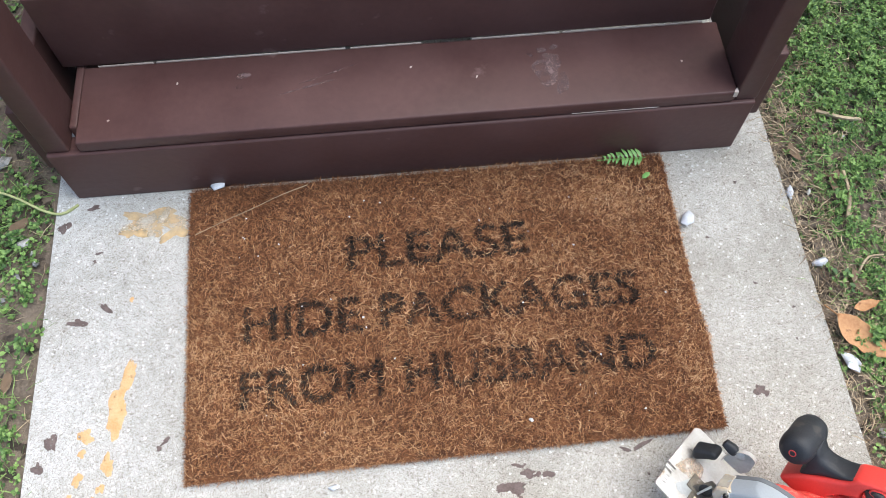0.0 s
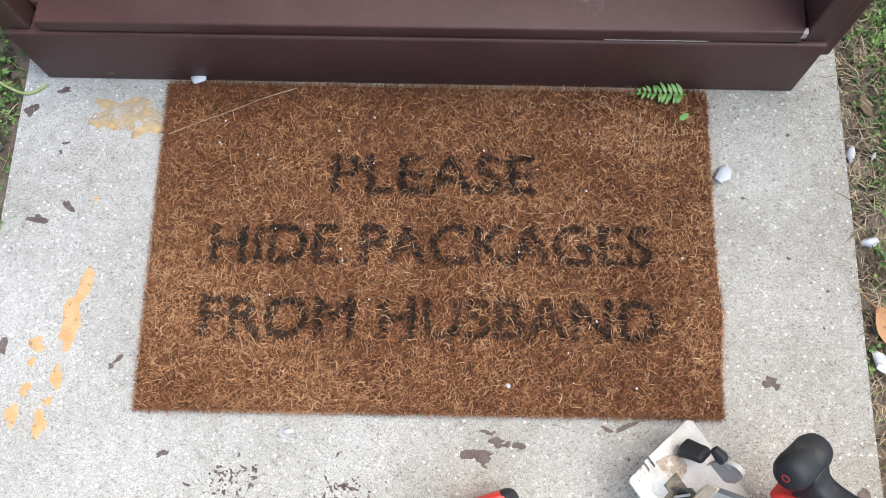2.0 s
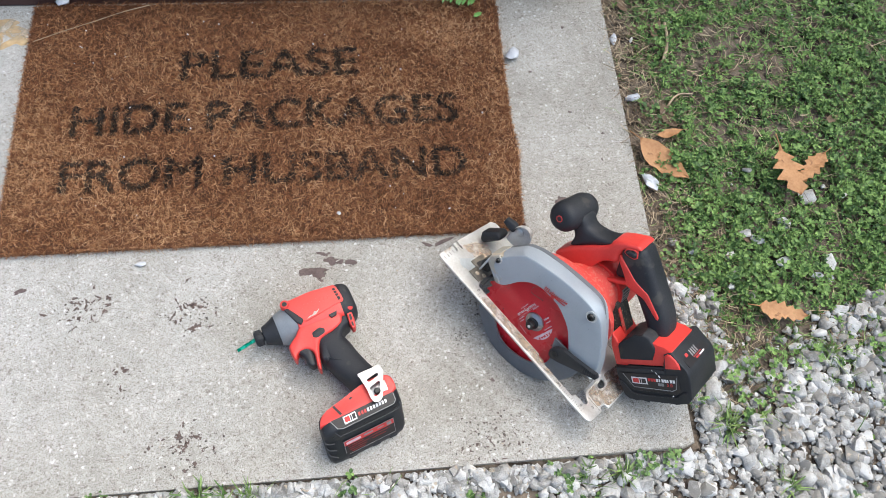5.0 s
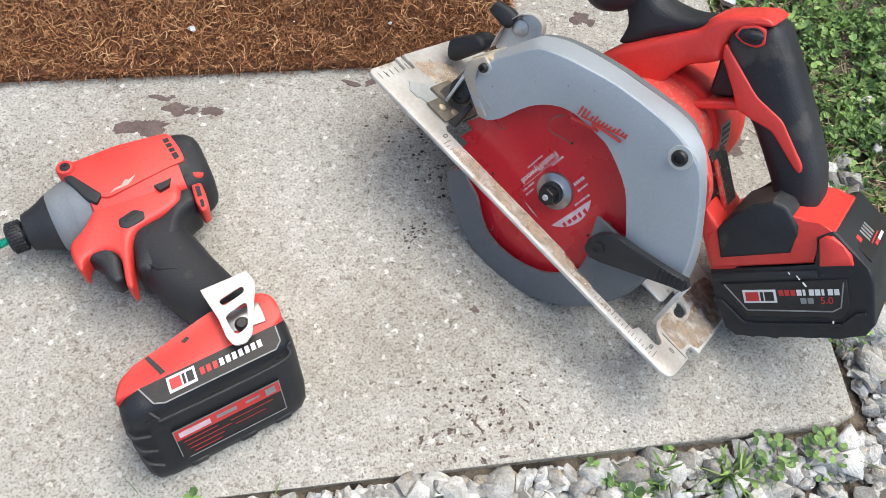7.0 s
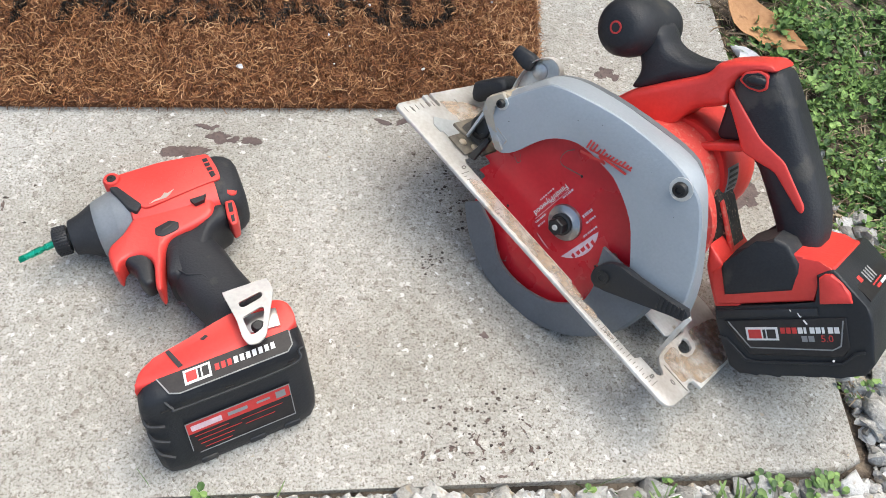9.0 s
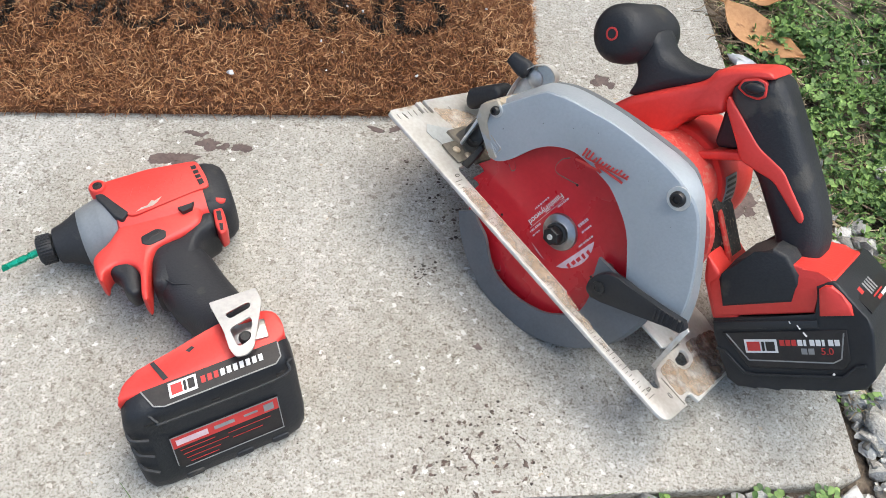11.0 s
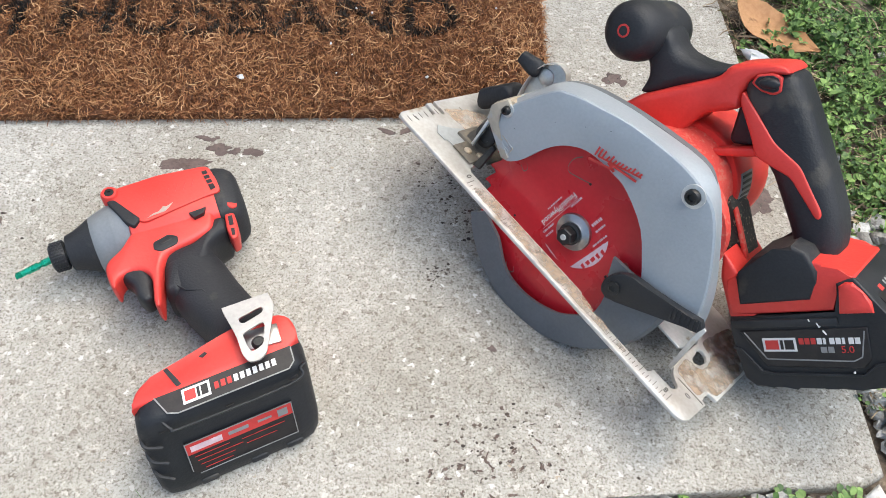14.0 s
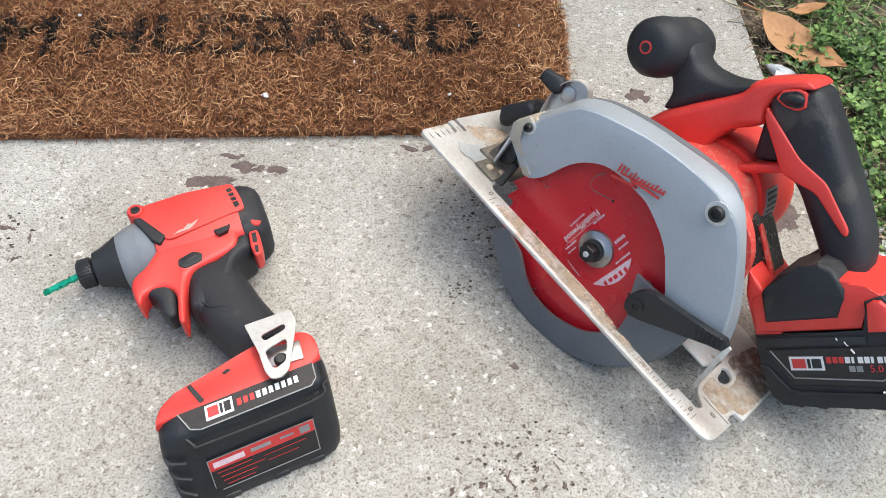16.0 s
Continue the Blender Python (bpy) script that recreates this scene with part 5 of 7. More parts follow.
side_block(grip, "grip_seam", [(-0.1630, 0.1535), (-0.1920, 0.1448), (-0.2020, 0.1419), (-0.2237, 0.1420), (-0.2545, 0.1290), (-0.2565, 0.1240), (-0.2537, 0.1232), (-0.2239, 0.1318), (-0.2076, 0.1281), (-0.1983, 0.1264), (-0.1881, 0.1337), (-0.1670, 0.1460)], HY - 0.0080, HY + 0.0205, 0.0018, "red_plastic", "red strip down the grip", 90)
side_block(saw, "handle_strut", [(-0.2030, 0.1300), (-0.1976, 0.1235), (-0.1724, 0.1005), (-0.1560, 0.0900), (-0.1560, 0.0980), (-0.1715, 0.1071), (-0.1927, 0.1278)], HY - 0.0060, HY + 0.0160, 0.0022, "red_plastic", "red strut under the trigger", 70)
side_block(saw, "trigger", [(-0.1650, 0.1440), (-0.1670, 0.1392), (-0.1761, 0.1195), (-0.1803, 0.1180), (-0.1914, 0.1265), (-0.1860, 0.1360), (-0.1753, 0.1430)], HY - 0.0090, HY + 0.0095, 0.0030, "black_plastic", "black trigger", 60)
lock = side_block(saw, "lock_button", [(-0.1641, 0.1601), (-0.1635, 0.1670), (-0.1709, 0.1742), (-0.1766, 0.1755), (-0.1827, 0.1684), (-0.1800, 0.1632), (-0.1720, 0.1600)], HY + 0.0100, HY + 0.0204, 0.0012, "red_plastic", "red-rimmed lock-off button", 50)
side_block(lock, "recess", [(-0.1656, 0.1616), (-0.1650, 0.1662), (-0.1714, 0.1728), (-0.1760, 0.1738), (-0.1808, 0.1682), (-0.1788, 0.1646), (-0.1722, 0.1614)], HY + 0.0150, HY + 0.0208, 0.0004, "black_plastic", "dark recess", 44)
bm = bmesh.new()
loft(bm, [((-0.1690, HY + 0.0200, 0.1648), 0.0016, 0.003), ((-0.1705, HY + 0.0210, 0.1660), 0.0034, 0.0035), ((-0.1765, HY + 0.0210, 0.1700), 0.0034, 0.0035), ((-0.1780, HY + 0.0200, 0.1710), 0.0016, 0.003)], (0, 1, 0), 16, 2.6)
part("button", bm, "black_rubber", lock, "black thumb button", 50)

# front auxiliary knob: barrel across the saw on a curved neck
bm = bmesh.new()
lathe(bm, [(0.0, 0.0060), (0.0003, 0.0115), (0.0030, 0.0165), (0.0090, 0.0200), (0.0200, 0.0212), (0.0300, 0.0206), (0.0400, 0.0207), (0.0560, 0.0210), (0.0660, 0.0180), (0.0715, 0.0110), (0.0722, 0.0010)], (-0.0785, -0.0680, 0.1345), (-0.09, -1, -0.03), 36, (1, 0, 0))
knob = part("front_knob", bm, "black_rubber", saw, "black rubber barrel-shaped front knob", 60)
bm = bmesh.new()
pillow(bm, [(-0.0830, 0.1250), (-0.0960, 0.1230), (-0.1050, 0.1150), (-0.1085, 0.1010), (-0.1220, 0.1130), (-0.1400, 0.1370), (-0.1500, 0.1560), (-0.1470, 0.1570), (-0.1395, 0.1505), (-0.1290, 0.1455), (-0.1170, 0.1425), (-0.1085, 0.1430), (-0.0960, 0.1500)], HY - 0.0165, HY + 0.0165, "y", 0.0110, 90)
part("neck", bm, "black_rubber", knob, "flared black neck", 60)
bm = bmesh.new()
lathe(bm, [(0, 0.0046), (0.0012, 0.0046), (0.0013, 0.0034), (0.0004, 0.0032)], (-0.0785, -0.0687, 0.1345), (0.09, 1, 0.03), 18, (1, 0, 0))
part("hole_rim", bm, "label_red", knob, "red-rimmed screw hole")
bm = bmesh.new()
lathe(bm, [(0, 0.0033), (0.0009, 0.0033)], (-0.0785, -0.0685, 0.1345), (0.09, 1, 0.03), 14, (1, 0, 0))
part("hole", bm, "black_plastic", knob)

# battery foot and pack, set at a slant under the grip
BA, BB, B0 = Vector((-0.589, 0, 0.808)), Vector((0.808, 0, 0.589)), Vector((-0.2595, 0, 0.036))


def slant(p, q, y):
    return B0 + BA * p + BB * q + Vector((0, y, 0))


def slanted(bm, pts, y0, y1, bevel=0.0, seg=2):
    a, b = [bm.verts.new(slant(p, q, y0)) for p, q in pts], [bm.verts.new(slant(p, q, y1)) for p, q in pts]
    f0, f1 = bm.faces.new(a), bm.faces.new(b[::-1])
    for i in range(len(pts)):
        bm.faces.new((a[i], a[(i + 1) % len(pts)], b[(i + 1) % len(pts)], b[i]))
    if bevel:
        bmesh.ops.bevel(bm, geom=list({*f0.edges, *f1.edges}), offset=bevel, segments=seg, profile=0.5, affect="EDGES", clamp_overlap=True)


bm = bmesh.new()
slanted(bm, [(0.0077, -0.0003), (0.0085, 0.0180), (0.0089, 0.0250), (0.0160, 0.0285), (0.0290, 0.0320), (0.0494, 0.0355), (0.0640, 0.0345), (0.0720, 0.0315), (0.0800, 0.0262), (0.0892, 0.0228), (0.0900, 0.0200), (0.0790, 0.0190), (0.0755, 0.0003)], -0.130, -0.0655, 0.004, 3)
foot = part("battery_foot", bm, "red_plastic", saw, "red battery foot below the grip")
bm = bmesh.new()
slanted(bm, [(0.0148, 0.0070), (0.0160, 0.0270), (0.0190, 0.0305), (0.0290, 0.0390), (0.0450, 0.0415), (0.0560, 0.0455), (0.0640, 0.0400), (0.0692, 0.0266), (0.0670, 0.0200), (0.0614, 0.0083)], -0.1120, -0.0640, 0.0030, 3)
part("rubber_pad", bm, "black_rubber", foot, "inset black rubber side pad running up to the grip")
bm = bmesh.new()
slanted(bm, [(0.0156, -0.0517), (0.028, -0.0504), (0.0301, -0.0522), (0.044, -0.0515), (0.045, -0.0525), (0.059, -0.0525), (0.060, -0.0505), (0.070, -0.0505), (0.071, -0.0525), (0.083, -0.0525), (0.098, -0.0505), (0.1045, -0.043), (0.1075, -0.014), (0.1070, -0.0075), (0.1050, -0.0035), (0.0915, 0.0195), (0.0890, 0.0215), (0.0855, 0.0210), (0.0785, 0.0185), (0.0765, -0.0012), (0.0068, -0.0012), (0.0052, -0.0135), (0.0085, -0.0266), (0.0089, -0.0453)], -0.1430, -0.0640, 0.0045, 3)
battery = part("battery_pack", bm, "black_plastic", saw, "black battery pack")
bm = bmesh.new()
slanted(bm, [(0.0120, -0.0108), (0.0925, -0.0100), (0.0920, -0.0310), (0.0870, -0.0372), (0.0262, -0.0362)], -0.0640, -0.0628, 0.0006, 1)
panel = part("label_panel", bm, "label_dark", battery, "glossy dark label panel")
# moulded ridge round the lower half of the pack, and its upper lip
bm = bmesh.new()
ridge = [(0.0065, -0.0225), (0.0110, -0.0240), (0.0225, -0.0400), (0.0300, -0.0415), (0.0860, -0.0420), (0.0945, -0.0350), (0.1000, -0.0340)]
for (p0, q0), (p1, q1) in zip(ridge, ridge[1:]):
    d = Vector((p1 - p0, q1 - q0)).normalized()
    w = d * 0.0009
    d = d * 0.0004
    slanted(bm, [(p0 + w.y - d.x, q0 - w.x - d.y), (p1 + w.y + d.x, q1 - w.x + d.y), (p1 - w.y + d.x, q1 + w.x + d.y), (p0 - w.y - d.x, q0 + w.x - d.y)], -0.0645, -0.0622, 0.0003, 1)
part("ridge", bm, "black_plastic", battery)
bm = bmesh.new()
slanted(bm, [(0.0075, -0.0030), (0.0760, -0.0030), (0.0760, -0.0085), (0.0075, -0.0085)], -0.0645, -0.0618, 0.0010, 2)
part("top_lip", bm, "black_plastic", battery)
for p0, q0, p1, q1 in ((0.0585, -0.0035, 0.0592, -0.0050), (0.0632, -0.0060, 0.0645, -0.0090), (0.0660, -0.0112, 0.0678, -0.0140), (0.0800, -0.0395, 0.0806, -0.0402)):
    bm = bmesh.new()
    slanted(bm, [(p0, q0), (p1, q1), (p1 + 0.0006, q1), (p0 + 0.0006, q0 + 0.0002)], -0.0640, -0.0614)
    part("paint_fleck", bm, "label_white", battery, smooth=0)


def bar(parent, name, p0, p1, q0, q1, mat, y=-0.0628):
    bm = bmesh.new()
    slanted(bm, [(p0, q0), (p1, q0), (p1, q1), (p0, q1)], y, y + 0.0003)
    return part(name, bm, mat, parent, smooth=0)


plate = bar(panel, "badge", 0.0265, 0.0482, -0.0160, -0.0255, "label_white")
bar(panel, "badge_mark", 0.0282, 0.0368, -0.0176, -0.0240, "label_red", -0.0625)
bar(panel, "badge_mark", 0.0380, 0.0398, -0.0176, -0.0240, "label_dark", -0.0625)
bar(panel, "badge_mark", 0.0408, 0.0466, -0.0176, -0.0240, "label_dark", -0.0625)
for i in range(10):
    bar(panel, "printed_bar", 0.0500 + 0.0038 * i, 0.0500 + 0.0038 * i + (0.0016 if i in (4, 7) else 0.0030), -0.0164, -0.0206, "label_red" if i < 3 else "label_white")
for i in range(2):
    bar(panel, "printed_bar", 0.0630 + 0.0044 * i, 0.0630 + 0.0044 * i + 0.0036, -0.0224, -0.0264, "label_grey")
face = Matrix((BA, BB, Vector((0, 1, 0)))).transposed().to_4x4()
part("printed_number", lettering("5.0", 0.0066, Matrix.Translation(slant(0.0790, -0.0245, -0.0626)) @ face, 0.0001), "label_red", panel, "red printed rating", 0)
line = [(0.0152, -0.0117), (0.0275, -0.0308), (0.0815, -0.0322), (0.0868, -0.0294), (0.0905, -0.0120)]
bm = bmesh.new()
for (p0, q0), (p1, q1) in zip(line, line[1:]):
    d = Vector((p1 - p0, q1 - q0)).normalized() * 0.0004
    slanted(bm, [(p0 + d.y, q0 - d.x), (p1 + d.y, q1 - d.x), (p1 - d.y, q1 + d.x), (p0 - d.y, q0 + d.x)], -0.0628, -0.0624)
part("silver_line", bm, "label_grey", panel, smooth=0)
bm = bmesh.new()
slanted(bm, [(0.0778, -0.0008), (0.0802, 0.0172), (0.0845, 0.0196), (0.0885, 0.0192), (0.0935, 0.0130), (0.0975, 0.0060), (0.0978, -0.0008)], -0.0700, -0.0615, 0.0018, 2)
part("latch_button", bm, "red_plastic", battery, "red battery latch button")
# fuel gauge on the slanted rear face of the pack
bm = bmesh.new()
gx = [slant(0.0912, 0.0166, -0.074), slant(0.1052, -0.0036, -0.074), slant(0.1052, -0.0036, -0.133), slant(0.0912, 0.0166, -0.133)]
gn = (gx[1] - gx[0]).cross(gx[3] - gx[0]).normalized()
if gn.dot(BA) < 0:
    gn = -gn
flat(bm, gx, gn, 0.0008)
gauge = part("gauge_panel", bm, "label_dark", battery, "dark fuel gauge label")


def on_gauge(a, b):
    return gx[0] + (gx[1] - gx[0]) * a + (gx[3] - gx[0]) * b + gn * 0.0009


for a0, a1, b0, b1, mt in ((0.28, 0.52, 0.14, 0.24, "label_red"), (0.15, 0.70, 0.34, 0.38, "label_grey"), (0.15, 0.70, 0.42, 0.46, "label_grey"), (0.15, 0.70, 0.50, 0.54, "label_grey"), (0.15, 0.70, 0.58, 0.62, "label_grey"), (0.05, 0.12, 0.52, 0.66, "label_white"), (0.76, 0.80, 0.34, 0.70, "label_red"), (0.86, 0.94, 0.40, 0.54, "label_red"), (0.86, 0.94, 0.56, 0.80, "label_white")):
    bm = bmesh.new()
    flat(bm, [on_gauge(a0, b0), on_gauge(a1, b0), on_gauge(a1, b1), on_gauge(a0, b1)], gn, 0.0002)
    part("printed_bar", bm, mt, gauge, smooth=0)

# guard, handle, motor and battery are a touch larger than the plate work and sit a little behind the shoe's outer edge
for ob in saw.children:
    if ob.name.split(".")[0] in ("upper_guard", "guard_flange", "guard_back_plate", "guard_lever", "gear_case", "motor_housing", "chip_wall", "foot_web", "grip", "handle_bow", "handle_strut", "trigger", "lock_button", "front_knob",
                                 "battery_foot", "battery_pack", "hinge_bracket"):
        ob.location, ob.scale = (0.0048, -0.0084, -0.0063), [1.0186] * 3

# ---- cordless impact driver lying on its side ----
# driver axes: x back along the spindle, y away from the grip, z up from the concrete
driver = thing("impact_driver", "red and black cordless impact driver with green bit, lying on concrete", "impact driver",
               Matrix(((0.96, -0.28, 0, 0.384), (0.28, 0.96, 0, -0.165), (0, 0, 1, 0), (0, 0, 0, 1))))
DZ = 0.0265
HEAD = Vector((1, 0.07, 0)).normalized()


def axis_at(s):
    """The head's axis, which points a little away from the grip towards the rear."""
    return Vector((s, 0.0085 + 0.07 * s, DZ))


def turned(name, start, prof, mat, label, n=36, parent=driver, smooth=50):
    bm = bmesh.new()
    lathe(bm, prof, axis_at(start), HEAD, n)
    return part(name, bm, mat, parent, label, smooth)


def chip(parent, name, pts, z, thick, mat, label="", bevel=0.0):
    """A low plate on an outline of (back, away) at height z."""
    bm = bmesh.new()
    prism(bm, pts, z, z + thick, "z", bevel)
    return part(name, bm, mat, parent, label)


def block(parent, name, pts, lo, hi, r, mat, label="", n=72):
    """A rounded block on an outline of (back, away)."""
    bm = bmesh.new()
    pillow(bm, pts, lo, hi, "z", r, n)
    return part(name, bm, mat, parent, label, 55)


bm = bmesh.new()
tip, root = Vector((-0.0375, 0.0018, DZ - 0.0030)), Vector((-0.0110, 0.0076, DZ))
d = root - tip
lathe(bm, [(0, 0.0010), (0.0015, 0.0018), (0.0060, 0.0022), (0.0085, 0.0024)], tip, d, 8)
for q in range(4):
    a = q * math.pi / 2 + 0.5
    o = Vector((0, math.cos(a), math.sin(a))) * 0.0017
    rod(bm, tip + d.normalized() * 0.0003 + o, tip + d.normalized() * 0.0070 + o, 0.0007, 6)
bit = part("driver_bit", bm, "bit_green", driver, "green metallic driver bit with a fluted tip", 25)
bm = bmesh.new()
lathe(bm, [(0.0080, 0.0020), (0.0084, 0.0026), (0.0170, 0.0026), (0.0178, 0.0020), (0.0192, 0.0020), (0.0200, 0.0027), (0.0290, 0.0027)], tip, d, 6)
part("bit_shank", bm, "bit_green", bit, "green metallic shank", 25)
collet = turned("collet", -0.0115, [(0, 0.0055), (0.0004, 0.0092), (0.0018, 0.0104), (0.0098, 0.0104), (0.0110, 0.0096), (0.0112, 0.0068), (0.0160, 0.0068)], "black_plastic", "black knurled chuck collar", 32)
bm = bmesh.new()
e1, e2 = Vector((-0.07, 1, 0)).normalized(), Vector((0, 0, 1))
for i in range(30):
    a = 2 * math.pi * i / 30
    for j in range(4):
        c = axis_at(-0.0093 + 0.0022 * j) + HEAD * (i % 2) * 0.0011 + (e1 * math.cos(a) + e2 * math.sin(a)) * 0.0104
        box(bm, c.x - 0.0007, c.x + 0.0007, c.y - 0.0006, c.y + 0.0006, c.z - 0.0006, c.z + 0.0006)
part("knurl", bm, "black_rubber", collet, smooth=0)
turned("nose_boot", 0.0010, [(0, 0.0110), (0.0008, 0.0132), (0.0070, 0.0150), (0.0130, 0.0176), (0.0185, 0.0206), (0.0210, 0.0212), (0.0230, 0.0205)], "black_rubber", "black rubber nose boot")
turned("gear_case", 0.0205, [(0, 0.0205), (0.0005, 0.0214), (0.0070, 0.0237), (0.0150, 0.0262), (0.0160, 0.0268), (0.0400, 0.0270)], "case_paint", "grey metal gear case")
# motor body: red shell with squarer shoulders, black rear cap
bm = bmesh.new()
rings = []
for s, hw, hz in ((0.0465, 0.0240, 0.0235), (0.0480, 0.0272, 0.0268), (0.0540, 0.0278, 0.0274), (0.0800, 0.0282, 0.0276), (0.1020, 0.0280, 0.0275), (0.1120, 0.0272, 0.0268), (0.1140, 0.0240, 0.0240)):
    rings.append(oval(axis_at(s), e1, e2, hw, hz, 44, 3.1))
skin(bm, rings)
shell = part("motor_shell", bm, "red_plastic", driver, "red motor shell with chipped pale mark", 50)
bm = bmesh.new()
rings = []
for s, hw, hz in ((0.1090, 0.0272, 0.0270), (0.1100, 0.0285, 0.0279), (0.1170, 0.0284, 0.0272), (0.1230, 0.0268, 0.0250), (0.1275, 0.0235, 0.0215), (0.1295, 0.0190, 0.0170), (0.1300, 0.0080, 0.0070)):
    rings.append(oval(axis_at(s), e1, e2, hw * 0.955, hz * 0.97, 44, 3.4))
skin(bm, rings)
cap = part("rear_cap", bm, "black_rubber", driver, "black rubber rear cap", 50)
block(shell, "top_rib", [(0.0380, 0.0235), (0.0455, 0.0125), (0.0588, -0.0022), (0.0786, 0.0026), (0.1085, 0.0095), (0.1160, 0.0095), (0.1148, 0.0220), (0.1110, 0.0372), (0.0750, 0.0385), (0.0395, 0.0340)], 0.0300, 0.0549, 0.0007, "red_plastic", "raised red rib along the shell")
block(shell, "front_band", [(0.0365, 0.0240), (0.0420, 0.0245), (0.0576, 0.0020), (0.0523, -0.0040), (0.0470, 0.0015)], 0.0400, 0.0556, 0.0012, "black_rubber", "black band behind the gear case", 60)
bm = bmesh.new()
lathe(bm, [(0, 0.0064), (0.0160, 0.0064), (0.0175, 0.0052), (0.0176, 0.0036), (0.0165, 0.0034)], (0.0395, 0.0310, 0.0390), (0, 0, 1), 22, (1, 0, 0))
lug = part("screw_lug", bm, "red_plastic", driver, "red screw boss")
bm = bmesh.new()
lathe(bm, [(0, 0.0034), (0.0010, 0.0032), (0.0011, 0.0014), (0.0004, 0.0012)], (0.0395, 0.0310, 0.0555), (0, 0, 1), 16, (1, 0, 0))
part("screw", bm, "dark_steel", lug)
chip(shell, "vent_slot", [(0.1056, 0.0320), (0.1094, 0.0324), (0.1128, 0.0143), (0.1092, 0.0130)], 0.0460, 0.0094, "black_plastic", "dark slotted vent")
for q in range(3):
    chip(shell, "vent_rib", [(0.1081 - 0.0008 * q, 0.0182 + 0.0045 * q), (0.1121 - 0.0008 * q, 0.0187 + 0.0045 * q), (0.1119 - 0.0008 * q, 0.0198 + 0.0045 * q), (0.1079 - 0.0008 * q, 0.0193 + 0.0045 * q)], 0.0535, 0.0020, "red_plastic")
chip(shell, "vent_slot", [(0.0906, -0.0025), (0.1001, -0.0012), (0.1026, -0.0002), (0.1002, -0.0055), (0.0934, -0.0075)], 0.0475, 0.0069, "black_plastic", "small dark vent")
switch = block(shell, "direction_switch", [(0.0621, -0.0184), (0.0734, -0.0142), (0.0795, -0.0178), (0.0785, -0.0237), (0.0665, -0.0276), (0.0617, -0.0246)], 0.0420, 0.0514, 0.0008, "black_plastic", "black direction switch", 48)
chip(switch, "switch_slot", [(0.0660, -0.0205), (0.0745, -0.0175), (0.0752, -0.0195), (0.0668, -0.0228)], 0.0511, 0.0006, "label_dark", bevel=0.0003)
chip(shell, "scuff", [(0.0622, 0.0010), (0.0666, 0.0038), (0.0708, 0.0046), (0.0742, 0.0084), (0.0762, 0.0073), (0.0815, 0.0100), (0.0778, 0.0058), (0.0748, 0.0036), (0.0718, 0.0030), (0.0662, 0.0022)], 0.0546, 0.0006, "bare_wood", "pale chipped paint")
for q in range(7):
    chip(shell, "scratch", [(0.0600 + 0.006 * q, 0.0165 + 0.0006 * q), (0.0625 + 0.006 * q, 0.0230 + 0.0006 * q), (0.0630 + 0.006 * q, 0.0230 + 0.0006 * q), (0.0605 + 0.006 * q, 0.0165 + 0.0006 * q)], 0.0548, 0.0003, "label_red", "worn raised script")
block(cap, "red_inset", [(0.1140, -0.0060), (0.1208, -0.0061), (0.1215, -0.0160), (0.1200, -0.0280), (0.1150, -0.0300), (0.1130, -0.0200)], 0.0300, 0.0482, 0.0016, "red_plastic", "red inset with a dark slot", 48)
chip(cap, "vent_slot", [(0.1160, -0.0090), (0.1192, -0.0090), (0.1188, -0.0175), (0.1156, -0.0175)], 0.0477, 0.0009, "black_plastic")
chip(cap, "vent_slot", [(0.1160, -0.0205), (0.1186, -0.0205), (0.1180, -0.0265), (0.1158, -0.0265)], 0.0477, 0.0009, "black_plastic")
bm = bmesh.new()
lathe(bm, [(0, 0.0044), (0.0026, 0.0044), (0.0034, 0.0036), (0.0035, 0.0005)], (0.1200, 0.0012, 0.0470), (0.45, -0.1, 1), 18, (1, 0, 0))
part("screw_cover", bm, "red_plastic", cap, "small red screw cover")
block(cap, "red_corner", [(0.1160, 0.0300), (0.1200, 0.0300), (0.1215, 0.0200), (0.1180, 0.0190)], 0.0300, 0.0500, 0.0015, "red_plastic", "red corner of the cap", 36)

# grip, trigger and the red yoke round it
bm = bmesh.new()
GZ = 0.0300
loft(bm, [((0.0790, -0.0060, GZ - 0.006), 0.018, 0.018), ((0.0790, -0.0180, GZ - 0.005), 0.0200, 0.0205), ((0.0795, -0.0320, GZ - 0.003), 0.0205, 0.0210), ((0.0850, -0.0480, GZ - 0.001), 0.0222, 0.0210), ((0.0918, -0.0680, GZ + 0.001), 0.0216, 0.0210), ((0.1015, -0.0890, GZ + 0.003), 0.0203, 0.0225), ((0.1085, -0.1050, GZ + 0.005), 0.0215, 0.0260), ((0.1095, -0.1150, GZ + 0.006), 0.0260, 0.0275)], (0, 0, 1), 30, 2.6)
grip = part("grip", bm, "black_rubber", driver, "black rubber pistol grip", 55)
bm = bmesh.new()
seam = [(0.0700, -0.0535, 0.0470), (0.0769, -0.0632, 0.0500), (0.0877, -0.0676, 0.0514), (0.0966, -0.0812, 0.0530)]
for p, q in zip(seam, seam[1:]):
    rod(bm, p, q, 0.0007, 8)
part("seam", bm, "black_plastic", grip, "moulded seam line")
block(driver, "grip_shoulder", [(0.0640, -0.0340), (0.0734, -0.0235), (0.0910, -0.0203), (0.1050, -0.0060), (0.1140, -0.0060), (0.1150, -0.0200), (0.1060, -0.0240), (0.1000, -0.0290), (0.0990, -0.0380), (0.0960, -0.0520), (0.0700, -0.0640), (0.0625, -0.0600)], 0.0080, 0.0485, 0.0130, "black_rubber", "black rubber shoulder over the grip")
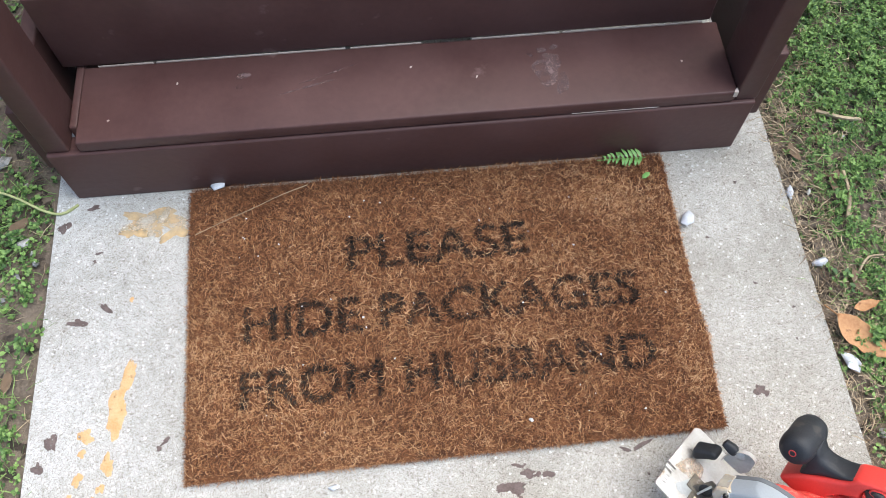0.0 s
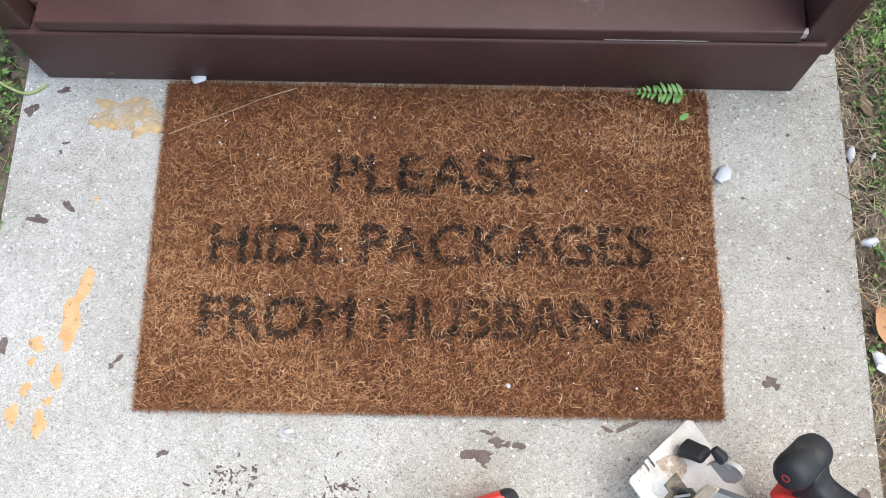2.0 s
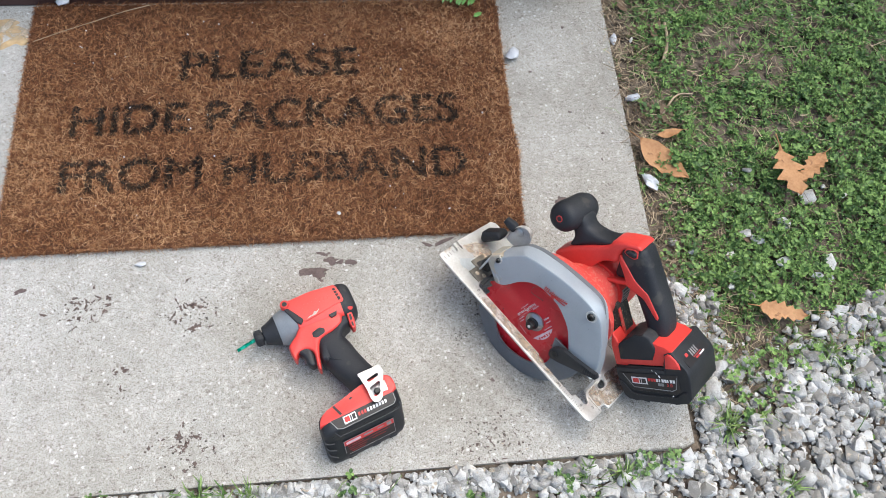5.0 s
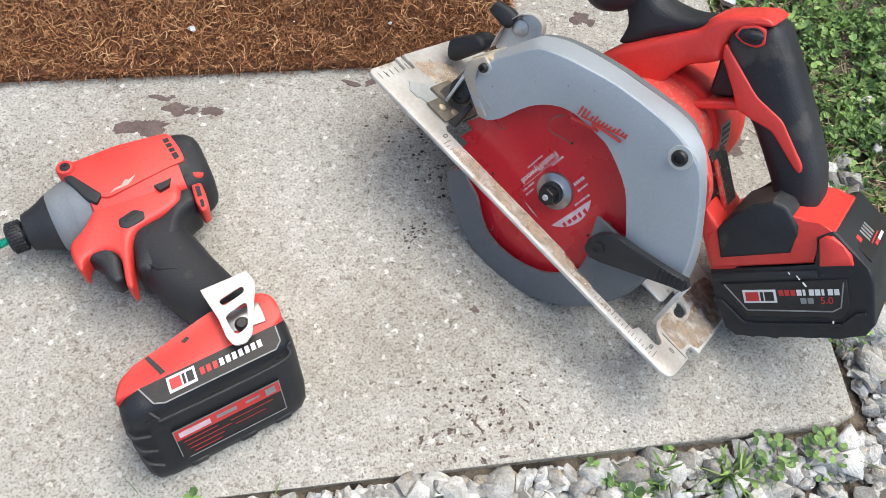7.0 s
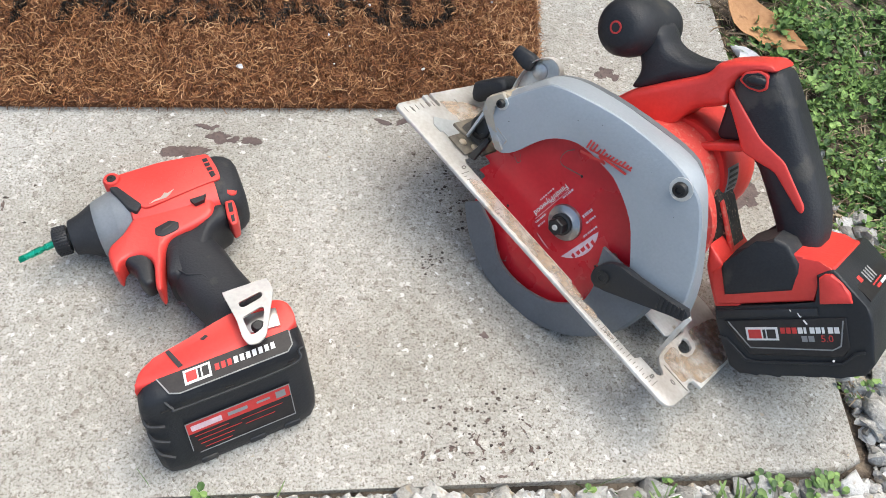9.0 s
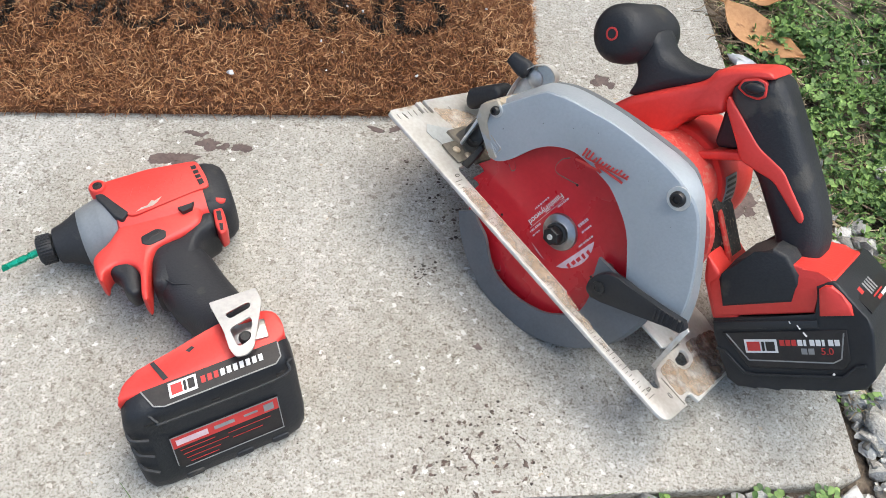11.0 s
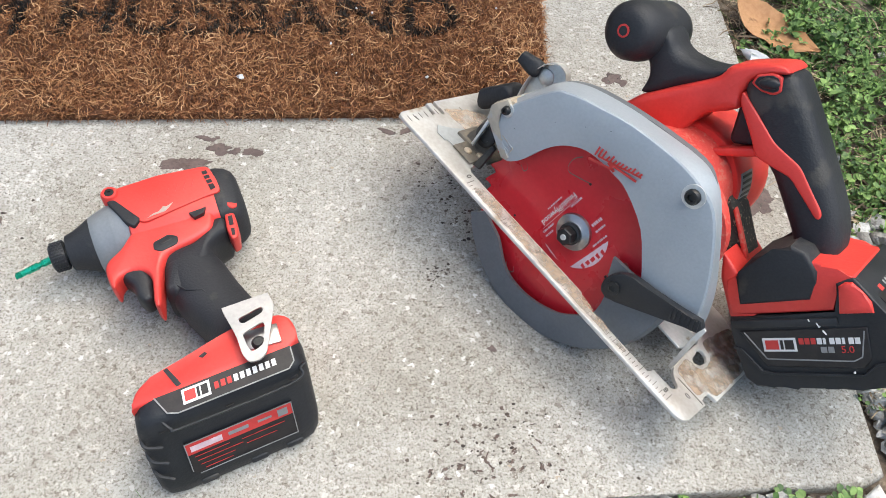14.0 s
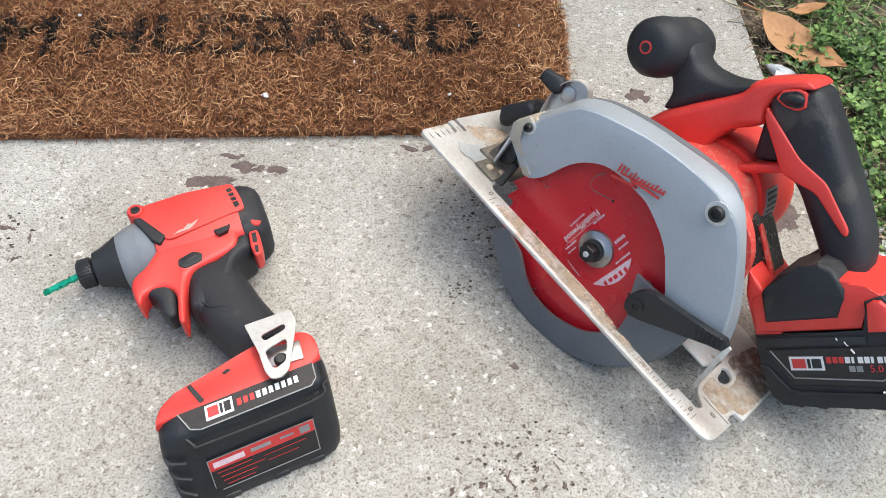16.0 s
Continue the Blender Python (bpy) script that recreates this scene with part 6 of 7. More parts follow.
block(driver, "yoke", [(0.0276, -0.0275), (0.0300, -0.0228), (0.0394, -0.0160), (0.0480, -0.0040), (0.0560, 0.0060), (0.0800, 0.0100), (0.1075, 0.0120), (0.1085, 0.0065), (0.1060, -0.0140), (0.1026, -0.0185), (0.0916, -0.0229), (0.0790, -0.0266), (0.0707, -0.0290), (0.0658, -0.0374), (0.0629, -0.0487), (0.0607, -0.0623), (0.0595, -0.0722), (0.0572, -0.0725), (0.0550, -0.0672), (0.0560, -0.0560), (0.0570, -0.0468), (0.0551, -0.0412), (0.0488, -0.0373), (0.0403, -0.0375), (0.0340, -0.0418), (0.0338, -0.0488), (0.0312, -0.0490), (0.0290, -0.0425), (0.0276, -0.0325)], 0.0300, 0.0508, 0.0048, "red_plastic", "red lower shell framing the trigger", 110)
block(driver, "trigger", [(0.0347, -0.0310), (0.0431, -0.0250), (0.0540, -0.0300), (0.0565, -0.0432), (0.0552, -0.0616), (0.0495, -0.0634), (0.0445, -0.0570), (0.0430, -0.0471), (0.0370, -0.0391)], 0.0300, 0.0488, 0.0050, "black_plastic", "black curved trigger")

# battery foot and pack
bm = bmesh.new()
prism(bm, smooth2([(0.0340, -0.1500), (0.0365, -0.1410), (0.0430, -0.1340), (0.0560, -0.1290), (0.0700, -0.1245), (0.0880, -0.1180), (0.1050, -0.1130), (0.1240, -0.1110), (0.1350, -0.1140), (0.1390, -0.1220), (0.1390, -0.1330)], 26) + [(0.1300, -0.1400), (0.0500, -0.1470)], 0.0070, 0.0695, "z", 0.007, 4)
foot = part("battery_foot", bm, "red_plastic", driver, "red battery foot")
chip(foot, "seam", [(0.0560, -0.1300), (0.0585, -0.1290), (0.0650, -0.1420), (0.0620, -0.1430)], 0.0680, 0.0022, "black_plastic", "dark seam beside the latch")
chip(foot, "dimple", [(0.0780, -0.1270), (0.0820, -0.1250), (0.0835, -0.1265), (0.0800, -0.1285)], 0.0692, 0.0008, "black_plastic")
bm = bmesh.new()
rings = []
for s, sh in ((0.0325, 0.55), (0.0345, 0.80), (0.0390, 0.95), (0.0480, 1.0), (0.0880, 1.0), (0.1260, 1.0), (0.1345, 0.95), (0.1390, 0.82), (0.1410, 0.58)):
    sect = [(-0.1290, 0.0020), (-0.1280, 0.0300), (-0.1285, 0.0620), (-0.1310, 0.0680), (-0.1450, 0.0695), (-0.1535, 0.0680), (-0.1578, 0.0620), (-0.1612, 0.0500), (-0.1675, 0.0340), (-0.1755, 0.0160), (-0.1775, 0.0070), (-0.1735, 0.0012), (-0.1400, 0.0004), (-0.1310, 0.0006)]
    cy, cz = -0.150, 0.034
    ring = curve_points([(s, cy + (a - cy) * sh, cz + (b - cz) * sh) for a, b in sect], 42, True)
    tilt = [Vector((p.x, p.y + 0.115 * (p.x - 0.09), p.z)) for p in ring]
    rings.append(tilt)
skin(bm, rings)
pack = part("battery_pack", bm, "black_plastic", driver, "black battery pack lying on its side", 50)
T = Matrix(((1, 0, 0, 0), (0.115, 1, 0, -0.115 * 0.09), (0, 0, 1, 0), (0, 0, 0, 1)))


def sheet(parent, name, pts, thick, mat, label=""):
    """A thin plate on the pack's outline of points, raised outwards."""
    ps = [T @ Vector(p) for p in pts]
    nrm = (ps[1] - ps[0]).cross(ps[2] - ps[0]).normalized()
    if nrm.z - nrm.y < 0:
        nrm = -nrm
    bm = bmesh.new()
    flat(bm, ps, nrm, thick)
    return part(name, bm, mat, parent, label, 0)


Z1 = 0.0690
band = sheet(pack, "label_panel", [(0.0480, -0.1420, Z1), (0.0540, -0.1545, Z1), (0.0600, -0.1570, Z1), (0.1290, -0.1570, Z1), (0.1330, -0.1530, Z1), (0.1330, -0.1420, Z1)], 0.0010, "label_dark", "dark label strip with silver edge")
for p0, p1 in (((0.0480, -0.1420), (0.0540, -0.1545)), ((0.0540, -0.1545), (0.0600, -0.1570)), ((0.0600, -0.1570), (0.1290, -0.1570)), ((0.1290, -0.1570), (0.1330, -0.1530)), ((0.1330, -0.1530), (0.1330, -0.1430))):
    a, b = Vector(p0), Vector(p1)
    d = (b - a).normalized() * 0.0004
    sheet(band, "silver_line", [(a.x + d.y, a.y - d.x, Z1 + 0.001), (b.x + d.y, b.y - d.x, Z1 + 0.001), (b.x - d.y, b.y + d.x, Z1 + 0.001), (a.x - d.y, a.y + d.x, Z1 + 0.001)], 0.0003, "label_grey")


def dbar(s0, s1, t0, t1, mat, z=Z1 + 0.001):
    sheet(band, "printed_bar", [(s0, t0, z), (s1, t0, z), (s1, t1, z), (s0, t1, z)], 0.0003, mat)


dbar(0.0640, 0.0810, -0.1435, -0.1535, "label_white")
dbar(0.0655, 0.0720, -0.1452, -0.1518, "label_red", Z1 + 0.0013)
dbar(0.0730, 0.0746, -0.1452, -0.1518, "label_dark", Z1 + 0.0013)
dbar(0.0756, 0.0796, -0.1452, -0.1518, "label_dark", Z1 + 0.0013)
for i in range(10):
    dbar(0.0835 + 0.0040 * i, 0.0835 + 0.0040 * i + 0.0027, -0.1466, -0.1512, "label_red" if i < 3 else "label_white")


def low(s, f):
    """On the slanted label face, f from its upper (0) to its lower edge (1)."""
    a, b = Vector((s, -0.1640, 0.0425)), Vector((s, -0.1748, 0.0170))
    return a.lerp(b, f) + Vector((0, -0.0006, 0.0003))


rating = sheet(pack, "rating_label", [low(0.0560, 0.0), low(0.1250, 0.0), low(0.1270, 0.9), low(0.1250, 1.0), low(0.0600, 1.0), low(0.0560, 0.85)], 0.0007, "label_dark", "dark rating label with red band")
for s0, s1, f0, f1, mt in ((0.0565, 0.1245, 0.03, 0.36, "label_red"), (0.0590, 0.0790, 0.12, 0.28, "label_pink"), (0.0830, 0.0960, 0.14, 0.24, "label_grey"), (0.1020, 0.1110, 0.16, 0.22, "label_grey"), (0.1150, 0.1215, 0.10, 0.30, "label_grey"),
                           (0.0562, 0.1248, 0.0, 0.025, "label_grey"), (0.0600, 0.1246, 0.975, 1.0, "label_grey"), (0.1244, 0.1250, 0.0, 1.0, "label_grey"), (0.0560, 0.0566, 0.0, 0.87, "label_grey"),
                           (0.0600, 0.0820, 0.46, 0.475, "label_red"), (0.0610, 0.0900, 0.60, 0.615, "label_red"), (0.0620, 0.0840, 0.74, 0.755, "label_red"), (0.0640, 0.0820, 0.88, 0.895, "label_red"), (0.0900, 0.1180, 0.50, 0.513, "label_red"), (0.0920, 0.1120, 0.68, 0.693, "label_red")):
    off = Vector((0, -0.0008 if mt == "label_red" else -0.0011, 0.0003 if mt == "label_red" else 0.0005))
    sheet(rating, "printed_bar", [low(s0, f0) + off, low(s1, f0) + off, low(s1, f1) + off, low(s0, f1) + off], 0.0002, mt)
for s in (0.0480, 0.0890, 0.1300):
    bm = bmesh.new()
    box(bm, s - 0.0035, s + 0.0035, -0.1592, -0.1550, 0.0520, 0.0600, 0.0012, 1, T)
    part("clip_slot", bm, "label_dark", pack)
for s in (0.0640, 0.0970, 0.1210):
    bm = bmesh.new()
    box(bm, s - 0.0060, s + 0.0060, -0.1790, -0.1720, 0.0030, 0.0100, 0.0018, 2, T)
    part("foot_rib", bm, "black_rubber", pack)

for pts in ([(0.0375, -0.1490), (0.0450, -0.1500), (0.0530, -0.1605), (0.0600, -0.1622), (0.1290, -0.1622), (0.1360, -0.1560), (0.1395, -0.1550)],):
    bm = bmesh.new()
    loft(bm, [(T @ Vector((p.x, p.y, 0.0655 - 0.65 * max(0.0, -0.1540 - p.y))), 0.0009, 0.0009) for p in curve_points([(a, b, 0) for a, b in pts], 30)], (0, 0, 1), 8)
    part("ridge", bm, "black_plastic", pack)
for q in range(3):
    bm = bmesh.new()
    loft(bm, [(T @ Vector(p), 0.0010, 0.0010) for p in curve_points([(0.0335, -0.1500, 0.052 - 0.012 * q), (0.0350, -0.1605 - 0.004 * q, 0.051 - 0.012 * q), (0.0450, -0.1640 - 0.006 * q, 0.048 - 0.012 * q)], 10)], (0, 0, 1), 8)
    part("end_rib", bm, "black_rubber", pack)

# belt clip: bright plate with two rounded slots, its upper edge bent down
bm = bmesh.new()
loops = [even_loop([(0.0982, -0.1037), (0.1285, -0.1009), (0.1303, -0.1100), (0.1254, -0.1235), (0.1187, -0.1416), (0.1134, -0.1458), (0.1067, -0.1450), (0.1040, -0.1383), (0.1031, -0.1251)], 72, 1),
         even_loop([(0.1064, -0.1135), (0.1220, -0.1090), (0.1232, -0.1108), (0.1222, -0.1134), (0.1088, -0.1180), (0.1070, -0.1165)], 40, 3), even_loop([(0.1068, -0.1249), (0.1205, -0.1198), (0.1218, -0.1215), (0.1178, -0.1358), (0.1105, -0.1390), (0.1088, -0.1370)], 44, 3)]
ring_edges = []
for lp in loops:
    vs = [bm.verts.new((p.x, p.y, 0.0772)) for p in lp]
    ring_edges += [bm.edges.new((vs[i - 1], vs[i])) for i in range(len(vs))]
bmesh.ops.triangle_fill(bm, use_beauty=True, edges=ring_edges)
g = bmesh.ops.extrude_face_region(bm, geom=bm.faces[:])
for v in [e for e in g["geom"] if isinstance(e, bmesh.types.BMVert)]:
    v.co.z += 0.0014
prism(bm, [(0.0984, -0.1040), (0.1284, -0.1012), (0.1283, -0.1000), (0.0983, -0.1028)], 0.0690, 0.0785, "z")
part("belt_clip", bm, "chrome", driver, "bright steel belt clip with two slots", 30)
bm = bmesh.new()
box(bm, 0.1060, 0.1290, -0.1330, -0.1190, 0.0680, 0.0712, 0.0010, 2)
part("clip_base", bm, "chrome", driver, "steel base plate under the belt clip")
bm = bmesh.new()
lathe(bm, [(0, 0.0045), (0.0080, 0.0045), (0.0100, 0.0030), (0.0101, 0.0005)], (0.1150, -0.1300, 0.0640), (0, 0, 1), 16, (1, 0, 0))
part("clip_screw", bm, "dark_steel", driver)

# ---- gravel, weeds, straw and fallen leaves round the pad ----
rng = np.random.default_rng(11)


def rock(bm_rng, flat_z=0.7):
    """An angular chip of stone: the hull of a few random points."""
    bm = bmesh.new()
    for _ in range(15):
        v = bm_rng.normal(size=3)
        v /= np.linalg.norm(v)
        bm.verts.new(Vector((v[0], v[1] * bm_rng.uniform(0.65, 1.0), v[2] * flat_z)) * bm_rng.uniform(0.82, 1.0))
    r = bmesh.ops.convex_hull(bm, input=bm.verts[:])
    bmesh.ops.delete(bm, geom=[g for g in r["geom_interior"] if isinstance(g, bmesh.types.BMVert)], context="VERTS")
    bmesh.ops.triangulate(bm, faces=bm.faces[:])
    bm.verts.index_update()
    co = np.array([v.co[:] for v in bm.verts])
    tri = np.array([[v.index for v in f.verts] for f in bm.faces])
    bm.free()
    return co, tri


ROCKS = [rock(rng) for _ in range(16)]


def scatter_rocks(name, x, y, z, size, mats):
    cos, tris, at = [], [], 0
    for i in range(len(x)):
        co, tri = ROCKS[rng.integers(len(ROCKS))]
        e = Euler((rng.normal(0, 0.35), rng.normal(0, 0.35), rng.uniform(0, 6.3))).to_matrix()
        p = (co * size[i] * (1, rng.uniform(0.75, 1), 1)) @ np.array(e).T + (x[i], y[i], z[i])
        cos.append(p)
        tris.append(tri + at)
        at += len(co)
    tri = np.concatenate(tris)
    me = mesh_from_arrays(name, np.concatenate(cos), np.full(len(tri), 3), tri.ravel(), mats, smooth=True)
    me.set_sharp_from_angle(angle=radians(58))
    return new(name, me)


def gz(x, y):
    return np.array([ground_height(a, b) for a, b in zip(x, y)])


def off_pad(x, y, m=0.006):
    return (y < -0.345 - m) | (x > 0.958 + m) | (x < -0.230 - m)


# gravel drive: dense in front and towards the front corner, thinning into the weeds
K = 44000
x, y = rng.uniform(-0.2, 1.65, K), rng.uniform(-0.85, 0.05, K)
edge_y = np.where(x < 0.50, -0.362, np.where(x < 0.93, -0.335, np.where(x < 1.03, -0.15, -0.235 + 0.07 * np.clip((x - 1.0) / 0.3, -1, 1))))
dense = np.clip((edge_y - y) / 0.06 + 0.75 + 0.5 * field(x, y, 9, 7.0), 0.0, 1.0)
bare = np.clip(field(x, y, 5, 21.0) * 2.2 - 0.45, 0, 0.6) * (y > -0.50) * (np.maximum(-0.345 - y, x - 0.958) > 0.03)
keep = off_pad(x, y) & (rng.uniform(size=K) < dense * (1 - bare))
x, y = x[keep], y[keep]
size = np.clip(rng.lognormal(math.log(0.0064), 0.48, len(x)), 0.0026, 0.0170)
size *= np.where(y < -0.40 - 0.1 * (x < 0.9), 0.95, 1.0)
tagged(scatter_rocks("gravel", x, y, gz(x, y) + size * 0.25 + rng.uniform(0, 0.006, len(x)), size, ["limestone"]), "pale grey crushed limestone gravel", "gravel", kind="stuff")
# stones that lie against the edge of the pad
x = np.concatenate([rng.uniform(0.962, 1.005, 560), rng.uniform(-0.2, 0.99, 2600)])
y = np.concatenate([rng.uniform(-0.36, -0.09, 560), rng.uniform(-0.376, -0.347, 2600)])
keep = rng.uniform(size=len(x)) < np.where(y > -0.345, 1.0, np.clip(0.75 + 0.8 * field(x, y, 13, 6.0), 0.15, 1))
x, y = x[keep], y[keep]
size = np.clip(rng.lognormal(math.log(0.0056), 0.4, len(x)), 0.0026, 0.0120)
away = np.maximum(-0.345 - y, x - 0.956) - size * 0.9
x, y = np.where((y > -0.345) & (away < 0), x - away, x), np.where((y <= -0.345) & (away < 0), y + away, y)
tagged(scatter_rocks("gravel", x, y, gz(x, y) + size * 0.4 + rng.uniform(0, 0.004, len(x)), size, ["limestone"]), "pale stones lying against the concrete edge", "gravel", kind="stuff")
# grit between the stones
K = 16000
x, y = rng.uniform(-0.2, 1.6, K), rng.uniform(-0.75, -0.05, K)
keep = off_pad(x, y, 0.002) & ((y < -0.345) | (y < -0.20 + 0.1 * field(x, y, 8, 3.0)))
x, y = x[keep], y[keep]
size = rng.uniform(0.0010, 0.0030, len(x))
tagged(scatter_rocks("grit", x, y, gz(x, y) + size * 0.6, size, ["limestone"]), "fine stone grit between the gravel", "grit", kind="stuff")
# the drive thins out away from the pad
K = 30000
x, y = rng.uniform(-1.2, 2.9, K), rng.uniform(-1.9, 0.0, K)
far = np.hypot(np.clip(-0.2 - x, 0, 9) + np.clip(x - 1.65, 0, 9), np.clip(-0.85 - y, 0, 9))
keep = (far > 0) & (y < -0.24) & (rng.uniform(size=K) < 1.05 - far / 0.75 + 0.5 * field(x, y, 3, 4.0)) & off_pad(x, y)
x, y = x[keep], y[keep]
size = np.clip(rng.lognormal(math.log(0.0085), 0.4, len(x)), 0.004, 0.018)
tagged(scatter_rocks("gravel", x, y, gz(x, y) + size * 0.25, size, ["limestone"]), "thin scattered limestone gravel", "gravel", kind="stuff")
# scattered chips among the weeds
K = 420
x, y = rng.uniform(0.96, 2.0, K), rng.uniform(-0.25, 1.1, K)
keep = (rng.uniform(size=K) < np.clip(0.9 - (y + 0.25) / 0.55, 0.10, 1)) & off_pad(x, y, 0.012)
x2, y2 = rng.uniform(-0.55, -0.245, 60), rng.uniform(-0.4, 0.8, 60)
x, y = np.concatenate([x[keep], x2]), np.concatenate([y[keep], y2])
size = np.clip(rng.lognormal(math.log(0.0082), 0.42, len(x)), 0.003, 0.018)
tagged(scatter_rocks("stone_chips", x, y, gz(x, y) + size * 0.55, size, ["limestone"]), "scattered pale stone chips among weeds", "stone chips", kind="stuff")


def leaflets(cx, cy, cz, size, tilt, turn, wide=1.0):
    """Six-cornered cupped leaves: a midrib and two halves folded a little upward."""
    k = len(cx)
    shape = np.array([(0, 0, 0), (0.45, 0.40, 0.12), (0.95, 0.40, 0.14), (1.15, 0, 0.02), (0.95, -0.40, 0.14), (0.45, -0.40, 0.12), (0.6, 0, 0.0)])
    p = shape[None] * (1, wide, 1) * size[:, None, None]
    ct, st = np.cos(tilt)[:, None], np.sin(tilt)[:, None]
    xx, zz = p[..., 0] * ct - p[..., 2] * st, p[..., 0] * st + p[..., 2] * ct
    ca, sa = np.cos(turn)[:, None], np.sin(turn)[:, None]
    co = np.stack([xx * ca - p[..., 1] * sa + cx[:, None], xx * sa + p[..., 1] * ca + cy[:, None], zz + cz[:, None]], -1).reshape(-1, 3)
    face = np.array([[0, 1, 6], [1, 2, 6], [2, 3, 6], [3, 4, 6], [4, 5, 6], [5, 0, 6]])
    index = (np.arange(k)[:, None, None] * 7 + face[None]).reshape(-1)
    return co, np.full(6 * k, 3), index


def weeds(name, n, x0, x1, y0, y1, cover, label, k=4, wide=1.0, big=(0.0022, 0.0072)):
    """Low clover-like weeds: leaves in threes on hidden stalks, thick where cover is high."""
    x, y = rng.uniform(x0, x1, n), rng.uniform(y0, y1, n)
    c = cover(x, y)
    keep = (rng.uniform(size=n) < c) & off_pad(x, y, -0.004)
    x, y, c = x[keep], y[keep], c[keep]
    z = gz(x, y) + rng.uniform(0.002, 0.026, len(x)) * np.clip(c, 0.3, 1)
    turn = np.repeat(rng.uniform(0, 6.3, len(x)), k) + np.tile(np.arange(k) * 2 * math.pi / k, len(x)) + rng.normal(0, 0.3, len(x) * k)
    size = np.repeat(rng.uniform(*big, len(x)), k) * rng.uniform(0.7, 1.25, len(x) * k)
    co, sz, ix = leaflets(np.repeat(x, k), np.repeat(y, k), np.repeat(z, k), size, rng.normal(0.25, 0.5, len(size)), turn, wide)
    tagged(new(name, mesh_from_arrays(name, co, sz, ix, ["clover"], smooth=False)), label, "weeds", kind="stuff")


def blades(name, n, x0, x1, y0, y1, cover, label, mat, tall, wide, flat_lie=0.5):
    x, y = rng.uniform(x0, x1, n), rng.uniform(y0, y1, n)
    keep = (rng.uniform(size=n) < cover(x, y)) & off_pad(x, y, -0.002)
    x, y = x[keep], y[keep]
    k = len(x)
    long, turn = rng.uniform(*tall, k), rng.uniform(0, 6.3, k)
    up = rng.uniform(0.05, 1 - flat_lie, k)
    root = np.stack([x, y, gz(x, y) + rng.uniform(0.0, 0.012, k) * (flat_lie > 0.6)], 1)
    tip = root + np.stack([np.cos(turn), np.sin(turn), up], 1) * long[:, None]
    bend = np.stack([np.zeros(k), np.zeros(k), long * 0.18 * up], 1) + rng.normal(0, 0.0025, (k, 3)) * (1, 1, 0.3)
    co, sz, ix = strands(root, tip, bend, rng.uniform(*wide, k), rng)
    tagged(new(name, mesh_from_arrays(name, co, sz, ix, [mat])), label, "grass" if mat == "grass" else "straw", kind="stuff")


def right_cover(x, y):
    away = np.clip((x - np.where(y > 0.12, 1.0, 0.968) - 0.03 * field(x, y, 12, 12.0)) / 0.06, 0.06, 1) * np.clip((y + 0.20) / 0.10, 0.0, 1)
    return np.clip(away * (0.60 + 0.8 * field(x, y, 4, 6.0) + 0.9 * field(x, y, 15, 5.0) + 0.6 * field(x, y, 45, 8.0)), 0, 1)


def left_cover(x, y):
    return np.clip(np.clip((-0.238 - x) / 0.03, 0.2, 1) * (0.98 + 1.4 * field(x, y, 6, 13.0)) * np.clip((y + 0.1) / 0.2, 0.35, 1) * np.clip((0.62 - y) / 0.16, 0.15, 1), 0, 1)


def front_cover(x, y):
    return np.clip(1.5 * field(x, y, 11, 31.0) - 0.12 + 0.45 * np.clip((x - 0.95) / 0.1, 0, 1) * np.clip((y + 0.38) / 0.12, 0, 1), 0, 1) * np.clip((y + 0.66) / 0.2, 0, 1)


weeds("clover", 36000, 0.958, 2.1, -0.22, 1.35, right_cover, "low green clover with round leaves")
weeds("chickweed", 42000, 0.958, 2.1, -0.24, 1.35, lambda x, y: np.clip(0.15 + 0.9 * right_cover(x, y), 0, 1) * (x > 0.985), "creeping chickweed with narrow pointed leaves", 6, 0.55, (0.0030, 0.0068))
weeds("clover", 15000, -0.75, -0.232, -0.3, 1.1, left_cover, "low green weeds on bare soil")
weeds("clover", 7000, 0.15, 1.8, -0.62, -0.20, front_cover, "small weeds growing through gravel")
blades("grass", 30000, 0.96, 2.1, -0.25, 1.35, lambda x, y: 0.25 + 0.75 * right_cover(x, y), "short green grass blades", "grass", (0.012, 0.040), (0.0008, 0.0019), 0.4)
blades("grass", 7000, -0.75, -0.232, -0.3, 1.1, lambda x, y: 0.3 + 0.6 * left_cover(x, y), "sparse green grass blades", "grass", (0.012, 0.050), (0.0008, 0.0019), 0.4)
blades("grass", 3200, 0.1, 1.8, -0.62, -0.2, lambda x, y: np.clip(0.06 + front_cover(x, y), 0, 1), "grass tufts in gravel", "grass", (0.015, 0.045), (0.0008, 0.0016), 0.3)
blades("dry_straw", 6500, 0.955, 1.10, -0.30, 1.0, lambda x, y: np.clip(1.1 - (x - 0.96) * 7, 0.1, 1), "dry straw and mulch along the pad", "straw", (0.006, 0.026), (0.0006, 0.0018), 0.90)
blades("dry_straw", 24000, 0.955, 2.0, -0.22, 1.2, lambda x, y: np.clip(0.95 - right_cover(x, y) * 0.9 - np.clip((x - 1.0) * 0.7, 0, 0.5), 0.08, 1), "dry pale grass and mulch", "straw", (0.008, 0.034), (0.0006, 0.0016), 0.92)
blades("dry_straw", 2200, -0.75, -0.23, -0.35, 1.1, lambda x, y: 0.6 + 0 * x, "dry pale stalks on soil", "straw", (0.01, 0.04), (0.0006, 0.0016), 0.92)


